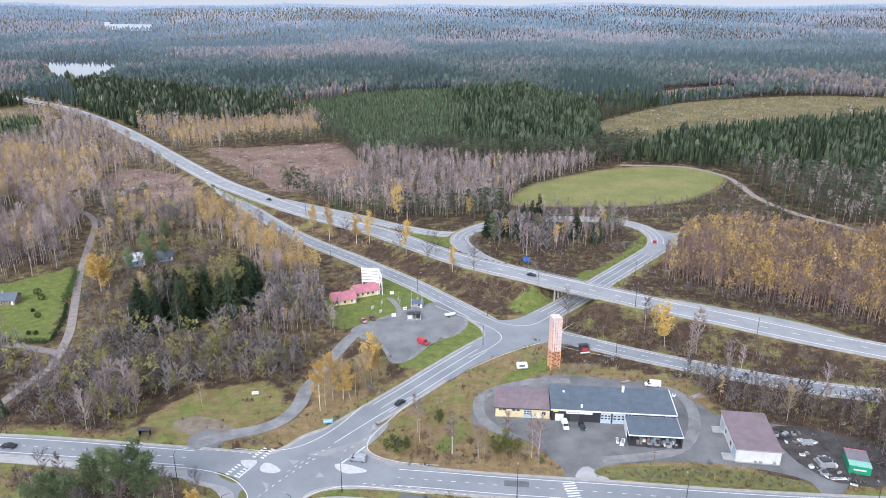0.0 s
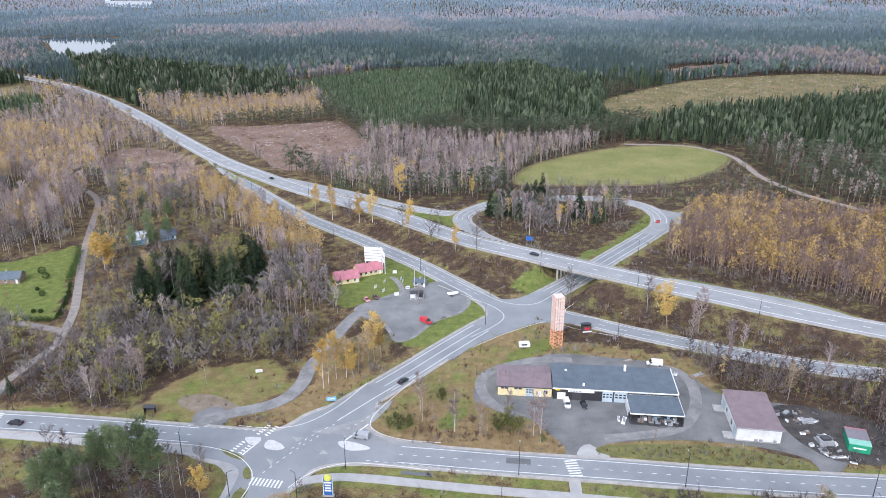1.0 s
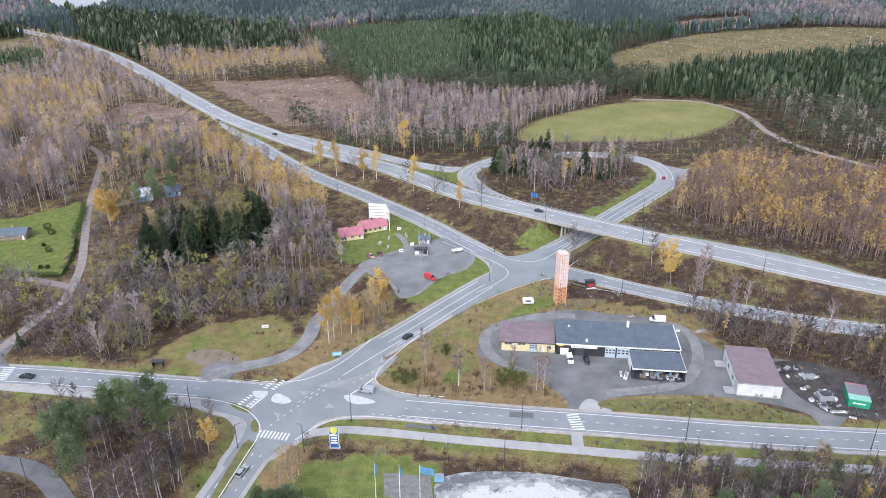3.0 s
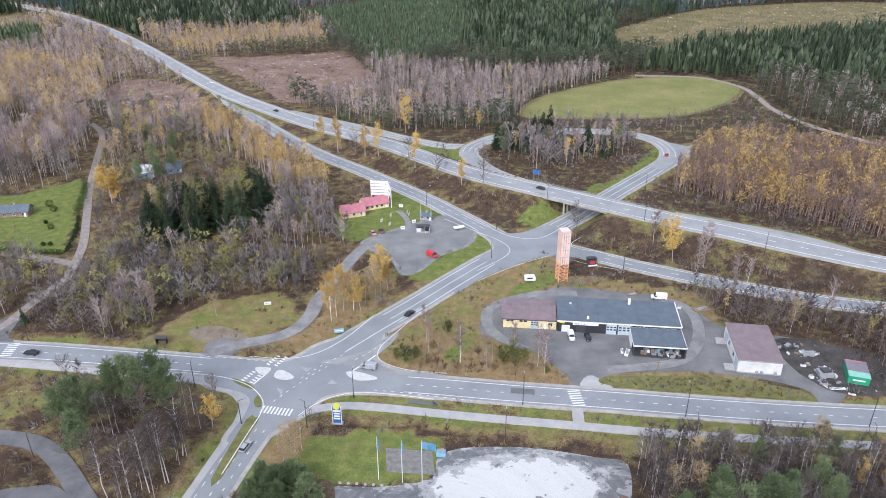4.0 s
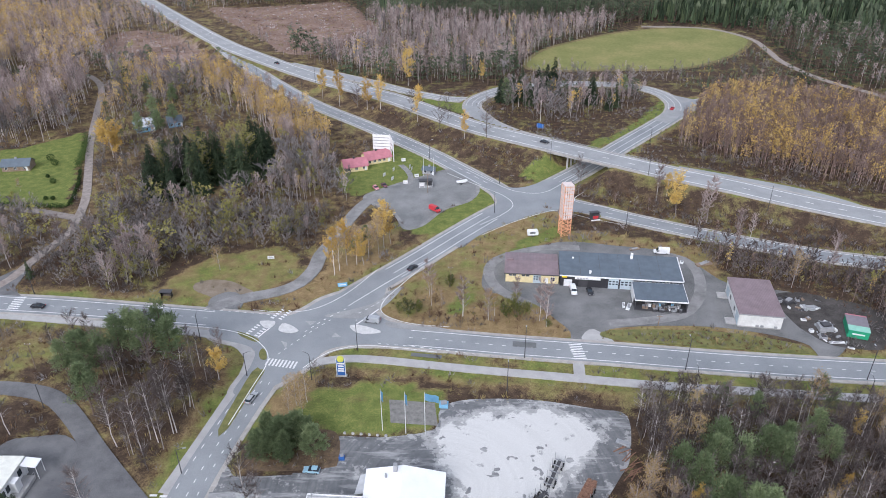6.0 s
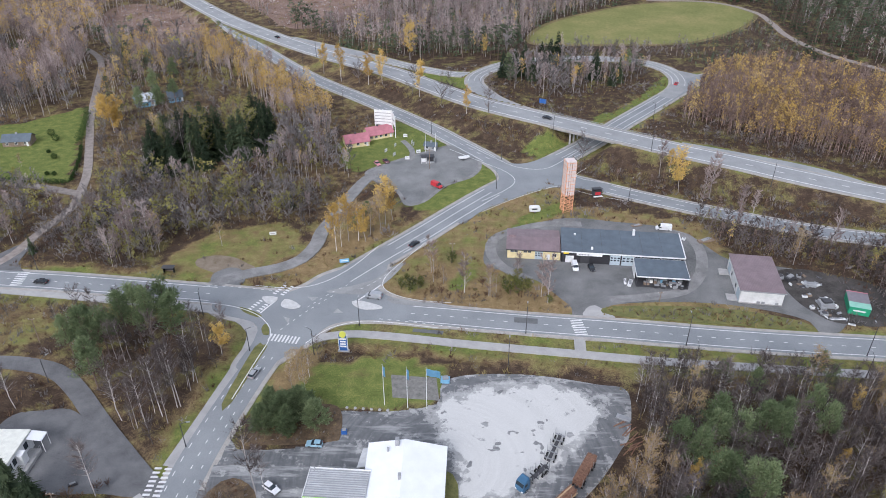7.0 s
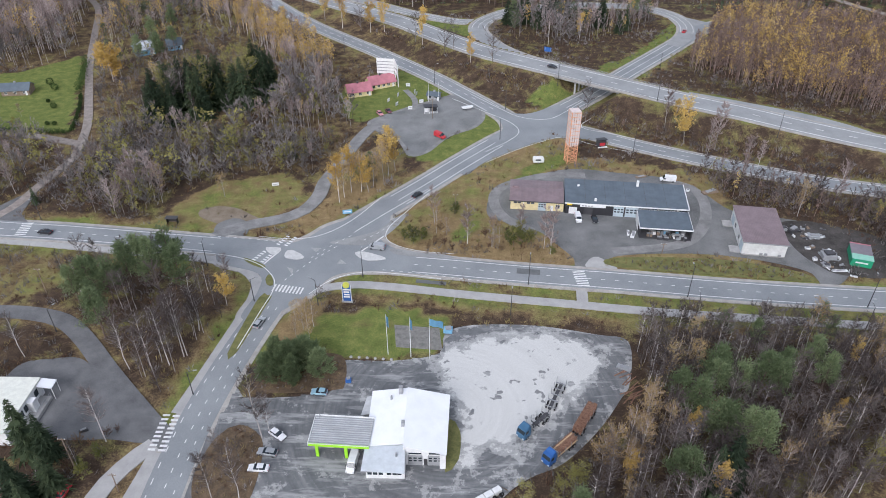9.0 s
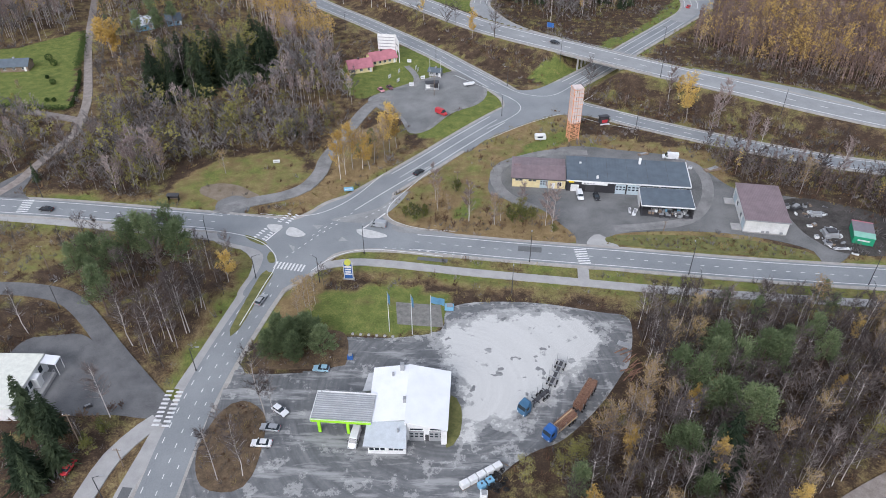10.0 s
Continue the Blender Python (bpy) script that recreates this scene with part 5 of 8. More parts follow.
def woodland(x, y):
    """An uneven field from 0 to 1: forest plots of different age and kind."""
    wave = np.random.default_rng(77)
    total = np.zeros(np.shape(x))
    for size, weight in ((420, 1.0), (300, 0.9), (210, 0.9), (140, 0.7), (90, 0.6), (55, 0.4)):
        for _ in range(3):
            a, p, q = wave.uniform(0, 6.28, 3)
            warp = 0.8 * np.sin((x * np.sin(a) - y * np.cos(a)) / size * 0.7 + q)
            total += weight * np.sin((x * np.cos(a) + y * np.sin(a) * 0.6) / size * 2.2 + p + warp)
    return np.clip(0.5 + total / 6.2, 0, 1)


STAND_WORDS = {"young_east": "dense young green spruce plantation", "dark_east": "dark green spruce forest stand", "dark_west": "tall dark spruce forest along the highway",
               "yrow": "stand of yellow autumn birches beside a clearing", "spruce_clump": "clump of tall dark green spruces", "thicket_w": "grey leafless thicket of young alders and willows",
               "plantation": "dense plantation of slim bare birches with yellow tops", "east_pines": "mixed pine and bare birch forest"}


def build_stands():
    taken = []
    for name, outline, share, height, spacing in STANDS:
        if name in SINGLE:
            taken.append(outline)
            continue
        rng = np.random.default_rng(len(taken) + 5)
        x, y = scatter(outline, spacing, rng)
        ok = free_of_roads(x, y)
        for other in OPEN:
            if other is not outline:
                ok &= ~inside(other, x, y)
        for other in taken:
            ok &= ~inside(other, x, y)
        wave = 0.5 * np.sin(x / 13 + 1.9 * np.sin(y / 17 + len(taken))) * np.sin(y / 11 + 1.4 * np.sin(x / 19)) + 0.3 * np.sin(x / 5.3 + y / 7.1) * np.sin(y / 6.1 - x / 9)
        ok &= (wave + rng.normal(0, 0.12, len(x)) > -0.42) | (spacing > 5.5)
        x, y, wave = x[ok], y[ok], wave[ok]
        draw = np.argsort(np.argsort(0.8 * wave + rng.normal(0, 0.55, len(x)))) / max(1, len(x))
        deep = np.mean([p[1] for p in outline])
        table = MID if deep < 460 else MIDFAR if deep < 660 or name == "yrow" else FAR
        grove = Grove()
        plant(grove, table, x, y, share, height * (1 + 0.25 * wave), rng, 0.2, np.clip(draw, 0, 0.999))
        grove.link("forest_stand", STAND_WORDS.get(name, "leafless autumn birches and brush, some leaves yellow"), "forest")
        taken.append(outline)
    # the forest beyond, thinner where it is far
    for near, far, spacing, label in ((430, 900, 4.6, "mixed autumn forest of pine, spruce and birch"), (900, 1500, 6.4, "distant mixed pine and spruce forest"),
                                      (1500, 2500, 10.2, "far dark pine and spruce forest"), (2500, 3500, 14.5, "forest on the far low hills"), (3500, 4900, 19.5, "hazy forest on the horizon")):
        rng = np.random.default_rng(int(near))
        wide = 0.66 * far + 40
        x, y = scatter([(-wide, near), (wide, near), (wide, far), (-wide, far)], spacing, rng)
        ok = free_of_roads(x, y, 4)
        for other in OPEN + taken + [outward(FIELD, 16)]:
            ok &= ~inside(other, x, y)
        for name, clear in (("highway", 24), ("slip_road", 16)):
            ok &= (nearest(LINES[name][1], x, y)[0] > clear) | (y > 640)
        x, y = x[ok], y[ok]
        patch = woodland(x, y)
        size = 13 + 4 * woodland(x + 900, y - 400)
        draw = np.clip(0.5 + 0.9 * (patch - 0.5) + rng.normal(0, 0.13, len(x)), 0, 0.999)
        # random offsets blend the steps of painted haze
        level = np.full(len(x), -1) if near < 900 else np.digitize(y + rng.normal(0, 0.06 * y), HAZE_STEPS)
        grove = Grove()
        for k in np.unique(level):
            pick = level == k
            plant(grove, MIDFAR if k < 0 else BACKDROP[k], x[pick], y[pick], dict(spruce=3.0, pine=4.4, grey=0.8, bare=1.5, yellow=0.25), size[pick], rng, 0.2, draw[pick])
        grove.link("forest", label, "forest")


build_stands()


# ---- trees that stand near or alone ----
def library(build, mats, names, h, shapes):
    out = []
    for _ in range(shapes):
        out.append([(nm, mesh_of(nm, unit(p, h)[0], p[1], [m])) for nm, m, p in zip(names, mats, build()) if p is not None])
    return out


L3 = ("trunk", "crown", "foliage")
TREES = {
    "bare": (library(lambda: broadleaf(18, RNG, 900, 0, 34, 0.125, 0.34, 0.036), (M_BIRCH, M_DIMTWIG), L3, 18, 6), "leafless_birch", "slim leafless birch with a pale trunk and brown twigs"),
    "grey": (library(lambda: broadleaf(11, RNG, 760, 0, 28, 0.22, 0.1, 0.032), (M_BARK, M_DIMTWIG), L3, 11, 4), "leafless_alder", "leafless grey alder with spreading twigs"),
    "yellow": (library(lambda: broadleaf(16, RNG, 380, 2100, 24, 0.15, 0.2, 0.035, 0.33), (M_BIRCH, M_TWIG, M_YELLOW), L3, 16, 4), "yellow_birch", "birch with thin golden yellow autumn leaves"),
    "golden": (library(lambda: broadleaf(9, RNG, 300, 1900, 24, 0.22, 0.1, 0.03, 0.33), (M_BIRCH, M_TWIG, M_YELLOW), L3, 9, 2), "yellow_birch", "full-crowned birch with golden yellow leaves"),
    "open": (library(lambda: broadleaf(16, RNG, 520, 0, 28, 0.14, 0.2, 0.1), (M_BIRCH, M_TWIG), L3, 16, 4), "leafless_birch", "slim leafless birch with a pale trunk and brown twigs"),
    "bush": (library(lambda: broadleaf(5, RNG, 320, 900, 26, 0.42, 0.04, 0.05, 0.3), (M_BARK, M_GREYTWIG, M_GREENLEAF), L3, 5, 3), "shrub", "rounded green shrub with thinning leaves"),
    "brownbush": (library(lambda: broadleaf(4, RNG, 700, 0, 26, 0.45, 0.04, 0.09), (M_BARK, M_BRUSH), L3, 4, 3), "shrub", "low reddish brown leafless shrub"),
    "tan": (library(lambda: broadleaf(16, RNG, 520, 1500, 26, 0.17, 0.25, 0.033, 0.2), (M_BIRCH, M_TWIG, M_TAN), L3, 16, 3), "yellow_birch", "pale-stemmed birch with thin tan autumn leaves"),
    "olive": (library(lambda: broadleaf(9, RNG, 380, 1600, 22, 0.24, 0.1, 0.03, 0.17), (M_BARK, M_GREYTWIG, M_OLIVE), L3, 9, 4), "willow", "spreading willow with yellow-green autumn leaves"),
    "pine": (library(lambda: tufted_pine(15, RNG), (M_PINEBARK, M_BOUGH), ("trunk", "crown"), 15, 5), "pine", "scots pine with a ragged blue-green crown"),
    "bushpine": (library(lambda: tufted_pine(8, RNG, 80, 75, 0.08, 0.36), (M_PINEBARK, M_BOUGH), ("trunk", "crown"), 8, 3), "pine", "broad bushy pine with low green boughs"),
    "spruce": (library(lambda: spruce(18, RNG, 24, 10, fringe=4, wide=0.23), (M_PINEBARK, M_SPRUCE), ("trunk", "crown"), 18, 4), "spruce", "tall dark green spruce with drooping boughs"),
}


def tree(kind, x, y, h, rng, group):
    shapes, name, label = TREES[kind]
    z = float(ground_height([x], [y])[0]) - 0.08
    top = thing(name, pose(x, y, z, 0, 0, rng.uniform(0, 360)), label, "tree", group)
    wide = rng.uniform(0.85, 1.2)
    for nm, me in shapes[rng.integers(0, len(shapes))]:
        ob = new(nm, me)
        ob.parent = top
        ob.scale = (h * wide, h * wide, h)


PLACED = {
    "pine": [(-90, 159, 19), (-83, 163, 20), (-102, 153, 17), (-93, 157, 18), (-94, 139, 17), (-79, 158, 18), (-106, 151, 15), (-86, 158, 19), (-97, 153, 16), (-98, 146, 14), (-104, 157, 14),
             (96, 401, 15), (29, 395, 15), (-162, 366, 14), (-157, 383, 15), (-156.9, 334.3, 15), (-148.1, 337.5, 15), (-146.7, 354.1, 13), (-151, 342, 14)],
    "bushpine": [(-45.5, 129, 10), (-38, 129, 10), (-34, 126.5, 9), (-47, 125, 8.5), (-40.5, 124, 9), (-42, 127, 10.5), (-33, 232, 7), (-36, 228, 6)],
    "spruce": [(-95, 101, 18), (-90, 100, 15), (-90, 88, 16), (-85, 91, 13), (-87, 85, 13), (56, 93, 20), (53, 93, 17), (26, 398, 16), (33, 398, 19), (38, 401, 20), (42, 393, 14), (48, 408, 18),
               (53, 407, 20), (58, 415, 22), (77, 394, 18), (90, 390, 15), (85, 384, 12), (-146, 206, 7), (-63, 240, 6)],
    "bare": [(-114.9, 198.1, 15), (-111.4, 204.1, 17), (-112.4, 210.3, 17), (-111.0, 210.3, 18), (-109.4, 215.7, 16), (-102.4, 207.4, 16), (-142.2, 223.8, 15), (-156.5, 212.5, 14), (-113.4, 200.9, 13), (-106.1, 210.4, 15), (-83.3, 127.8, 18), (-78.3, 125.3, 16), (-75.9, 125.3, 22), (-73.6, 129.4, 20), (-70.9, 132.6, 21), (-70.2, 133, 21), (-69.9, 142.5, 20), (-79.9, 104.9, 17), (-44.3, 106.2, 23),
             (-45.4, 89.8, 18), (-50.5, 88.7, 17), (-42.5, 107.1, 15), (-112.3, 131.7, 16), (-82.3, 96.7, 10), (2.8, 184.7, 14), (10.3, 183, 12), (28.5, 179.7, 17), (26.7, 182.7, 15), (20.2, 192, 10),
             (-8, 196.4, 14), (93.7, 242.8, 16), (104.2, 232.3, 15), (127.6, 209.5, 17), (98.8, 249.7, 19), (110, 234.5, 12), (83, 266.4, 17)],
    "grey": [(15, 323.6, 20), (-7.9, 341.1, 16), (-3.6, 342.7, 14), (-54.4, 385.1, 15), (52.3, 274.7, 17), (-23.2, 357.6, 15), (-38, 152, 8), (-40, 149, 7), (-54, 103, 8), (-50, 96, 9), (-48, 100, 8)],
    "tan": [(-7.2, 190.5, 11), (10.8, 183.0, 11), (2.6, 185.1, 9), (-3.9, 189.4, 7), (12.8, 185.3, 8), (-40, 212, 15), (-34.5, 216, 15), (-27.5, 225, 15), (-30.5, 219, 13), (112.8, 202.7, 15), (-42.9, 139.9, 9), (-41.6, 143.4, 10), (-41.1, 145.7, 9), (-39.1, 144.6, 10), (-44.6, 146.9, 7), (-39.3, 139.4, 8), (-186.4, 275.3, 6), (31, 98, 14), (34, 100, 15), (38, 104, 15), (42, 108, 15), (36, 96, 13), (44, 112, 14), (40, 101, 14), (102, 122, 14), (108, 128, 14), (99, 114, 12), (-82, 212, 10), (-104, 212, 13)],
    "bush": [(-80.4, 95.2, 4), (-78.7, 100.2, 4.5), (-82.4, 97.6, 3), (-14.3, 184.5, 5.5), (-11.8, 186.5, 4.5), (-17.2, 186.2, 4), (-1.6, 201.5, 4.5), (16.5, 184.5, 5), (19.5, 183.6, 5.5), (22.3, 184.6, 4.5), (18, 187, 4.5), (29, 179.2, 2.5)],
    "brownbush": [(-85.3, 103.7, 3), (-79.8, 106.2, 2.6), (-78.0, 107.4, 2), (-84.8, 96.6, 3), (-82, 103, 2.4), (-7.6, 183.4, 4), (-4.6, 183, 3), (-9.5, 181.2, 2.5), (-2, 180.8, 2.2), (1.8, 181.6, 2.5), (6, 181, 2.5), (9.5, 182, 2.2), (13.2, 180.5, 2.4), (24.5, 180.8, 2.6), (-6, 192, 3), (8.5, 188, 3.2)],
    "golden": [(-65.3, 153.3, 10), (-162.4, 313.6, 18), (54, 108, 9)],
    "yellow": [(-41.3, 208.8, 18), (-37.9, 215.6, 17), (-25.9, 227.8, 18), (-23.7, 231.2, 16), (-31.9, 215.7, 14), (87, 113, 9), (99, 132, 10),
               (88, 254.2, 20), (86.9, 266.5, 10), (-65.3, 390, 20), (-77.2, 403.3, 17), (-48.7, 380.2, 18), (-40.7, 375.5, 18), (-19.4, 353.3, 18), (4.6, 327.3, 14), (-28.9, 430, 22), (17.3, 437, 14),
               (55, 397, 13), (63, 376, 13), (-159.8, 317.1, 17), (-169.5, 320.7, 15)],
    "olive": [(19.2, 186.5, 8), (21.6, 183.9, 6), (17.2, 183.8, 6), (-147.6, 379.5, 9), (-127.1, 379.7, 11), (-130.7, 365.6, 10), (-124.8, 394.6, 9), (14, 89, 9), (22, 90, 10), (89, 99, 11), (85, 96, 10), (25, 94, 9), 
              (71, 367, 8), (-104, 205, 8), (-95, 222, 8), (-78, 233, 8), (-64, 240, 7)],
}
PINES_SE = [(51, 115, 14), (54, 112, 15), (61, 122, 15), (66, 118, 14), (72, 120, 15), (74, 118, 15), (86, 127, 14), (86, 120, 15), (58, 104, 16), (64, 100, 17), (48, 93, 14), (69, 141, 10), (75, 135, 12), (95, 144, 10),
            (96, 139, 10), (24, 84, 13), (49, 83, 12), (57, 106, 15), (62, 102, 16), (78, 124, 13), (60, 118, 14), (46, 95, 12)]
rng3 = np.random.default_rng(21)
for kind, rows in PLACED.items():
    for x, y, h in rows:
        tree("open" if kind == "bare" and y > 170 else kind, x, y, h, rng3, "trees by the roads")
for x, y, h in PINES_SE:
    tree("pine", x, y, h + 1, rng3, "trees of the near wood")
for name, outline, share, height, spacing in STANDS:
    if name in SINGLE:
        x, y = scatter(outline, 3.3 if name == "se_wood" else spacing, rng3)
        ok = free_of_roads(x, y)
        for other in OPEN:
            ok &= ~inside(other, x, y)
        for px, py, _ in PLACED["pine"] + PINES_SE:
            ok &= np.hypot(x - px, y - py) > 3.2
        names = list(share)
        w = np.array([share[k] for k in names], float)
        for px, py in zip(x[ok], y[ok]):
            tree(names[rng3.choice(len(names), p=w / w.sum())], px, py, height * rng3.uniform(0.65, 1.2), rng3, "trees of the near wood" if name != "spruce_clump" else "clump of spruces")


# ---- brush and tall grass ----
def tufts(n, h, rng, blade, wide):
    a = rng.normal(0, 0.35 * wide, (n, 3)) * [1, 1, 0]
    b = a * 1.6 + rng.normal(0, 0.3 * wide, (n, 3)) * [1, 1, 0] + np.column_stack([np.zeros((n, 2)), h * rng.uniform(0.5, 1.1, n)])
    return slivers(a, b, blade, rng)


def build_brush():
    rng = np.random.default_rng(8)
    shapes = [unit(tufts(12, 1.6, rng, 0.08, 1.1), 1.6) for _ in range(6)]
    grove = Grove()
    x, y = scatter([(-230, 75), (230, 75), (280, 330), (130, 345), (125, 425), (30, 425), (-60, 400), (-100, 345), (-230, 330)], 2.9, rng)
    ok = free_of_roads(x, y, 1.6)
    for p in (outward(JUNCTION, 1.5), GARDEN, LAWN_STATION, HOUSE_LAWN, PARKING, YARD_WORKSHOP, YARD_STATION, LOT_SW, PARK_VERGE, LOOP_GREEN, ROAD_STRIP, HOUSE_VERGE) + VERGES:
        ok &= ~inside(p, x, y)
    ok &= ~(inside(MEADOW_W, x, y) & (rng.uniform(0, 1, len(x)) < 0.85))
    x, y = x[ok], y[ok]
    z = ground_height(x, y) - 0.05
    clump = np.sin(x / 7 + 2 * np.sin(y / 11)) * np.sin(y / 6 + np.sin(x / 13))
    h = np.clip(1.15 + 0.7 * clump + rng.normal(0, 0.3, len(x)), 0.35, 2.6)
    which = np.digitize(clump + rng.normal(0, 0.5, len(x)), [-0.35, 0.35])
    for i, m in enumerate((M_GRASSBLADE, M_BRUSH, M_GREYTWIG)):
        for s, piece in enumerate(shapes):
            k = (which == i) & (np.arange(len(x)) % 6 == s)
            grove.add(m, piece, np.column_stack([x, y, z, h, rng.uniform(0, 6, len(x)), rng.uniform(0.9, 1.6, len(x))])[k])
    for cut in (CLEAR_W, CLEAR_NW, CLEAR_NE, CLEAR_FAR):
        x, y = scatter(cut, 5.5 if cut is not CLEAR_NE else 8.0, rng)
        for i, m in enumerate((M_GRASSBLADE, M_BRUSH, M_GREYTWIG, M_BIRCH)):
            k = np.arange(len(x)) % 4 == i
            grove.add(m, shapes[i], np.column_stack([x, y, ground_height(x, y), rng.uniform(0.5, 1.4, len(x)), rng.uniform(0, 6, len(x)), rng.uniform(1.5, 4.5, len(x))])[k])
    for bed in ([(-51, 123), (-51, 131), (-41, 133), (-30, 133), (-28.5, 124), (-31, 122), (-46, 121)], [(-56.5, 95.8), (-54.5, 106), (-50.5, 109.5), (-45.5, 107), (-43.6, 100), (-44, 90), (-47, 86.6), (-53.5, 88)],
                [(50, 279), (62, 276), (86, 264), (110, 254), (140, 238), (190, 222), (190, 219), (140, 229), (105, 242), (68, 262)], [(92, 214), (104, 208), (128, 201), (138, 190), (136, 172), (160, 168), (170, 205), (126, 219), (96, 230)],
                [(20, 320), (-10, 345), (-45, 380), (-52, 372), (-16, 336), (14, 302), (30, 300), (38, 308)],
                [(63, 178), (81, 177), (97, 173.4), (103.4, 170), (103, 167.6), (90, 168.6), (75, 170.6), (60, 172.4), (50, 175)]):
        x, y = scatter(bed, 1.5 if max(q[1] for q in bed) < 180 else 2.1, rng)
        ok = free_of_roads(x, y, 1.6)
        x, y = x[ok], y[ok]
        for i, m in enumerate((M_GRASSBLADE, M_BRUSH, M_GREYTWIG)):
            k = np.arange(len(x)) % 3 == i
            grove.add(m, shapes[i], np.column_stack([x, y, ground_height(x, y) + 0.05, rng.uniform(0.4, 1.3, len(x)) * (1 if max(q[1] for q in bed) < 180 else 1.6), rng.uniform(0, 6, len(x)), rng.uniform(0.9, 1.6, len(x))])[k])
    grove.link("undergrowth", "brown brush and tall dry grass over the ground", "undergrowth")


build_brush()


# ---- materials of things ----
def paint(name, tone, rough=0.45, metal=0.0, spread=0.12, scale=0.8):
    lo, hi = tuple(c * (1 - spread) for c in tone), tuple(min(1, c * (1 + spread)) for c in tone)
    return surface(name, lo, hi, scale, 7.0, rough, metal, 0.4, 0.06)


def ribbed(name, tone, period, axis, rough=0.5, depth=0.6):
    """Sheet metal with standing ribs."""
    m, n, l, b = shader(name, rough, 0.2, 0.4)
    tc, wave = n.new("ShaderNodeTexCoord"), n.new("ShaderNodeTexWave")
    wave.wave_type, wave.bands_direction, wave.wave_profile = "BANDS", axis, "SIN"
    wave.inputs["Scale"].default_value = 0.314 / period
    l.new(tc.outputs["Object"], wave.inputs["Vector"])
    dirt = blotch(n, l, 0.35, 6.0, 0.7)
    l.new(ramp(n, l, dirt, [(0.3, tuple(c * 0.78 for c in tone)), (0.7, tuple(min(1, c * 1.12) for c in tone))]), b.inputs["Base Color"])
    bumped(n, l, b, wave.outputs["Fac"], depth, 0.08)
    return m


P_WHITE = paint("white_paint", (0.72, 0.73, 0.73))
P_CREAM = paint("cream_render", (0.7, 0.6, 0.34), 0.8)
P_BLACK = paint("black_cladding", (0.035, 0.035, 0.04))
P_GREY = paint("grey_paint", (0.3, 0.31, 0.32))
P_DARK = paint("dark_metal", (0.06, 0.06, 0.065))
P_LIME = paint("lime_paint", (0.33, 0.72, 0.03))
P_RED = paint("red_paint", (0.5, 0.04, 0.05))
P_BLUE = paint("blue_paint", (0.03, 0.11, 0.34))
P_SKYBLUE = paint("pale_blue_paint", (0.2, 0.42, 0.6))
P_PALEBLUE = paint("pale_grey_blue_paint", (0.42, 0.5, 0.55))
P_GREEN = paint("green_sheet", (0.03, 0.32, 0.17))
P_BLUSH = paint("blush_panel_paint", (0.66, 0.57, 0.54))
P_ORANGE = paint("orange_paint", (0.72, 0.36, 0.2), spread=0.2)
P_PINK = ribbed("red_roof_sheet", (0.5, 0.2, 0.235), 0.5, "X")
P_MAUVE = ribbed("mauve_roof_sheet", (0.25, 0.19, 0.2), 0.5, "X")
P_SLATE = ribbed("slate_roof_felt", (0.125, 0.155, 0.185), 1.0, "X", 0.7, 0.2)
P_CORRUGATED = ribbed("grey_corrugated_sheet", (0.55, 0.56, 0.57), 0.9, "Y")
P_ROOFWHITE = paint("white_roof_sheet", (0.8, 0.82, 0.84), 0.5, spread=0.06, scale=0.3)
P_ROOFGREY = paint("pale_roof_felt", (0.5, 0.54, 0.57), 0.6)
P_GLASS = paint("dark_glass", (0.03, 0.04, 0.05), 0.08)
P_RUBBER = paint("rubber", (0.02, 0.02, 0.021), 0.9)
P_LOG = surface("pine_logs", (0.11, 0.055, 0.036), (0.36, 0.21, 0.145), 2.0, 9.0, 0.9)
P_LOGEND = surface("log_ends", (0.45, 0.32, 0.2), (0.62, 0.47, 0.3), 3.0, 12.0, 0.9)
P_WOOD = surface("grey_timber", (0.16, 0.12, 0.09), (0.32, 0.25, 0.19), 1.0, 9.0, 0.9)
P_STEEL = paint("galvanised_steel", (0.38, 0.39, 0.4), 0.45, 0.6)
P_SILVER = paint("silver_car_paint", (0.42, 0.44, 0.46), 0.3, 0.4)
P_HEDGE = foliage("hedge_leaves", [(0.03, 0.055, 0.02), (0.06, 0.1, 0.03), (0.1, 0.15, 0.05)])


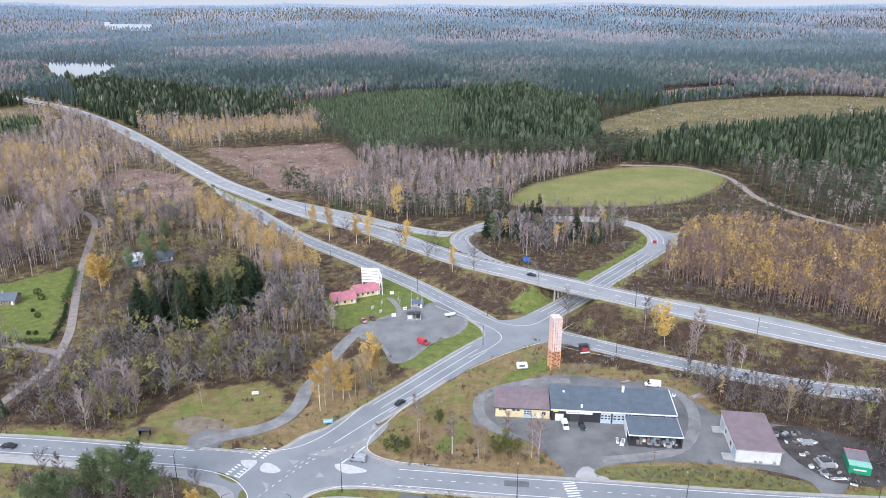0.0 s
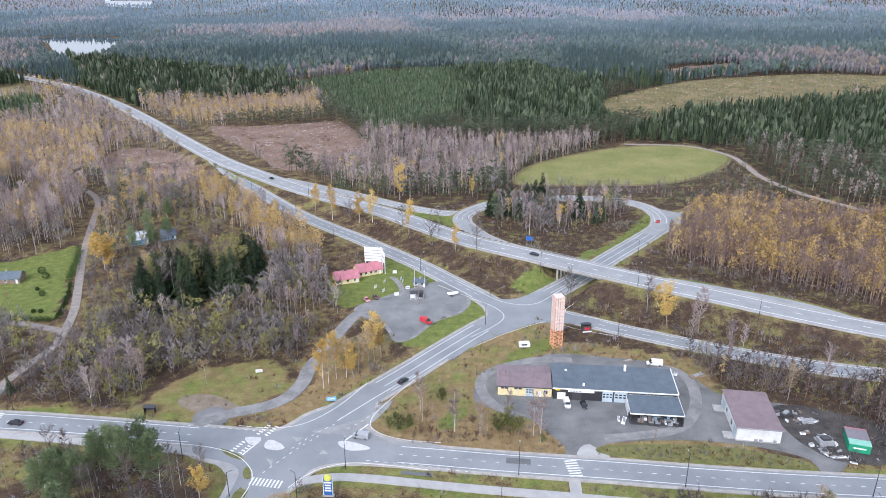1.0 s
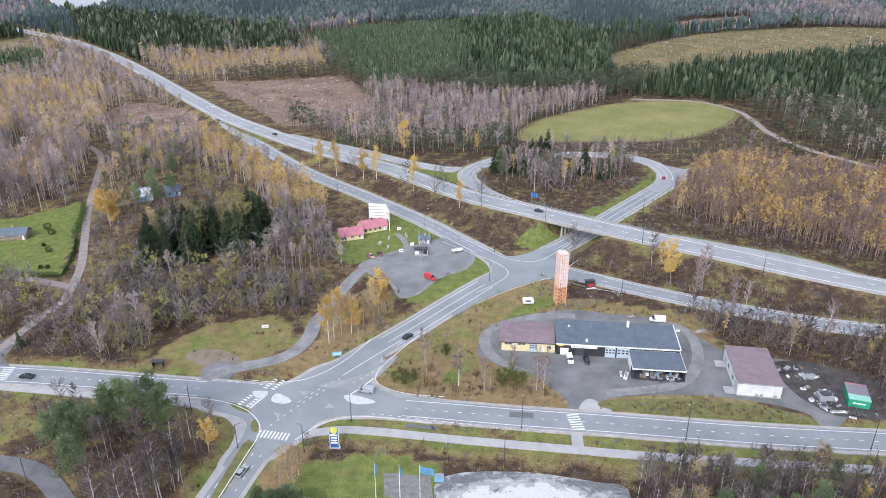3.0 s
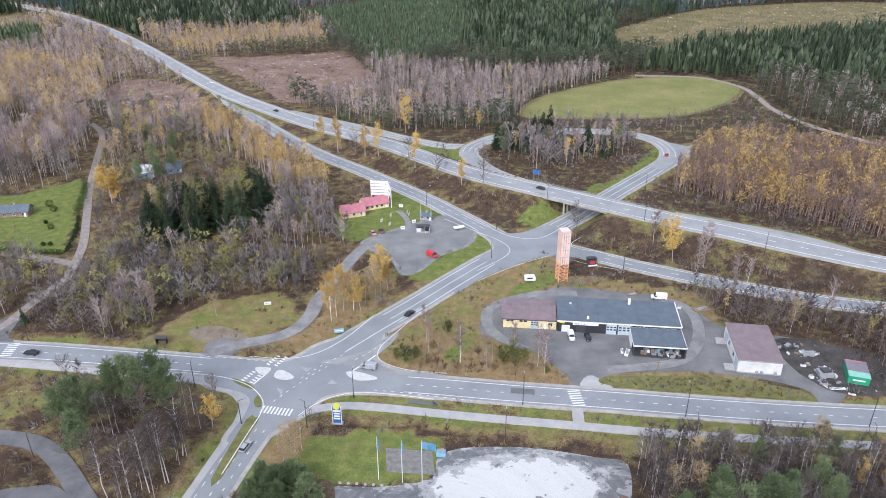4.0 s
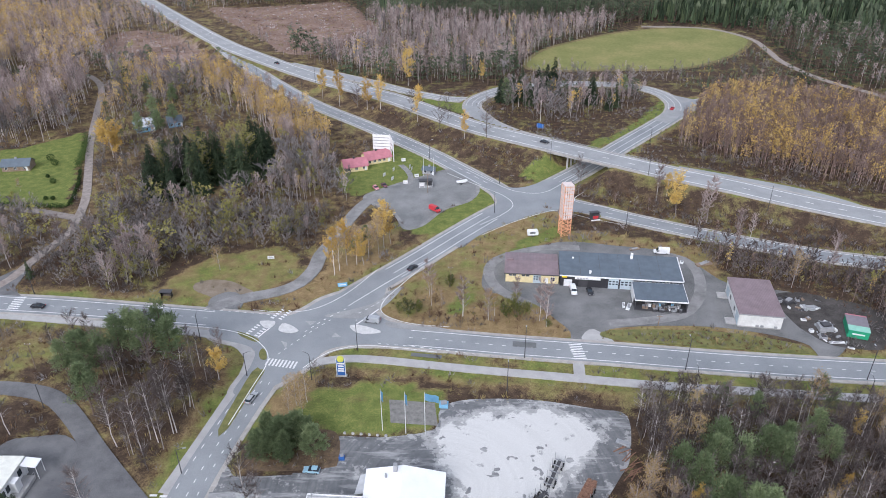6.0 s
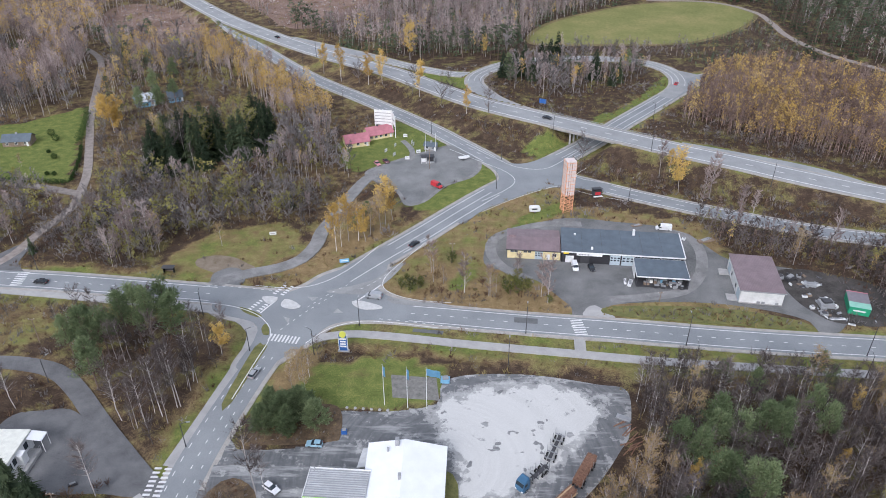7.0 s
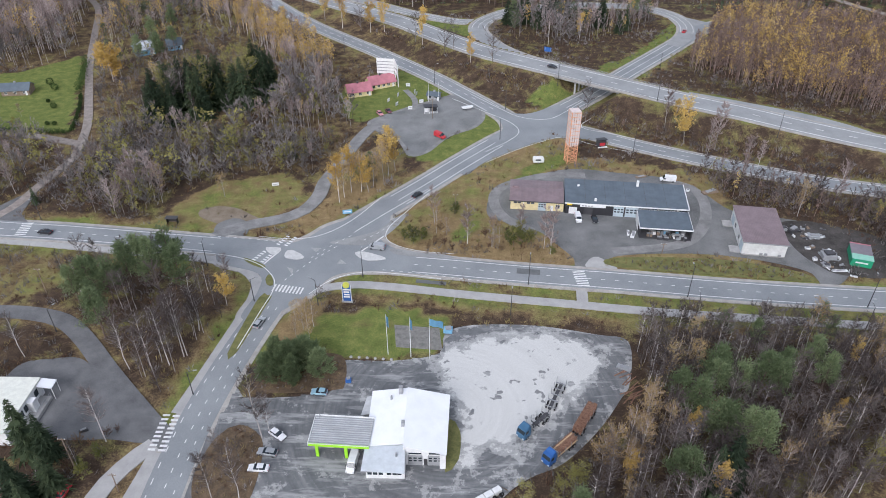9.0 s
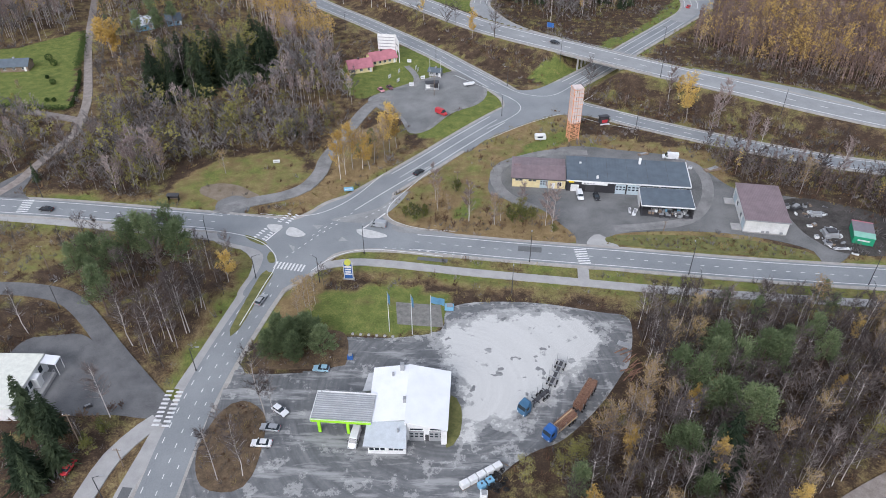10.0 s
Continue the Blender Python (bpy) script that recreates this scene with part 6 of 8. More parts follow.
# ---- bridge ----
def build_bridge():
    line = LINES["highway"][1]
    deck = line[(line[:, 0] > 41) & (line[:, 0] < 84)]
    br = thing("bridge", pose(0, 0, 0), "grey concrete road bridge with steel railings over a road", "bridge")

    def strip(name, half, z, depth, shift, mat, label=""):
        v, f = ribbon(deck, half, z, depth, shift)
        v2, f2 = ribbon(deck, half, z - depth, 0, shift)
        pv, pf = join((v, f), (v2, f2[:, ::-1]))
        ob = new(name, mesh_of(name, pv, pf, [mat]))
        ob.parent = br
        tagged(ob, label)
    strip("deck", 7.0, 0.02, 1.1, 0.0, M_CONCRETE, "thick concrete deck")
    for side in (-6.85, 6.85):
        strip("kerb", 0.22, 0.32, 0.3, side, M_CONCRETE)
        strip("rail", 0.05, 1.15, 0.1, side, P_STEEL, "galvanised rail")
        strip("rail", 0.04, 0.75, 0.08, side, P_STEEL, "galvanised rail")
        d = np.gradient(deck[:, :2], axis=0)
        d /= np.linalg.norm(d, axis=1)[:, None]
        for k in range(0, len(deck), 1):
            p = deck[k]
            x, y = p[0] - d[k, 1] * side, p[1] + d[k, 0] * side
            part("rail_post", rod(bmesh.new(), (x, y, p[2] + 0.3), (x, y, p[2] + 1.15), 0.05, sides=5), P_STEEL, br)
    mid = deck[len(deck) // 2]
    along = math.degrees(math.atan2(deck[-1, 1] - deck[0, 1], deck[-1, 0] - deck[0, 0]))
    for off in (-10.0, 10.0):
        for side in (-4.0, 0.0, 4.0):
            u = radians(along)
            x, y = mid[0] + math.cos(u) * off - math.sin(u) * side, mid[1] + math.sin(u) * off + math.cos(u) * side
            part("pier", rod(bmesh.new(), (x, y, -0.3), (x, y, mid[2] - 0.9), 0.45, sides=12), M_CONCRETE, br, "round concrete pier")
    for off in (-19.5, 19.5):
        u = radians(along)
        x, y = mid[0] + math.cos(u) * off, mid[1] + math.sin(u) * off
        part("abutment", boxes((-0.8, 0.8, -6.8, 6.8, 2.0, 6.1), bevel=0.05), M_CONCRETE, br, at=pose(x, y, 0, 0, 0, along))


build_bridge()


# ---- buildings ----
def panel(bm, corners, thick=0.18):
    """A sloping slab on four corners, given round its top."""
    top = [bm.verts.new(c) for c in corners]
    low = [bm.verts.new((c[0], c[1], c[2] - thick)) for c in corners]
    bm.faces.new(top), bm.faces.new(low[::-1])
    for i in range(4):
        j = (i + 1) % 4
        bm.faces.new((low[i], low[j], top[j], top[i]))
    bmesh.ops.recalc_face_normals(bm, faces=bm.faces)
    return bm


def wall_block(bm, x0, x1, y0, y1, za, zb, zc, zd):
    """A closed block whose top follows the roof: heights at its four corners in turn."""
    low = [bm.verts.new((x, y, -0.2)) for x, y in ((x0, y0), (x1, y0), (x1, y1), (x0, y1))]
    top = [bm.verts.new((x, y, z)) for x, y, z in ((x0, y0, za), (x1, y0, zb), (x1, y1, zc), (x0, y1, zd))]
    bm.faces.new(top), bm.faces.new(low[::-1])
    for i in range(4):
        j = (i + 1) % 4
        bm.faces.new((low[i], low[j], top[j], top[i]))
    return bm


def front_window(parent, x, y, z, w, h, frame_mat=None, glass=None, side=0, cross=1):
    """A window set on a front wall (side 0) or on a left wall (side 1)."""
    m = pose(x, y, z) if not side else pose(x, y, z, 0, 0, -90)
    fr = part("window", boxes((-w / 2 - 0.08, w / 2 + 0.08, -0.05, 0.03, -0.08, 0), (-w / 2 - 0.08, w / 2 + 0.08, -0.05, 0.03, h, h + 0.08), (-w / 2 - 0.08, -w / 2, -0.05, 0.03, 0, h),
                              (w / 2, w / 2 + 0.08, -0.05, 0.03, 0, h)), frame_mat or P_WHITE, parent, at=m)
    part("pane", boxes((-w / 2, w / 2, -0.015, 0.02, 0, h)), glass or P_GLASS, fr)
    for k in range(cross):
        u = -w / 2 + w * (k + 1) / (cross + 1)
        part("mullion", boxes((u - 0.04, u + 0.04, -0.04, 0.02, 0, h)), frame_mat or P_WHITE, fr)
    return fr


def garage_door(parent, x, y, w, h, mat, rows=2, cols=3, face=0):
    d = part("door", boxes((-w / 2, w / 2, -0.06, 0.04, 0, h)), mat, parent, "pale sectional garage door with small windows", at=pose(x, y, 0, 0, 0, face))
    for r in range(rows):
        for c in range(cols):
            u, z = -w / 2 + w * (c + 0.5) / cols, h * (0.42 + 0.26 * r)
            part("pane", boxes((u - w * 0.11, u + w * 0.11, -0.075, 0.0, z, z + h * 0.13)), P_GLASS, d)
    for r in range(4):
        part("seam", boxes((-w / 2, w / 2, -0.068, -0.05, h * (r + 1) / 5 - 0.015, h * (r + 1) / 5 + 0.015)), P_GREY, d)
    return d


def yellow_hall():
    b = thing("repair_shop", pose(17.4, 205.6, 0, 0, 0, -4.8), "low cream rendered repair shop with a mauve sheet roof", "building")
    bm = bmesh.new()
    for y0, y1, za, zb in ((0, 6.7, 3.55, 4.4), (6.7, 13.3, 4.4, 3.5)):
        wall_block(bm, 0, 17.8, y0, y1, za, za, zb, zb)
    part("wall", bm, P_CREAM, b)
    part("roof", panel(bmesh.new(), [(-0.5, -0.5, 3.72), (17.75, -0.5, 3.72), (17.75, 6.7, 4.75), (-0.5, 6.7, 4.75)]), P_MAUVE, b)
    part("roof", panel(bmesh.new(), [(-0.5, 6.7, 4.75), (17.75, 6.7, 4.75), (17.75, 13.8, 3.7), (-0.5, 13.8, 3.7)]), P_MAUVE, b)
    part("eaves_board", boxes((-0.5, 17.75, -0.56, -0.505, 3.4, 3.74)), P_DARK, b)
    part("chimney", boxes((0.3, 2.6, 6.3, 7.2, 4.5, 5.3), bevel=0.05), P_MAUVE, b)
    for x in (1.6, 2.9, 6.0, 7.4):
        front_window(b, x, -0.03, 2.5, 1.0, 0.55, P_GREY)
    garage_door(b, 10.6, 0.0, 2.6, 3.3, P_PALEBLUE)
    front_window(b, 15.8, -0.03, 1.2, 1.3, 1.3)
    part("door", boxes((13.3, 14.3, -0.06, 0.02, 0, 2.1)), P_WHITE, b)
    part("lamp", boxes((4.2, 4.5, -0.4, 0.0, 2.6, 2.9), bevel=0.03), P_WHITE, b)


def workshop():
    b = thing("workshop", pose(35.5, 203.3, 0, 0, 0, -5.6), "long black and white workshop with a slate grey felt roof", "building")
    part("wall", wall_block(bmesh.new(), 0, 39.6, 0, 13.6, 4.2, 4.2, 5.0, 5.0), P_BLACK, b, "black clad wall")
    part("wall", boxes((15.3, 23.4, -0.06, 0.0, 0, 3.9)), P_BLACK, b)
    part("roof", panel(bmesh.new(), [(-0.3, -0.5, 4.5), (40.0, -0.5, 4.5), (40.0, 14.2, 5.3), (-0.3, 14.2, 5.3)]), P_SLATE, b)
    part("fascia", boxes((-0.35, 40.05, -0.6, -0.52, 4.08, 4.55)), P_WHITE, b, "white roof edge board")
    part("verge_board", panel(bmesh.new(), [(39.9, -0.55, 4.62), (40.2, -0.55, 4.62), (40.2, 14.25, 5.42), (39.9, 14.25, 5.42)], 0.3), P_WHITE, b)
    part("fascia_sign", boxes((4.8, 13.2, -0.75, -0.62, 3.3, 4.25)), P_WHITE, b, "long white sign board with grey marks")
    for k in range(4):
        part("sign_mark", boxes((5.4 + k * 0.95, 6.1 + k * 0.95, -0.77, -0.75, 3.55, 3.95)), P_GREY, b)
    part("yellow_sign", boxes((0.5, 2.2, -0.75, -0.62, 3.7, 4.2)), paint("yellow_sign_paint", (0.8, 0.62, 0.03)), b)
    part("door", boxes((1.3, 4.0, -0.1, 0.0, 0, 2.6)), P_WHITE, b, "white roller door")
    part("door", boxes((6.2, 9.2, -0.1, 0.0, 0, 3.0)), P_DARK, b)
    garage_door(b, 17.6, -0.1, 3.3, 3.7, P_PALEBLUE)
    garage_door(b, 21.8, -0.1, 4.0, 3.7, P_PALEBLUE)
    for k in range(7):
        front_window(b, 24.8 + k * 2.15, -0.03, 3.25, 1.75, 0.7)
    part("chimney", boxes((24.0, 24.8, 11.3, 12.1, 4.8, 7.3), bevel=0.06), P_WHITE, b, "white square chimney")
    for x, y in ((4.1, 9.6), (9.5, 1.2)):
        part("roof_vent", boxes((x, x + 0.7, y, y + 0.7, 4.5, 5.5), bevel=0.08), P_WHITE, b)
    for k in range(1, 6):
        part("roof_seam", panel(bmesh.new(), [(k * 6.6, -0.5, 4.53), (k * 6.6 + 0.08, -0.5, 4.53), (k * 6.6 + 0.08, 14.2, 5.33), (k * 6.6, 14.2, 5.33)], 0.03), P_DARK, b)
    s = thing("open_shed", pose(58.8, 200.4, 0, 0, 0, -5.6), "open lean-to shed with a dark felt roof and white edges", "shed")
    part("roof", panel(bmesh.new(), [(-0.2, -11.0, 3.65), (16.2, -11.0, 3.65), (16.2, -0.7, 3.95), (-0.2, -0.7, 3.95)]), P_SLATE, s)
    part("fascia", boxes((-0.3, 16.3, -11.12, -11.02, 3.3, 3.75)), P_WHITE, s)
    for x in (-0.3, 16.2):
        part("fascia", panel(bmesh.new(), [(x, -11.1, 3.78), (x + 0.12, -11.1, 3.78), (x + 0.12, -0.6, 4.08), (x, -0.6, 4.08)], 0.45), P_WHITE, s)
    for k in range(6):
        part("post", boxes((k * 3.15, k * 3.15 + 0.2, -10.8, -10.6, 0, 3.5)), P_DARK, s)
    part("back_wall", boxes((0, 16, -0.9, -0.75, 0, 3.6)), P_DARK, s)
    # dark sheet stands in for the shade under the shed roof
    part("floor", boxes((-0.2, 16.2, -11.6, -0.9, 0.02, 0.06)), P_DARK, s, "floor sheet darkened for the shade under the roof")
    part("side_wall", boxes((-0.2, -0.08, -7.0, -0.9, 0, 3.6)), P_WHITE, s)
    part("side_wall", boxes((16.1, 16.22, -10.8, -0.9, 0, 3.6)), P_DARK, s)
    rng = np.random.default_rng(4)
    for k in range(24):
        x, y = rng.uniform(0.8, 15, 2)[0], rng.uniform(-12.0, -8.5)
        w, h = rng.uniform(0.6, 1.9), rng.uniform(0.5, 1.6)
        m = [P_RED, P_GREY, P_WOOD, P_DARK, P_SKYBLUE, P_WHITE][int(rng.integers(0, 6))]
        o = thing("crate", Matrix(s.matrix_basis) @ pose(x, y, 0.06, 0, 0, rng.uniform(-20, 20)), "mixed workshop crate and scrap under a shed roof", "crate", "scrap under the shed")
        part("body", boxes((-w / 2, w / 2, -0.4, 0.4, 0, h), bevel=0.05), m, o)
        part("lid", boxes((-w / 2 - 0.05, w / 2 + 0.05, -0.45, 0.45, h, h + 0.08)), P_GREY, o)


def warehouse():
    b = thing("warehouse", pose(87.3, 180.6, 0, 0, 0, -8.1), "white sheet-clad warehouse with a mauve flat roof", "building")
    part("wall", wall_block(bmesh.new(), 0, 12.7, 0, 20.3, 4.6, 4.6, 4.9, 4.9), ribbed("white_wall_sheet", (0.74, 0.75, 0.74), 0.4, "X", 0.6, 0.25), b)
    part("roof", panel(bmesh.new(), [(-0.35, -0.4, 4.9), (13.1, -0.4, 4.9), (13.1, 20.7, 5.2), (-0.35, 20.7, 5.2)]), P_MAUVE, b)
    part("fascia", boxes((-0.4, 13.15, -0.47, -0.41, 4.6, 4.95)), P_GREY, b)
    for y in (6.5, 13.0):
        front_window(b, -0.03, y, 1.6, 1.2, 1.3, P_GREY, side=1)
    for y, h in ((2.4, 3.4), (17.0, 3.2)):
        part("door", boxes((-0.08, 0.0, y - 1.6, y + 1.6, 0, h)), P_PALEBLUE, b, "pale blue sliding door")
        part("ramp", boxes((-3.2, -0.1, y - 1.7, y + 1.7, -0.1, 0.35)), M_CONCRETE, b, "concrete loading ramp")
    for x in (5.2, 6.6, 10.6):
        part("heat_pump", boxes((x, x + 0.9, -0.42, -0.02, 0.5, 1.2), bevel=0.04), P_GREY, b, "outdoor heat pump unit")
    part("plinth", boxes((-0.03, 12.73, -0.04, 0.0, 0, 0.4)), M_CONCRETE, b)


def station():
    b = thing("service_station", pose(0, 0, 0), "white service station with low white sheet roofs", "building")
    part("wall", wall_block(bmesh.new(), -19.4, -11.1, 96.2, 117.0, 3.5, 3.9, 5.2, 4.1), P_WHITE, b)
    part("wall", wall_block(bmesh.new(), -11.1, -2.6, 99.9, 116.0, 6.2, 4.5, 4.5, 6.2), P_WHITE, b)
    part("roof", panel(bmesh.new(), [(-20.0, 101.4, 4.35), (-11.2, 101.0, 5.7), (-11.2, 117.5, 5.7), (-20.0, 117.5, 4.35)]), P_ROOFWHITE, b)
    part("roof", panel(bmesh.new(), [(-20.3, 95.3, 3.7), (-10.9, 94.6, 4.0), (-11.2, 101.05, 5.2), (-20.0, 101.4, 4.3)]), P_ROOFGREY, b, "pale grey front roof slope")
    part("roof", panel(bmesh.new(), [(-11.5, 99.4, 6.75), (-2.1, 98.9, 4.85), (-1.6, 116.2, 4.85), (-11.5, 116.6, 6.75)]), P_ROOFWHITE, b)
    part("ridge_wall", boxes((-11.5, -11.2, 99.8, 116.4, 5.2, 6.6)), P_WHITE, b)
    for k, x in enumerate((-18.6, -17.4, -16.2, -14.4, -13.2, -12.2)):
        front_window(b, x, 96.17, 1.3, 0.95, 0.95, P_WHITE, cross=0)
    for x in (-9.0, -4.6):
        garage_door(b, x, 99.85, 3.2, 3.3, P_GREY, 2, 3)
        part("lintel_window", boxes((x - 1.4, x + 1.4, 99.8, 99.9, 3.7, 4.1)), P_GLASS, b)
    part("pillar", boxes((-3.6, -2.3, 98.9, 99.9, 0, 4.5)), P_WHITE, b)
    part("door", boxes((-7.1, -6.3, 99.78, 99.9, 0, 2.1)), P_DARK, b)
    part("chimney", boxes((-13.6, -12.7, 115.6, 116.7, 5.2, 7.3), bevel=0.05), P_GREY, b)
    part("chimney", boxes((-12.3, -11.6, 105.8, 106.7, 5.4, 6.9), bevel=0.05), P_GREY, b)
    for x, y, z in ((-15.2, 114.4, 4.9), (-12.9, 98.6, 4.2)):
        part("roof_vent", rod(bmesh.new(), (x, y, z), (x, y, z + 1.3), 0.3, 0.22, 10), P_STEEL, b)
    part("annex_roof", panel(bmesh.new(), [(-22.2, 111.5, 2.7), (-19.5, 111.5, 3.2), (-19.2, 117.2, 3.2), (-21.4, 117.2, 2.7)], 0.12), P_CORRUGATED, b)
    part("annex_wall", wall_block(bmesh.new(), -21.6, -19.4, 111.8, 116.9, 2.5, 3.0, 3.0, 2.5), P_GREY, b)
    part("gutter", boxes((-20.35, -10.9, 95.1, 95.25, 3.5, 3.7)), P_GREY, b)
    c = thing("fuel_canopy", pose(-32.5, 101.3, 0, 0, 0, -3.0), "fuel canopy with grey corrugated roof and lime green edge", "canopy")
    part("roof", boxes((0.1, 13.4, 0.1, 8.0, 4.75, 4.95)), P_CORRUGATED, c)
    for k in range(13):
        part("rib", boxes((0.1, 13.4, 0.3 + k * 0.6, 0.48 + k * 0.6, 4.95, 5.03)), P_STEEL, c)
    part("edge", boxes((0, 13.5, -0.05, 0.08, 4.15, 5.1)), P_LIME, c, "lime green front fascia")
    part("edge", boxes((0, 13.5, -0.1, -0.06, 4.95, 5.12)), P_WHITE, c)
    for r in ((0, 13.5, 8.0, 8.2, 4.2, 5.15), (-0.12, 0.06, -0.05, 8.2, 4.2, 5.15)):
        part("edge", boxes(r), P_WHITE, c, "white fascia")
    for x, y in ((1.6, 0.7), (8.1, 0.7), (1.6, 6.6), (8.1, 6.6)):
        part("post", boxes((x - 0.35, x + 0.35, y - 0.25, y + 0.25, 0, 4.2), bevel=0.04), P_LIME, c, "lime green post")
    part("dish_mast", rod(rod(bmesh.new(), (1.1, 7.2, 4.9), (1.1, 7.2, 6.4), 0.06), (1.1, 7.2, 6.3), (2.2, 6.6, 5.2), 0.05), P_STEEL, c)
    for x, y in ((3.6, 3.6), (8.3, 3.6)):
        g = thing("fuel_pump", Matrix(c.matrix_basis) @ pose(x, y, 0), "white fuel pump under a station canopy", "fuel pump", "fuel pumps")
        part("plinth", boxes((-1.0, 1.0, -0.6, 0.6, 0.02, 0.18), bevel=0.03), M_CONCRETE, g)
        part("body", boxes((-0.45, 0.45, -0.25, 0.25, 0.18, 1.8), bevel=0.04), P_WHITE, g)
        part("display", boxes((-0.3, 0.3, -0.28, -0.24, 1.2, 1.6)), P_GLASS, g)
        part("hose", rod(bmesh.new(), (0.48, 0, 0.6), (0.48, 0, 1.5), 0.03), P_RUBBER, g)


def side_building():
    b = thing("flat_roofed_shop", pose(-99.8, 118.8, 0, 0, 0, 0), "white flat-roofed shop with a loading platform", "building")
    part("wall", boxes((-26, -1.2, -15.5, 0.6, -0.2, 4.5)), P_WHITE, b)
    part("roof", boxes((-26.5, -1.0, -16, 1.1, 4.5, 4.85), bevel=0.05), paint("cream_roof_felt", (0.68, 0.69, 0.62), 0.8), b)
    part("awning", panel(bmesh.new(), [(-1.0, -1.6, 4.4), (2.6, -1.6, 3.9), (2.6, 1.3, 3.9), (-1.0, 1.3, 4.4)]), P_ROOFWHITE, b)
    part("platform", boxes((-1.2, 1.6, -11.5, -1.2, 0, 0.9)), M_CONCRETE, b, "raised concrete platform")
    for y in (-11.4, -8.8, -6.2, -3.6, -1.3):
        part("rail_post", boxes((1.45, 1.55, y, y + 0.1, 0.9, 2.0)), P_STEEL, b)
    part("rail", boxes((1.44, 1.56, -11.5, -1.2, 1.95, 2.05)), P_STEEL, b)
    part("dormer", boxes((-1.2, 0.4, -6.4, -4.4, 0.9, 3.9), bevel=0.04), P_WHITE, b)
    for y in (-9.6, -7.6, -2.8):
        part("pane", boxes((-1.22, -1.15, y, y + 1.4, 1.8, 3.6)), P_GLASS, b)
    for y in (-1.5, 1.1):
        part("awning_post", boxes((2.4, 2.52, y, y + 0.12, 0, 3.8)), P_WHITE, b)
    part("roof_vent", boxes((-13, -12, -6, -5, 4.85, 5.4), bevel=0.05), P_STEEL, b)


def gable_house(name, at, w, d, eave, ridge, wall, roof, label, windows=3):
    """A house with its ridge along x."""
    b = thing(name, at, label, "house")
    bm = bmesh.new()
    wall_block(bm, 0, w, 0, d / 2, eave, eave, ridge - 0.15, ridge - 0.15)
    wall_block(bm, 0, w, d / 2, d, ridge - 0.15, ridge - 0.15, eave, eave)
    part("wall", bm, wall, b)
    s = (ridge - eave) / (d / 2)
    part("roof", panel(bmesh.new(), [(-0.5, -0.5, eave + 0.12 - 0.5 * s), (w + 0.5, -0.5, eave + 0.12 - 0.5 * s), (w + 0.5, d / 2, ridge + 0.12), (-0.5, d / 2, ridge + 0.12)], 0.14), roof, b)
    part("roof", panel(bmesh.new(), [(-0.5, d / 2, ridge + 0.12), (w + 0.5, d / 2, ridge + 0.12), (w + 0.5, d + 0.5, eave + 0.12 - 0.5 * s), (-0.5, d + 0.5, eave + 0.12 - 0.5 * s)], 0.14), roof, b)
    part("chimney", boxes((w * 0.45, w * 0.45 + 0.8, d / 2 - 0.4, d / 2 + 0.4, ridge - 0.4, ridge + 0.7), bevel=0.04), P_DARK if roof is P_PINK else P_GREY, b)
    for k in range(windows):
        front_window(b, w * (k + 0.5) / windows, -0.03, 0.9, 1.1, 1.1)
    part("door", boxes((w * 0.86, w * 0.86 + 0.9, -0.06, 0.02, 0, 2.05)), P_WHITE, b)
    return b


def big_sign():
    """A tall white sign of boards on posts, behind the red-roofed house."""
    s = thing("billboard", pose(-38.5, 314.5, 0, 0, 0, -8), "tall white board sign on posts with faded lines", "billboard")
    for x in (0.2, 4.0, 7.8):
        part("post", boxes((x, x + 0.3, 0.1, 0.4, 0, 12.0)), P_WHITE, s)
    for k in range(5):
        part("board", boxes((0, 8.2, -0.05, 0.08, 4.6 + k * 1.45, 5.95 + k * 1.45)), P_WHITE, s)
    for k in range(4):
        part("line", boxes((0.3, 7.9, -0.08, -0.05, 5.8 + k * 1.45, 6.12 + k * 1.45)), P_GREY, s, "grey line")
    w = thing("billboard", pose(-30.3, 313.2, 0, 0, 0, -68), "tall narrow white sign board on posts", "billboard")
    for x in (0.1, 4.0):
        part("post", boxes((x, x + 0.3, 0.1, 0.4, 0, 10.5)), P_WHITE, w)
    part("board", panel(bmesh.new(), [(0, -0.05, 12.0), (4.4, -0.05, 10.6), (4.4, 0.08, 10.6), (0, 0.08, 12.0)], 5.6), P_WHITE, w)
    part("line", boxes((0.6, 3.8, -0.1, -0.06, 7.6, 8.3)), P_GREY, w)


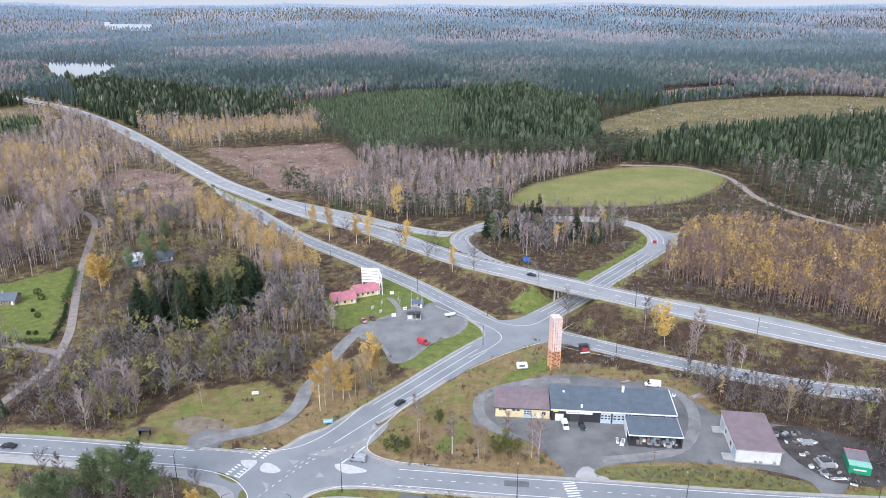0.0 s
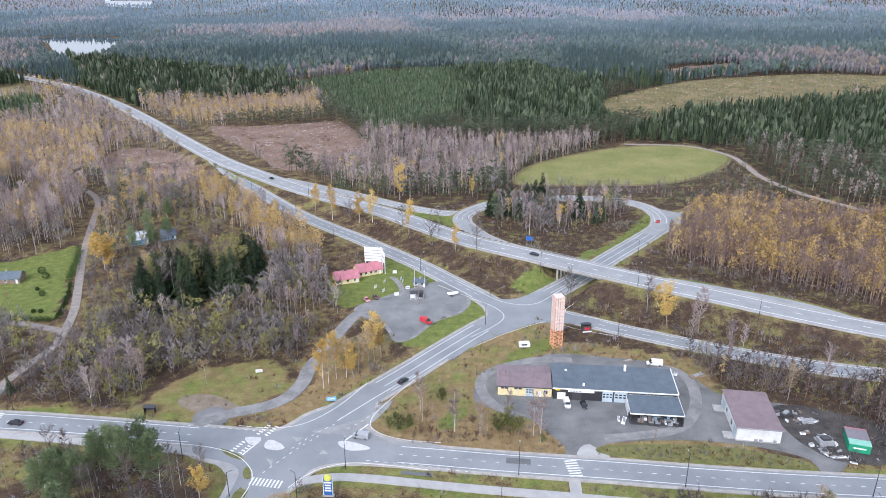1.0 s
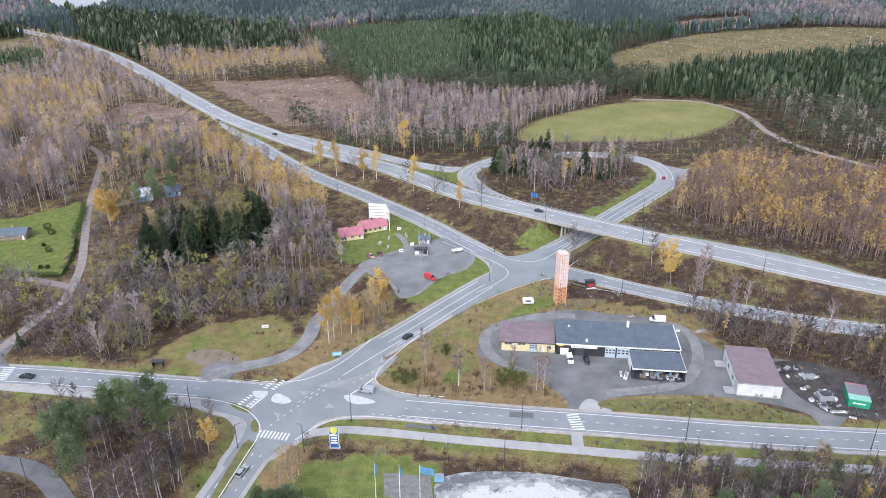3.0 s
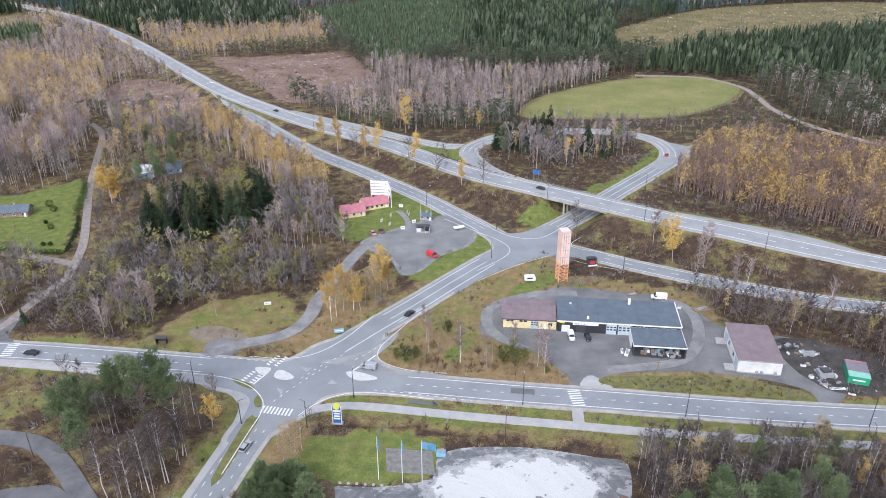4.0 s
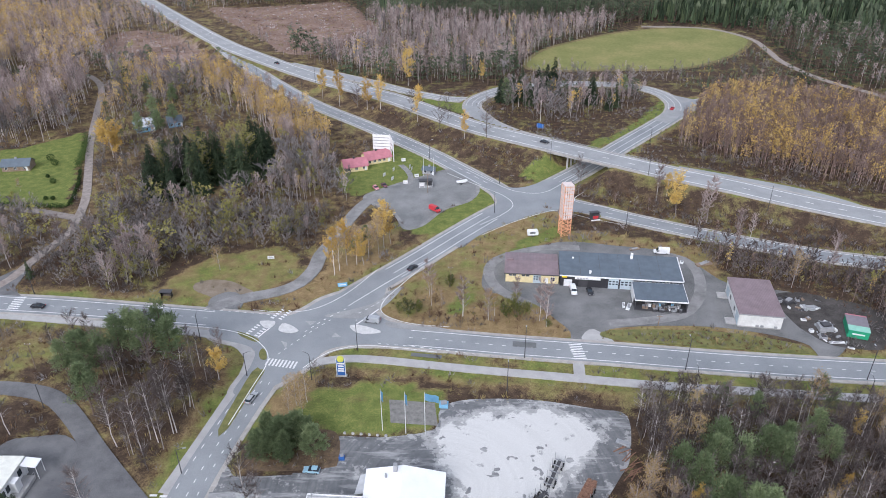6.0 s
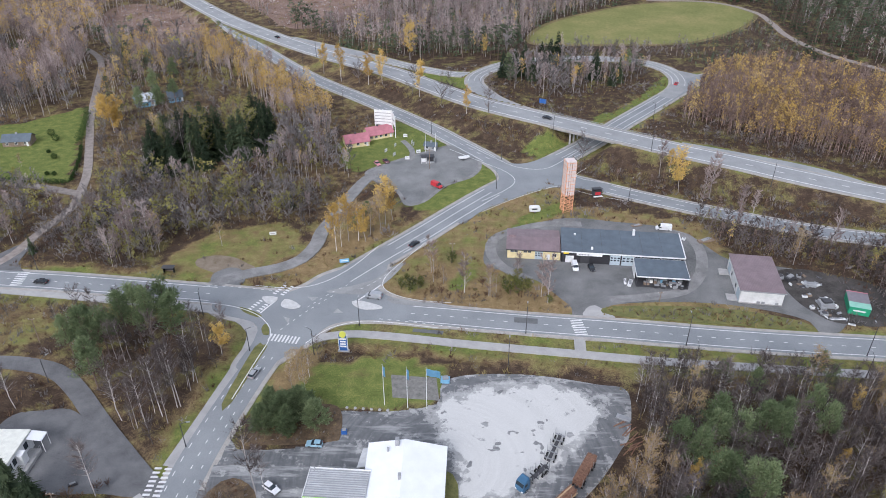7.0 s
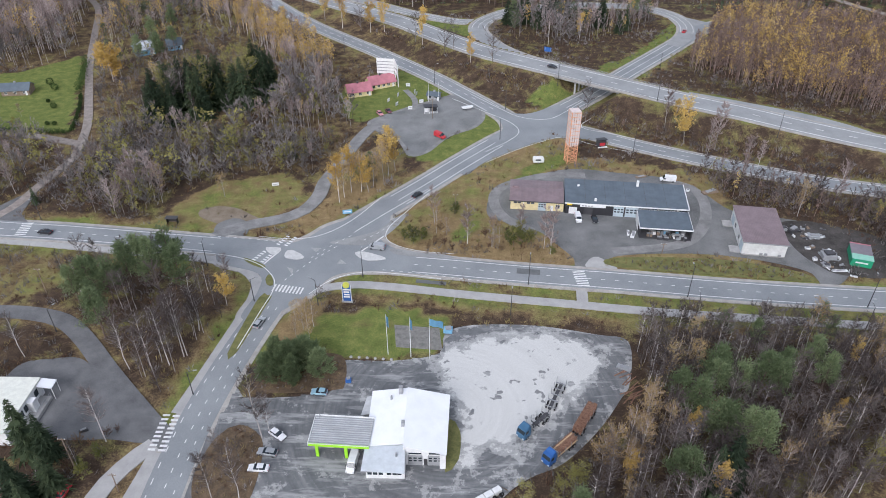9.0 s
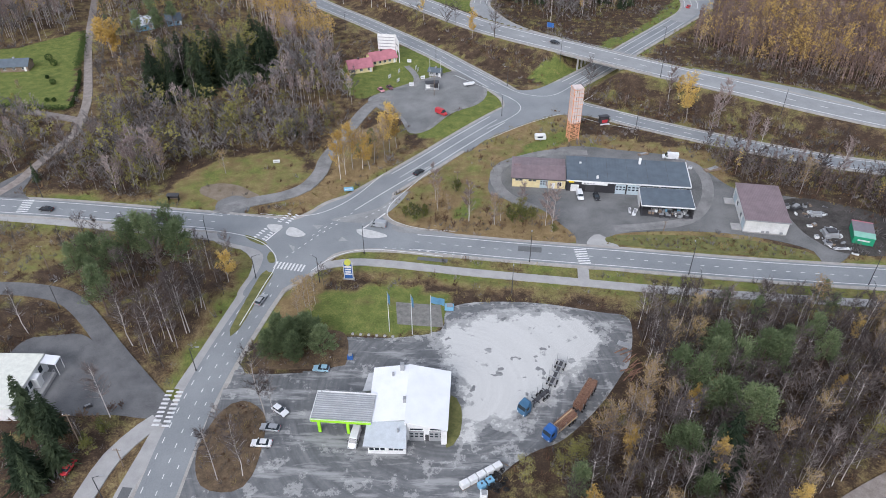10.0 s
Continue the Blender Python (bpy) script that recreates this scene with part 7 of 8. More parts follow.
def lattice_tower():
    t = thing("advertising_tower", pose(41.6, 239.2, 0, 0, 0, 12), "orange lattice tower with white panels on its upper part", "tower")
    r = 1.75
    for x, y in ((-r, -r), (r, -r), (r, r), (-r, r)):
        part("leg", boxes((x - 0.12, x + 0.12, y - 0.12, y + 0.12, 0, 21.0)), P_ORANGE, t)
    for face in range(4):
        for k in range(5):
            bm = bmesh.new()
            z = k * 1.5
            rod(bm, (-r, -r, z), (r, -r, z + 1.5), 0.07, sides=5), rod(bm, (r, -r, z), (-r, -r, z + 1.5), 0.07, sides=5), rod(bm, (-r, -r, z + 1.5), (r, -r, z + 1.5), 0.07, sides=5)
            part("brace", bm, P_ORANGE, t, at=pose(0, 0, 0, 0, 0, face * 90))
        for k in range(4):
            u = -r + 0.22 + k * 0.88
            part("panel", boxes((u, u + 0.66, -r - 0.14, -r - 0.08, 7.4, 20.8)), P_BLUSH, t, "pinkish white upright panel", at=pose(0, 0, 0, 0, 0, face * 90))
        for k in range(10):
            part("cross_bar", boxes((-r, r, -r - 0.2, -r - 0.15, 7.6 + k * 1.43, 7.75 + k * 1.43)), P_ORANGE, t, at=pose(0, 0, 0, 0, 0, face * 90))
    part("top_frame", boxes((-r, r, -r, r, 20.8, 21.1)), P_BLUSH, t)


yellow_hall()
workshop()
warehouse()
station()
side_building()
lattice_tower()
big_sign()
gable_house("cottage", pose(-49.5, 296.2, 0, 0, 0, 21), 10.6, 8.0, 2.5, 5.0, P_CREAM, P_PINK, "cream cottage with a pinkish red sheet roof")
gable_house("cottage", pose(-40.4, 305.2, 0, 0, 0, 27), 12.0, 8.0, 2.5, 5.0, P_CREAM, P_PINK, "long cream cottage with a pinkish red roof", 5)
gable_house("garden_house", pose(-206, 296, 0, 0, 0, 8), 12, 7, 2.6, 4.8, P_WOOD, P_SLATE, "low brown house with a grey roof beside a lawn")
gable_house("house", pose(-163, 345.5, 0, 0, 0, 35), 9, 8, 3.2, 6.0, P_SKYBLUE, P_ROOFGREY, "pale blue house half hidden behind trees")
gable_house("house", pose(-150, 354, 0, 0, 0, 25), 7, 7, 2.8, 5.2, P_SKYBLUE, P_SLATE, "small pale blue house among trees", 2)
gable_house("kiosk", pose(-14.6, 295.6, 0, 0, 0, -14), 5.2, 4.0, 2.2, 3.2, P_GREY, P_SLATE, "small grey kiosk on a lawn", 2)


# ---- vehicles ----
def wheel(parent, x, y, r, w=0.22):
    t = part("wheel", rod(bmesh.new(), (x, y - w / 2, r), (x, y + w / 2, r), r, sides=14), P_RUBBER, parent, "black tyre")
    part("rim", rod(bmesh.new(), (x, y - w / 2 - 0.01, r), (x, y + w / 2 + 0.01, r), r * 0.58, sides=10), P_STEEL, t)


def outline_solid(profile, half, inset=0.0):
    """A side outline (x, z) made solid across the width, narrower at the top by inset."""
    bm = bmesh.new()
    top = max(z for _, z in profile)
    low = min(z for _, z in profile)
    sides = []
    for s in (-1, 1):
        sides.append([bm.verts.new((x, s * (half - inset * (z - low) / (top - low + 1e-6)), z)) for x, z in profile])
    bm.faces.new(sides[0]), bm.faces.new(sides[1][::-1])
    for i in range(len(profile)):
        j = (i + 1) % len(profile)
        bm.faces.new((sides[0][j], sides[0][i], sides[1][i], sides[1][j]))
    bmesh.ops.recalc_face_normals(bm, faces=bm.faces)
    bmesh.ops.bevel(bm, geom=list(bm.edges), offset=0.05, segments=1, affect="EDGES")
    return bm


def car(at, mat, label, long=4.4, estate=False):
    c = thing("car", at, label, "car", "cars")
    h = long / 2
    part("body", outline_solid([(-h, 0.35), (-h, 0.85), (-h + 0.2, 0.95), (h - 1.3, 0.95), (h - 0.15, 0.75), (h, 0.6), (h, 0.35)], 0.88), mat, c)
    back = -h + (0.15 if estate else 0.75)
    part("glasshouse", outline_solid([(back - 0.1, 0.93), (back + 0.35, 1.38), (h - 2.0, 1.38), (h - 1.25, 0.93)], 0.8, 0.16), P_GLASS, c, "dark windows")
    part("roof", boxes((back + 0.35, h - 2.05, -0.66, 0.66, 1.36, 1.45), bevel=0.04), mat, c)
    for s in (-1, 1):
        part("pillar", boxes((back + 1.25, back + 1.35, s * 0.76 - 0.03, s * 0.76 + 0.03, 0.93, 1.38)), mat, c)
        part("mirror", boxes((h - 1.5, h - 1.35, s * 0.98 - 0.1, s * 0.98 + 0.1, 0.95, 1.1)), mat, c)
        part("headlight", boxes((h - 0.06, h + 0.02, s * 0.62 - 0.17, s * 0.62 + 0.17, 0.6, 0.73)), P_WHITE, c)
        part("tail_light", boxes((-h - 0.02, -h + 0.05, s * 0.68 - 0.14, s * 0.68 + 0.14, 0.66, 0.86)), P_RED, c)
        for x in (-h + 0.85, h - 0.9):
            wheel(c, x, s * 0.8, 0.32)
    part("bumper", boxes((h - 0.03, h + 0.06, -0.8, 0.8, 0.32, 0.48)), P_DARK, c)
    return c


def van(at, mat, label, long=5.2, tall=2.1):
    c = thing("van", at, label, "van", "vans")
    h = long / 2
    part("body", outline_solid([(-h, 0.35), (-h, tall), (h - 1.7, tall), (h - 0.95, 1.25), (h - 0.1, 1.0), (h, 0.4)], 0.95, 0.1), mat, c)
    part("windscreen", outline_solid([(h - 1.62, tall - 0.12), (h - 1.56, tall - 0.1), (h - 0.88, 1.27), (h - 0.98, 1.25)], 0.8), P_GLASS, c)
    for s in (-1, 1):
        part("side_window", boxes((h - 1.9, h - 1.1, s * 0.93 - 0.03, s * 0.93 + 0.03, 1.2, 1.65)), P_GLASS, c)
        part("headlight", boxes((h - 0.08, h + 0.02, s * 0.7 - 0.15, s * 0.7 + 0.15, 0.7, 0.9)), P_STEEL, c)
        part("tail_light", boxes((-h - 0.02, -h + 0.05, s * 0.85 - 0.07, s * 0.85 + 0.07, 0.8, 1.3)), P_RED, c)
        part("mirror", boxes((h - 1.35, h - 1.2, s * 1.1 - 0.12, s * 1.1 + 0.12, 1.15, 1.45)), P_DARK, c)
        for x in (-h + 1.0, h - 0.95):
            wheel(c, x, s * 0.85, 0.34)
    return c


def log_truck(at, label, loaded, cab):
    t = thing("log_truck", at, label, "truck", "log trucks")
    part("cab", outline_solid([(7.6, 0.9), (7.6, 3.3), (7.9, 3.55), (9.5, 3.3), (9.9, 2.2), (9.95, 0.6), (7.9, 0.6)], 1.22, 0.08), cab, t)
    part("windscreen", outline_solid([(9.58, 3.05), (9.62, 3.08), (9.92, 2.2), (9.86, 2.2)], 1.05), P_GLASS, t)
    part("roof_spoiler", outline_solid([(7.7, 3.5), (9.0, 3.6), (8.2, 3.9), (7.7, 3.9)], 1.0), cab, t)
    part("chassis", boxes((0, 9.2, -0.45, 0.45, 0.75, 1.05)), P_DARK, t)
    for s in (-1, 1):
        part("side_window", boxes((8.5, 9.4, s * 1.2 - 0.03, s * 1.2 + 0.03, 2.1, 2.9)), P_GLASS, t)
        part("headlight", boxes((9.9, 10.0, s * 0.9 - 0.2, s * 0.9 + 0.2, 0.8, 1.1)), P_WHITE, t)
        for x in (8.7, 2.6, 1.3):
            wheel(t, x, s * 1.05, 0.5, 0.35)
    part("headboard", boxes((7.1, 7.25, -1.2, 1.2, 1.0, 3.3)), P_STEEL, t)
    for x in (0.7, 2.6, 4.6, 6.4):
        part("bunk", boxes((x - 0.1, x + 0.1, -1.25, 1.25, 1.05, 1.25)), P_DARK, t)
        for s in (-1, 1):
            part("stake", rod(bmesh.new(), (x, s * 1.2, 1.05), (x, s * 1.22, 3.1), 0.06, sides=6), P_STEEL, t)
    trail = thing("log_trailer", at, "long timber trailer " + ("loaded with pine logs" if loaded else "standing empty"), "trailer", "log trailers")
    bent = Matrix(at) @ pose(0.2, 0, 0, 0, 0, 15 if loaded else 19)
    trail.matrix_basis = bent
    part("frame", boxes((-10.8, -1.6, -0.4, 0.4, 0.85, 1.1)), P_DARK, trail)
    part("drawbar", rod(bmesh.new(), (-2.4, 0, 0.8), (0.0, 0, 0.8), 0.1), P_DARK, trail)
    for x in (-10.0, -8.7, -4.0, -2.7):
        for s in (-1, 1):
            wheel(trail, x, s * 1.05, 0.48, 0.35)
    for x in (-10.4, -8.4, -6.4, -4.4, -2.2):
        part("bunk", boxes((x - 0.1, x + 0.1, -1.25, 1.25, 1.1, 1.3)), P_STEEL, trail)
        for s in (-1, 1):
            part("stake", rod(bmesh.new(), (x, s * 1.2, 1.1), (x, s * 1.22, 3.2), 0.06, sides=6), P_STEEL, trail)
    if loaded:
        rng = np.random.default_rng(6)
        for owner, x0, x1, rows in ((t, 0.2, 6.9, 4), (trail, -10.8, -1.7, 5)):
            load = thing("timber_load", at if owner is t else bent, "stack of reddish pine logs on a truck", "logs", "timber loads")
            for r in range(rows):
                for k in range(7 - r % 2):
                    y, z = -1.0 + k * 0.33 + 0.16 * (r % 2), 1.45 + r * 0.34
                    a = rng.uniform(-0.3, 0.3)
                    part("log", rod(bmesh.new(), (x0 + a, y + rng.normal(0, 0.03), z), (x1 + a, y + rng.normal(0, 0.05), z + rng.normal(0, 0.06)), 0.17, 0.13, 7), P_LOG if rng.uniform() < 0.94 else P_LOGEND, load)
    return t


P_CARWHITE = paint("white_car_paint", (0.75, 0.76, 0.77), 0.3)
P_CARBLUE = paint("light_blue_car_paint", (0.28, 0.45, 0.55), 0.3)
P_CARBLACK = paint("black_car_paint", (0.025, 0.026, 0.03), 0.25)
car(pose(-41.0, 107.2, 0.05, 0, 0, -35), P_CARWHITE, "white hatchback parked beside a yellow-brown island", 4.3, True)
car(pose(-42.2, 102.2, 0.05, 0, 0, 172), P_SILVER, "silver estate car parked on worn asphalt", 4.5, True)
car(pose(-43.2, 97.9, 0.05, 0, 0, 178), P_CARWHITE, "white sedan parked on worn asphalt", 4.6)
car(pose(-33.6, 120.4, 0.05, 0, 0, 176), P_CARBLUE, "light blue hatchback parked beside a pine bed", 4.0, True)
car(pose(44.9, 198.6, 0.05, 0, 0, -84), P_CARBLACK, "small black car parked at a workshop", 3.9, True)
car(pose(-134.0, 188.0, 0.09, 0, 0, 174), P_CARBLACK, "dark car driving on the main road", 4.6)
car(pose(-54.2, 145.4, 0.09, 0, 0, 74), P_SILVER, "silver car on the side road", 4.5, True)
car(pose(-14.6, 213.2, 0.09, 0, 0, 52), P_CARBLACK, "black car on the road to the underpass", 4.5)
car(pose(42, 315.3, 7.3, 0, 0, -33), P_CARBLACK, "dark car on the highway near a bridge", 4.5)
car(pose(-118, 467.5, 3.1, 0, 0, 136), P_CARBLACK, "dark car far off on the highway", 4.5)
car(pose(-186, 549, 3.1, 0, 0, -54), P_CARWHITE, "white car far off on the highway", 4.5)
car(pose(121, 386, 0.1, 0, 0, 62), P_RED, "red car on the curving ramp", 4.3)
car(pose(-83.2, 90.8, 0.03, 0, 0, 82), P_RED, "old red car beside dark spruces", 4.2)
van(pose(-25.6, 181.4, 0.09, 0, 0, 168), P_SILVER, "silver van waiting at the crossroads")
van(pose(-22.8, 99.6, 0.05, 0, 0, -97), P_CARWHITE, "white van parked under a fuel canopy", 5.4)
van(pose(39.5, 199.2, 0.05, 0, 0, -88), P_CARWHITE, "white van parked at a workshop door", 4.8, 1.9)
van(pose(75.0, 225.2, 0.05, 0, 0, 172), P_CARWHITE, "white van parked behind the workshop", 5.6, 2.3)
log_truck(pose(26.6, 107.1, 0.05, 0, 0, 224), "blue log truck with a full load of pine logs", True, P_BLUE)
log_truck(pose(21.3, 114.4, 0.05, 0, 0, 226), "blue log truck with empty stakes", False, paint("faded_blue_paint", (0.05, 0.13, 0.23)))


# ---- lamps, poles, signs ----
def street_lamp(x, y, h, face, reach=1.6, mat=None):
    z = float(ground_height([x], [y])[0])
    s = thing("street_lamp", pose(x, y, z - 0.1, 0, 0, face), "dark street lamp with a short arm and pale head", "street lamp", "street lamps")
    part("pole", rod(bmesh.new(), (0, 0, 0), (0, 0, h), 0.13, 0.08), mat or P_DARK, s)
    part("arm", rod(bmesh.new(), (0, 0, h - 0.1), (reach, 0, h + 0.25), 0.06), mat or P_DARK, s)
    part("head", boxes((reach - 0.1, reach + 0.75, -0.17, 0.17, h + 0.18, h + 0.36), bevel=0.05), P_STEEL, s, "pale lamp head")
    part("base", rod(bmesh.new(), (0, 0, 0), (0, 0, 0.8), 0.17), P_DARK, s)


for x, y, h, face in ((-139.3, 195.9, 9, -90), (-76.3, 171.7, 9, 95), (-28.4, 167.4, 9, 90), (20.5, 164.3, 9.7, 85), (65.6, 159.5, 10.4, 85), (114.7, 155.8, 10.4, 85),
                      (14.5, 149.5, 9, 85), (64.7, 148.8, 9, 85), (108.9, 145.1, 9, 85), (-58.0, 155.2, 8, 20), (-39.5, 153.8, 9, 150), (-64.4, 119.5, 7.8, 10), (-72.8, 83.5, 7.8, 10), (-108.6, 141.5, 8, 60),
                      (19.5, 285.5, 9, 215), (16, 257.3, 9, 130), (-58.6, 350, 9, 40), (-123, 436, 10, 40), (-89, 404, 10, 40), (-12, 313.5, 9, 40), (95.9, 332, 9, 145), (67, 247.6, 9, 60),
                      (-85, 425, 10, 220), (43.5, 303.3, 10, 60), (82, 279.5, 10, 60), (123, 253, 10, 65)):
    street_lamp(x, y, h, face)


def wood_pole(x, y, h):
    s = thing("utility_pole", pose(x, y, -0.1), "dark wooden utility pole with a crossbar", "pole", "utility poles")
    part("pole", rod(bmesh.new(), (0, 0, 0), (0.1, 0, h), 0.14, 0.1), P_WOOD, s)
    part("crossbar", boxes((-0.9, 0.9, -0.06, 0.06, h - 0.5, h - 0.35)), P_WOOD, s)
    for u in (-0.7, 0.7):
        part("insulator", rod(bmesh.new(), (u, 0, h - 0.35), (u, 0, h - 0.1), 0.06), P_WHITE, s)


for x, y, h in ((-119.1, 157.7, 9), (-82.4, 95.9, 12), (-71.8, 91.8, 6), (63, 180.6, 4), (-1.2, 202, 8), (-11.5, 276, 9)):
    wood_pole(x, y, h)


def flagpole(x, y, h, cloth):
    s = thing("flagpole", pose(x, y, 0), "white flagpole with a pale blue flag", "flagpole", "flagpoles")
    part("pole", rod(bmesh.new(), (0, 0, 0), (0, 0, h), 0.1, 0.05), P_WHITE, s)
    part("knob", rod(bmesh.new(), (0, 0, h), (0, 0, h + 0.2), 0.1, 0.03), P_STEEL, s)
    bm = bmesh.new()
    n, w = 8, (3.4 if cloth else 0.5)
    drop = 2.2 if cloth else 3.2
    rows = [[bm.verts.new((0.08 + w * i / n, 0.12 * math.sin(i * 1.3 + j), h - 0.4 - drop * j - 0.1 * i)) for i in range(n + 1)] for j in (0, 0.5, 1)]
    for j in range(2):
        for i in range(n):
            bm.faces.new((rows[j][i], rows[j + 1][i], rows[j + 1][i + 1], rows[j][i + 1]))
    bmesh.ops.solidify(bm, geom=list(bm.faces), thickness=0.02)
    part("flag", bm, P_SKYBLUE, s, "pale blue and white flag")


for x, y, h, cloth in ((-18, 134.4, 13.6, False), (-12, 133.4, 13.6, False), (-7.1, 133.1, 13.8, True)):
    flagpole(x, y, h, cloth)
for x, y in ((-13.9, 293.2), (-9.4, 293.4)):
    s = thing("flagpole", pose(x, y, 0), "bare white flagpole beside a parking lot", "flagpole", "flagpoles")
    part("pole", rod(bmesh.new(), (0, 0, 0), (0, 0, 9.0), 0.09, 0.05), P_WHITE, s)
    part("knob", rod(bmesh.new(), (0, 0, 9.0), (0, 0, 9.15), 0.1, 0.04), P_STEEL, s)


def price_sign():
    s = thing("price_sign", pose(-31.4, 155.6, 0, 0, 0, -3), "tall blue and white price sign with a yellow disc", "sign")
    part("plinth", boxes((-1.6, 1.6, -0.5, 0.5, -0.1, 0.35), bevel=0.04), M_CONCRETE, s)
    part("pylon", boxes((-1.15, 1.15, -0.2, 0.2, 0.35, 5.9), bevel=0.05), P_BLUE, s)
    part("frame", boxes((-1.3, -1.15, -0.22, 0.22, 0.35, 5.9), (1.15, 1.3, -0.22, 0.22, 0.35, 5.9)), P_WHITE, s)
    part("disc", rod(bmesh.new(), (0, -0.3, 5.9), (0, 0.3, 5.9), 0.95, sides=24), paint("yellow_sign_disc", (0.6, 0.6, 0.1)), s)
    for z, w in ((4.2, 1.0), (3.3, 0.8), (2.4, 0.8), (1.6, 0.9)):
        part("price_bar", boxes((-w, w, -0.24, -0.2, z, z + 0.5)), P_WHITE, s)


price_sign()


def board_sign(x, y, w, h, z0, face, mat, label, group="roadside boards"):
    z = float(ground_height([x], [y])[0])
    s = thing("signboard", pose(x, y, z, 0, 0, face), label, "sign", group)
    part("board", boxes((-w / 2, w / 2, -0.05, 0.05, z0, z0 + h), bevel=0.01), mat, s)
    for u in (-w * 0.36, w * 0.36):
        part("post", rod(bmesh.new(), (u, 0.1, -0.2), (u, 0.1, z0 + h), 0.05, sides=6), P_STEEL, s)
    part("stripe", boxes((-w * 0.36, w * 0.36, -0.06, -0.05, z0 + h * 0.4, z0 + h * 0.6)), P_WHITE if mat is not P_WHITE else P_GREY, s)


board_sign(-37.2, 199.8, 3.2, 1.5, 1.2, 10, P_SKYBLUE, "blue direction sign on two posts")
board_sign(-70.5, 311.5, 7.5, 2.6, 1.5, 30, P_WHITE, "large white board sign at a wood's edge")
board_sign(-65.6, 219.0, 2.4, 1.2, 0.4, 10, P_WHITE, "small white and red board on grass")
board_sign(41.0, 329.0, 3.6, 2.2, 3.2, 150, P_BLUE, "blue highway direction sign on posts")
for x, y, face in ((-31.5, 292.5, 60), (-27.5, 288.5, 60), (-21.5, 284.5, 5), (-24, 309.5, 0), (-20.5, 302, 75), (-19.6, 299.8, 75), (-17.0, 291.5, 20), (-27.8, 298.5, 70)):
    board_sign(x, y, 1.9, 1.5, 0.3, face, P_WHITE, "white board sign on a lawn")


def bus_shelter(x, y, face, w, label):
    s = thing("bus_shelter", pose(x, y, 0, 0, 0, face), label, "shelter", "shelters")
    part("roof", boxes((-w / 2 - 0.3, w / 2 + 0.3, -1.2, 0.9, 2.25, 2.4), bevel=0.03), P_DARK, s)
    part("back_wall", boxes((-w / 2, w / 2, 0.6, 0.68, 0, 2.25)), P_DARK, s)
    for u in (-w / 2, w / 2 - 0.08):
        part("side_wall", boxes((u, u + 0.08, -0.7, 0.6, 0, 2.25)), P_GLASS, s)
    part("bench", boxes((-w / 2 + 0.3, w / 2 - 0.3, 0.15, 0.55, 0.42, 0.5)), P_WOOD, s)


bus_shelter(-94.6, 194.8, 0, 3.4, "dark bus shelter beside the main road")
k = thing("market_stall", pose(-12.6, 282.2, 0, 0, 0, 6), "dark market stall with a black roof and white panels", "stall")
part("roof", boxes((-3.0, 3.0, -1.5, 1.5, 2.9, 3.15), bevel=0.04), P_BLACK, k)
part("counter", boxes((-2.8, 2.8, -1.2, -0.9, 0, 1.1)), P_GREY, k)
part("back_wall", boxes((-2.8, 2.8, 1.1, 1.25, 0, 2.9)), P_GREY, k)
for u in (-2.8, -0.6, 1.0, 2.65):
    part("post", boxes((u, u + 0.14, -1.3, -1.16, 0, 2.9)), P_WHITE, k)
part("panel", boxes((-2.6, -0.9, -1.35, -1.3, 0.9, 2.5)), P_WHITE, k)
part("panel", boxes((0.9, 2.6, -1.35, -1.3, 1.0, 2.8)), P_BLACK, k)
k = thing("shed", pose(55.6, 251.2, 0, 0, 0, 14), "small dark shed with a red sign panel", "shed")
part("wall", boxes((-1.6, 1.6, 0, 2.4, 0, 2.6)), P_DARK, k)
part("roof", panel(bmesh.new(), [(-1.9, -0.3, 3.3), (1.9, -0.3, 3.3), (1.9, 2.7, 2.8), (-1.9, 2.7, 2.8)]), P_BLACK, k)
part("panel", boxes((-1.1, 1.1, -0.08, -0.01, 0.7, 1.9)), P_RED, k)
part("step", boxes((-1.9, 1.9, -0.6, -0.05, 0, 0.3)), P_WHITE, k)
van(pose(-8.0, 258.6, 0.05, 0, 0, -42), P_RED, "bright red van standing on a gravel lot", 5.2, 2.2)
k = thing("boat_trailer", pose(3.0, 285.0, 0.04, 0, 0, 20), "small white boat on a trailer at the lot's edge", "trailer")
part("hull", outline_solid([(-2.2, 0.9), (-2.3, 1.5), (2.6, 1.6), (2.0, 1.1), (1.4, 0.8)], 0.85), P_WHITE, k)
part("frame", boxes((-2.2, 3.4, -0.1, 0.1, 0.55, 0.68)), P_STEEL, k)
for s in (-1, 1):
    wheel(k, -0.6, s * 0.85, 0.3)
car(pose(-34.0, 279.4, 0.02, 0, 0, -60), paint("pink_car_paint", (0.55, 0.24, 0.27), 0.35), "pinkish red car parked on grass", 4.0, True)
car(pose(-30.6, 282.0, 0.02, 0, 0, -60), paint("maroon_car_paint", (0.14, 0.05, 0.06)), "dark maroon car parked on grass", 4.0)
k = thing("caravan", pose(29.6, 238.2, 0.02, 0, 0, 4), "old white caravan on green grass", "caravan")
part("body", outline_solid([(-2.0, 0.6), (-2.1, 2.0), (-1.7, 2.4), (1.7, 2.4), (2.1, 1.8), (2.0, 0.6)], 1.05, 0.08), P_WHITE, k)
part("window", boxes((-1.2, 0.9, -1.06, -1.0, 1.4, 1.95)), P_GLASS, k)
for s in (-1, 1):
    wheel(k, 0.0, s * 0.9, 0.32)

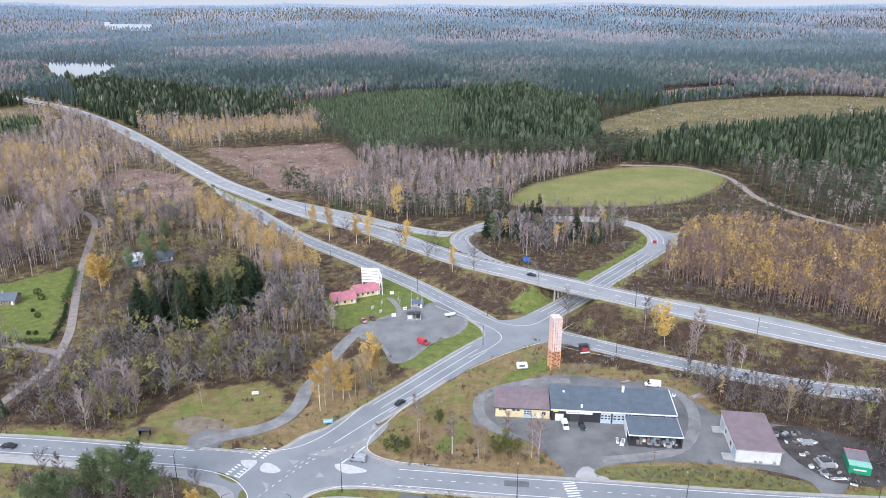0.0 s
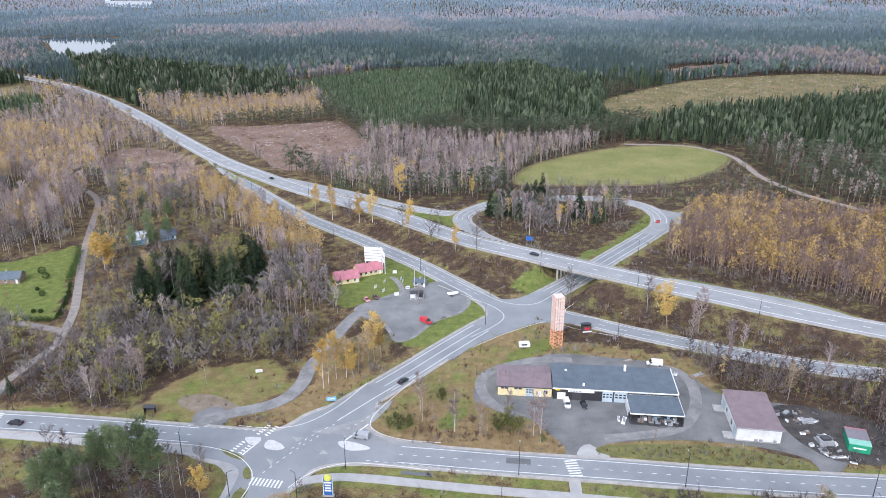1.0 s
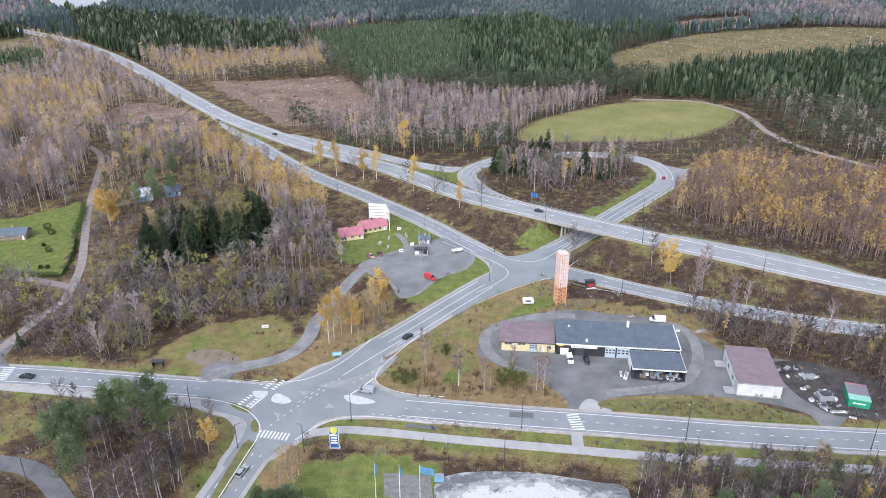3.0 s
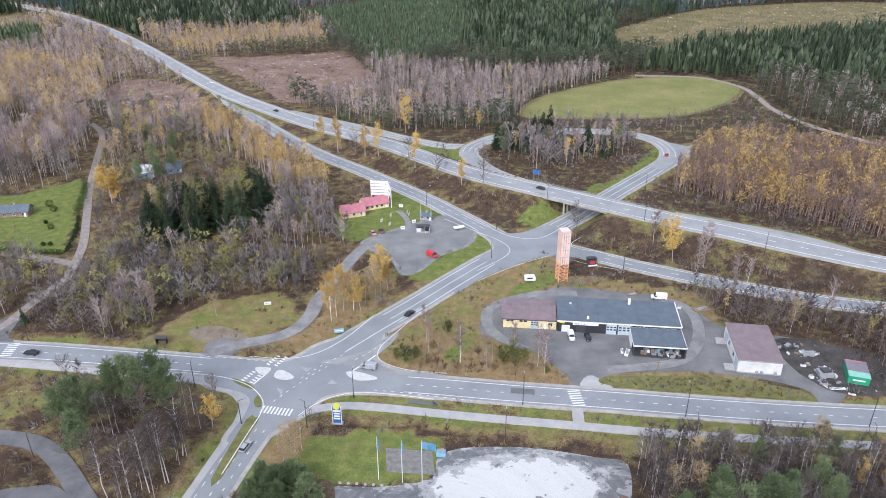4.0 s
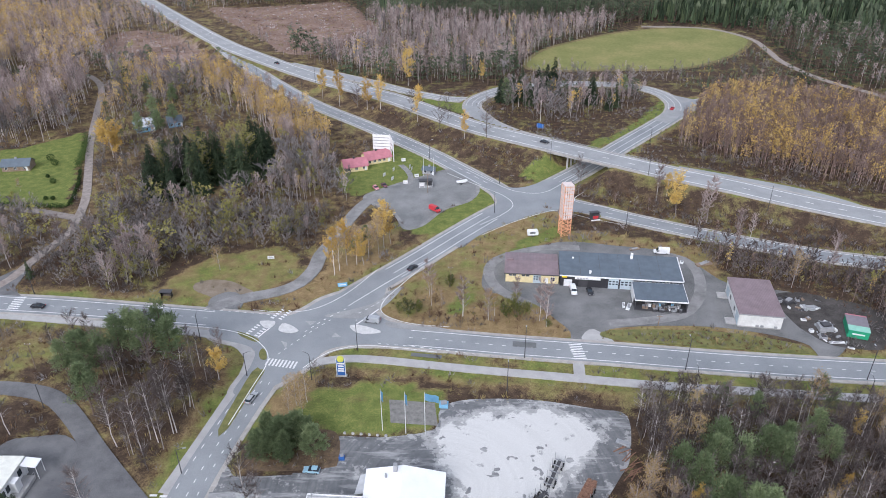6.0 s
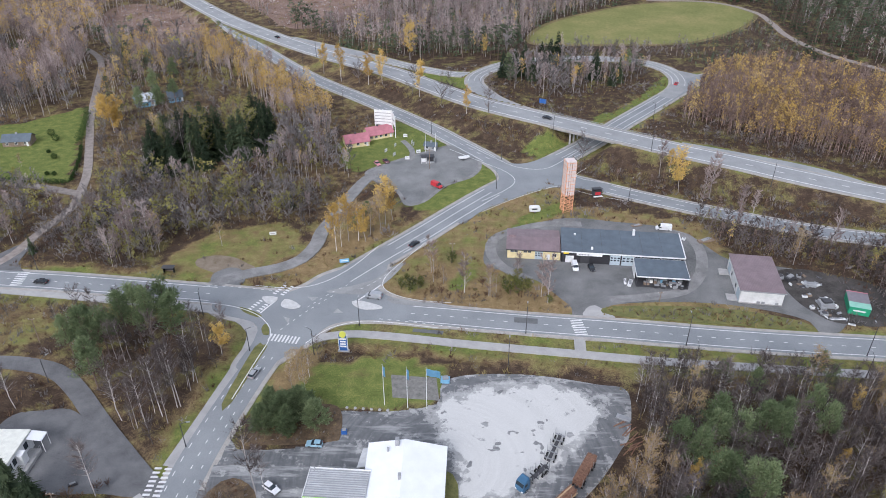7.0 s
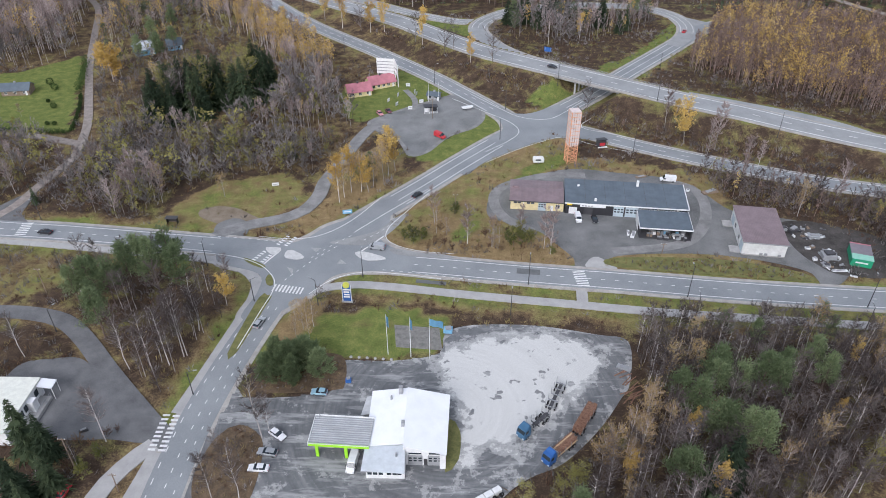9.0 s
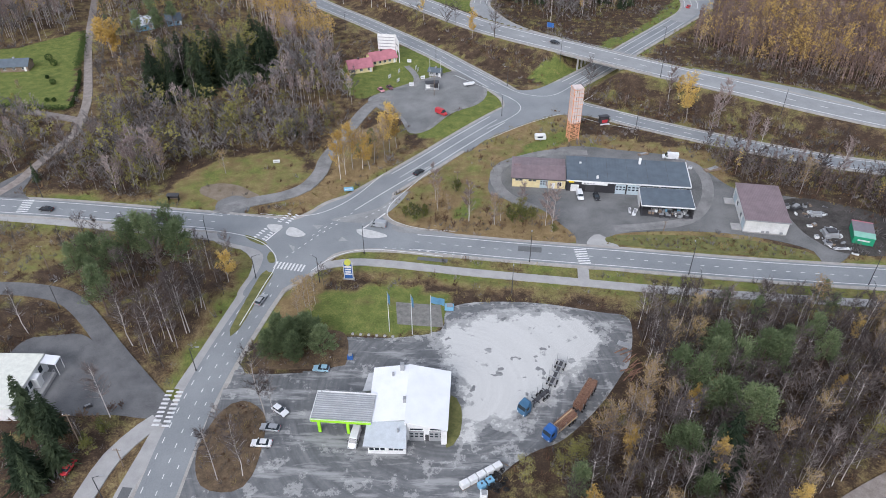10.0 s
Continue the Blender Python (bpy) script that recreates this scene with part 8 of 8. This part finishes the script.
# yard clutter
c = thing("container_shed", pose(118.4, 175.6, 0, 0, 0, -18), "green and grey container shed with a flat roof", "shed")
part("body", boxes((0, 5.8, 0, 8.5, 0, 2.7), bevel=0.03), P_GREEN, c)
part("roof", boxes((-0.1, 5.9, 2.6, 8.6, 2.7, 2.85)), paint("purple_grey_sheet", (0.2, 0.18, 0.2)), c)
part("edge", boxes((-0.1, 5.9, 8.3, 8.7, 2.5, 2.95)), P_PINK, c)
part("sheet", panel(bmesh.new(), [(-0.1, -0.1, 2.74), (5.9, -0.1, 2.74), (5.9, 2.5, 2.95), (-0.1, 2.5, 2.95)], 0.08), paint("pale_green_sheet", (0.25, 0.5, 0.4)), c)
part("mark", boxes((1.2, 4.6, -0.03, 0.0, 1.2, 1.7)), P_WHITE, c, "pale faded bar of writing")
rng4 = np.random.default_rng(33)
for x, y, w, d, h, m in ((113.5, 179.5, 4.2, 3.2, 2.0, P_GREY), (105.0, 194.5, 3.0, 2.0, 1.2, P_GREY), (108.0, 193.6, 3.4, 2.0, 1.6, P_DARK), (113.2, 190.2, 3.6, 1.6, 1.2, P_SILVER), (112.0, 191.5, 1.8, 1.2, 0.8, P_WHITE),
                         (109.0, 184.0, 1.6, 1.0, 0.6, P_WHITE), (110.6, 184.6, 1.4, 1.2, 0.8, P_WOOD), (108.8, 178.0, 1.2, 1.2, 1.1, P_WHITE), (111.0, 174.8, 2.2, 1.6, 1.0, P_GREY), (114.2, 172.6, 4.6, 1.0, 0.3, P_WHITE),
                         (99.5, 197.5, 2.6, 0.8, 0.4, P_WHITE), (103.0, 196.8, 2.0, 0.9, 0.5, P_CREAM), (56.0, 190.5, 1.2, 3.8, 0.7, P_WHITE), (54.6, 191.5, 0.8, 3.0, 0.5, P_WHITE), (80.5, 218.4, 1.2, 1.2, 1.0, P_WHITE),
                         (66.0, 228.0, 4.0, 1.2, 0.5, P_WOOD), (88.0, 217.5, 6.0, 2.0, 0.9, P_WOOD), (42.2, 130.5, 3.6, 1.6, 0.6, P_STEEL), (-27.0, 124.5, 1.4, 1.0, 1.5, P_BLUE), (-2.6, 143.6, 2.4, 2.0, 1.4, P_SKYBLUE),
                         (5.6, 86.4, 1.6, 1.6, 1.2, P_WHITE), (117.0, 169.8, 2.0, 0.6, 0.5, P_WHITE), (-86.2, 107.6, 2.0, 0.6, 0.9, P_DARK)):
    o = thing("scrap_heap", pose(x, y, 0.02, 0, 0, rng4.uniform(-30, 30)), "pile of discarded yard goods and boxes", "junk", "yard clutter")
    part("body", boxes((-w / 2, w / 2, -d / 2, d / 2, 0, h * 0.7), bevel=0.06), m, o)
    part("top", boxes((-w * 0.3, w * 0.35, -d * 0.3, d * 0.35, h * 0.7, h), bevel=0.05), P_GREY if m is not P_GREY else P_DARK, o, at=pose(0, 0, 0, 0, 0, 12))
for n in range(46):
    x, y = ((rng4.uniform(104.5, 118), rng4.uniform(189, 197)) if n < 22 else (rng4.uniform(110, 117.5), rng4.uniform(171.5, 184)))
    o = thing("scrap_piece", pose(x, y, 0.05, rng4.uniform(-8, 8), rng4.uniform(-8, 8), rng4.uniform(0, 180)), "dented scrap metal lying on dark mud", "scrap", "scrap of the yard")
    w, d, h = rng4.uniform(0.4, 2.2), rng4.uniform(0.3, 1.0), rng4.uniform(0.15, 0.9)
    m = [P_DARK, P_GREY, P_STEEL, P_WHITE, P_WOOD, P_DARK, P_SILVER][n % 7]
    part("sheet", outline_solid([(-w / 2, 0), (-w / 2 * 0.8, h), (w * 0.1, h * 0.8), (w / 2 * 0.7, h * 0.95), (w / 2, 0.05)], d / 2, 0.1), m, o)
    part("bar", rod(rod(bmesh.new(), (-w * 0.6, -d * 0.3, 0.1), (w * 0.55, d * 0.4, h * 0.9), 0.05), (-w * 0.3, d * 0.5, 0.05), (w * 0.5, -d * 0.5, 0.3), 0.04), P_STEEL if n % 3 else P_DARK, o)
for n in range(5):
    o = thing("wrapped_pallet", pose(1.6 + n * 1.75, 88.4 + n * 1.12, 0.04, 0, 0, 33), "pallet wrapped in white plastic", "pallet", "wrapped pallets")
    part("load", boxes((-0.95, 0.95, -0.7, 0.7, 0.15, 1.6), bevel=0.12), P_WHITE, o)
    part("pallet", boxes((-0.95, 0.95, -0.7, 0.7, 0, 0.14)), P_WOOD, o)
for x, y in ((5.2, 88.2), (6.9, 89.3)):
    o = thing("tank", pose(x, y, 0.04, 0, 0, 33), "pale blue plastic liquid tank", "tank", "plastic tanks")
    part("body", boxes((-0.8, 0.8, -0.7, 0.7, 0.15, 1.5), bevel=0.1), P_SKYBLUE, o)
    part("lid", rod(bmesh.new(), (0, 0, 1.5), (0, 0, 1.6), 0.25), P_DARK, o)
for n in range(34):
    x, y = 8.8 + rng4.uniform(-2.2, 1.8), 89.6 + rng4.uniform(-2.4, 2.6)
    bm = bmesh.new()
    for a in range(10):
        u0, u1 = a * 0.6283, (a + 1) * 0.6283
        rod(bm, (0.42 * math.cos(u0), 0.42 * math.sin(u0), 0), (0.42 * math.cos(u1), 0.42 * math.sin(u1), 0), 0.14, sides=5)
    ob = part("tyre", bm, P_RUBBER)
    ob.matrix_basis = pose(x, y, 0.16 + rng4.uniform(0, 1.1), rng4.uniform(-30, 60), 0, rng4.uniform(0, 180))
    tagged(ob, "worn black tyre in a heap", "tyre", "heap of tyres")
for n in range(16):
    x, y = 42.4 + rng4.uniform(-1.6, 1.6), 121 + rng4.uniform(-5, 9)
    ob = part("log", rod(bmesh.new(), (-1.8, 0, 0), (1.8, rng4.uniform(-0.2, 0.2), 0), 0.15, 0.12, 7), P_LOG)
    ob.matrix_basis = pose(x, y, 0.15, 0, 0, rng4.uniform(10, 60))
    tagged(ob, "loose pine log on the ground", "log", "loose logs")


# traffic islands, kerbs, beds
M_KERBSTONE = surface("kerb_stone", (0.45, 0.45, 0.44), (0.62, 0.62, 0.61), 0.8, 6.0, 0.85)


def island(outline, label):
    s = slab("traffic_island", outline, 0.2, M_KERBSTONE, label, "traffic island")
    return s


island([(-60.5, 181.4), (-55.8, 181.2), (-56.0, 178.4), (-57.8, 177.6), (-59.6, 179.2)], "small pale traffic island beside a crossing")
island([(-53.9, 177.0), (-53.4, 180.0), (-51.0, 179.6), (-47.6, 176.6), (-49.2, 175.2), (-52.3, 175.6)], "low pale rounded traffic island beside a crossing")
island([(-32.2, 179.2), (-29.3, 179.6), (-23.8, 177.4), (-22.4, 175.8), (-27.6, 175.0), (-30.9, 176.8)], "low teardrop traffic island of pale stone")
M_BED = surface("bed_soil", (0.06, 0.043, 0.03), (0.19, 0.135, 0.082), 0.4, 3.0, 0.95, bump=0.5)
slab("planting_bed", [(-51, 123), (-51.3, 131), (-41, 133.6), (-30, 133.6), (-27.8, 123.8), (-30.4, 121.6), (-46, 120.4)], 0.16, M_BED, "raised bed of grass and soil with kerb", "planting bed")
slab("planting_bed", [(-57, 95.8), (-55, 106.5), (-50.5, 110.3), (-45, 107), (-43.2, 100.7), (-43.5, 90), (-46.8, 86), (-53.7, 87.3)], 0.16, M_BED, "brown bed of shrubs with a kerb", "planting bed")
M_TURF = surface("turf", (0.09, 0.1, 0.035), (0.21, 0.2, 0.075), 0.35, 3.0, 0.95, bump=0.5)
slab("planting_bed", [(-1.6, 113), (0.8, 109.5), (0.5, 101.5), (-2.4, 98), (-2.3, 106)], 0.14, M_TURF, "narrow green strip beside a white building", "planting bed")
for verge in VERGES:
    slab("verge", verge, 0.11, M_TURF, "narrow grass verge between footway and road", "verge")
slab("lawn", [(63, 178.6), (81, 177.6), (97, 173.8), (104, 170.4), (103.4, 167.2), (79.5, 169.6), (60, 171.8), (47, 173.6), (44.2, 176), (48, 178)], 0.05, M_TURF, "green grass strip between yard and road", "lawn")
slab("paving", [(-17.3, 145.9), (-5, 144.8), (-4, 136.2), (-16.2, 137.2)], 0.03, surface("weathered_paving", (0.13, 0.13, 0.12), (0.27, 0.26, 0.24), 0.8, 5.0, 0.95, bump=0.5), "weathered grey paving on a lawn", "paving", rounded=False)
for n in range(6):
    bm = bmesh.new()
    bmesh.ops.create_icosphere(bm, subdivisions=2, radius=0.42)
    for v in bm.verts:
        v.co *= 1 + 0.18 * noise.noise(v.co * 3 + Vector((n, 0, 0)))
        v.co.z *= 0.7
    ob = part("boulder", bm, M_CONCRETE)
    ob.matrix_basis = pose(-27.5 + n * 2.1, 133.1 - 0.15 * n, 0.2)
    tagged(ob, "pale boulder edging a lawn", "stone", "edging boulders")


# hedges of the garden
def hedge(points, h, w):
    line = spline([(x, y, 0) for x, y in points], 1.2)
    rng = np.random.default_rng(3)
    n = len(line) * 60
    k = rng.integers(0, len(line), n)
    p = line[k] + np.column_stack([rng.normal(0, w * 0.4, n), rng.normal(0, w * 0.4, n), rng.uniform(0.1, h, n)])
    v, f = scraps(p, rng.uniform(0.25, 0.5, n), rng)
    tagged(new("hedge", mesh_of("hedge", v, f, [P_HEDGE])), "clipped dark green hedge round a lawn", "hedge")


hedge([(-195, 262.6), (-172, 259.8), (-160, 259.6)], 2.0, 1.6)
hedge([(-159, 262), (-164, 280), (-170.5, 297)], 1.2, 1.0)
hedge([(-173, 300), (-180, 322), (-187, 340)], 3.2, 2.2)
for x, y, h in ((-190.4, 309.8, 3.2), (-185.4, 303.8, 3), (-176.7, 284.2, 2.4), (-171.5, 267.5, 1.6), (-168.5, 267.5, 1.6), (-182, 290, 1.5)):
    n = 420
    p = rng4.normal(0, 1, (n, 3))
    p *= (rng4.uniform(0.75, 1.05, n) / np.linalg.norm(p, axis=1))[:, None]
    v, f = scraps(p * [h * 0.55, h * 0.55, h * 0.5] + [x, y, h * 0.52], rng4.uniform(0.2, 0.4, n), rng4)
    tagged(new("shrub", mesh_of("shrub", v, f, [P_HEDGE])), "rounded evergreen shrub on a lawn", "shrub", "garden shrubs")


# a long pale factory far off on the wooded hills
f = thing("factory", pose(-1248, 2950, float(ground_height([-1248], [2950])[0]), 0, 0, 22), "long white factory hall far off among forest", "building")
part("hall", boxes((-80, 90, 0, 40, -4, 22), bevel=0.5), P_ROOFGREY, f)
part("tower", boxes((-80, -62, 4, 30, 22, 31), bevel=0.5), P_ROOFGREY, f)
part("roof", boxes((-81, 91, -1, 41, 22, 23.5)), P_ROOFGREY, f)
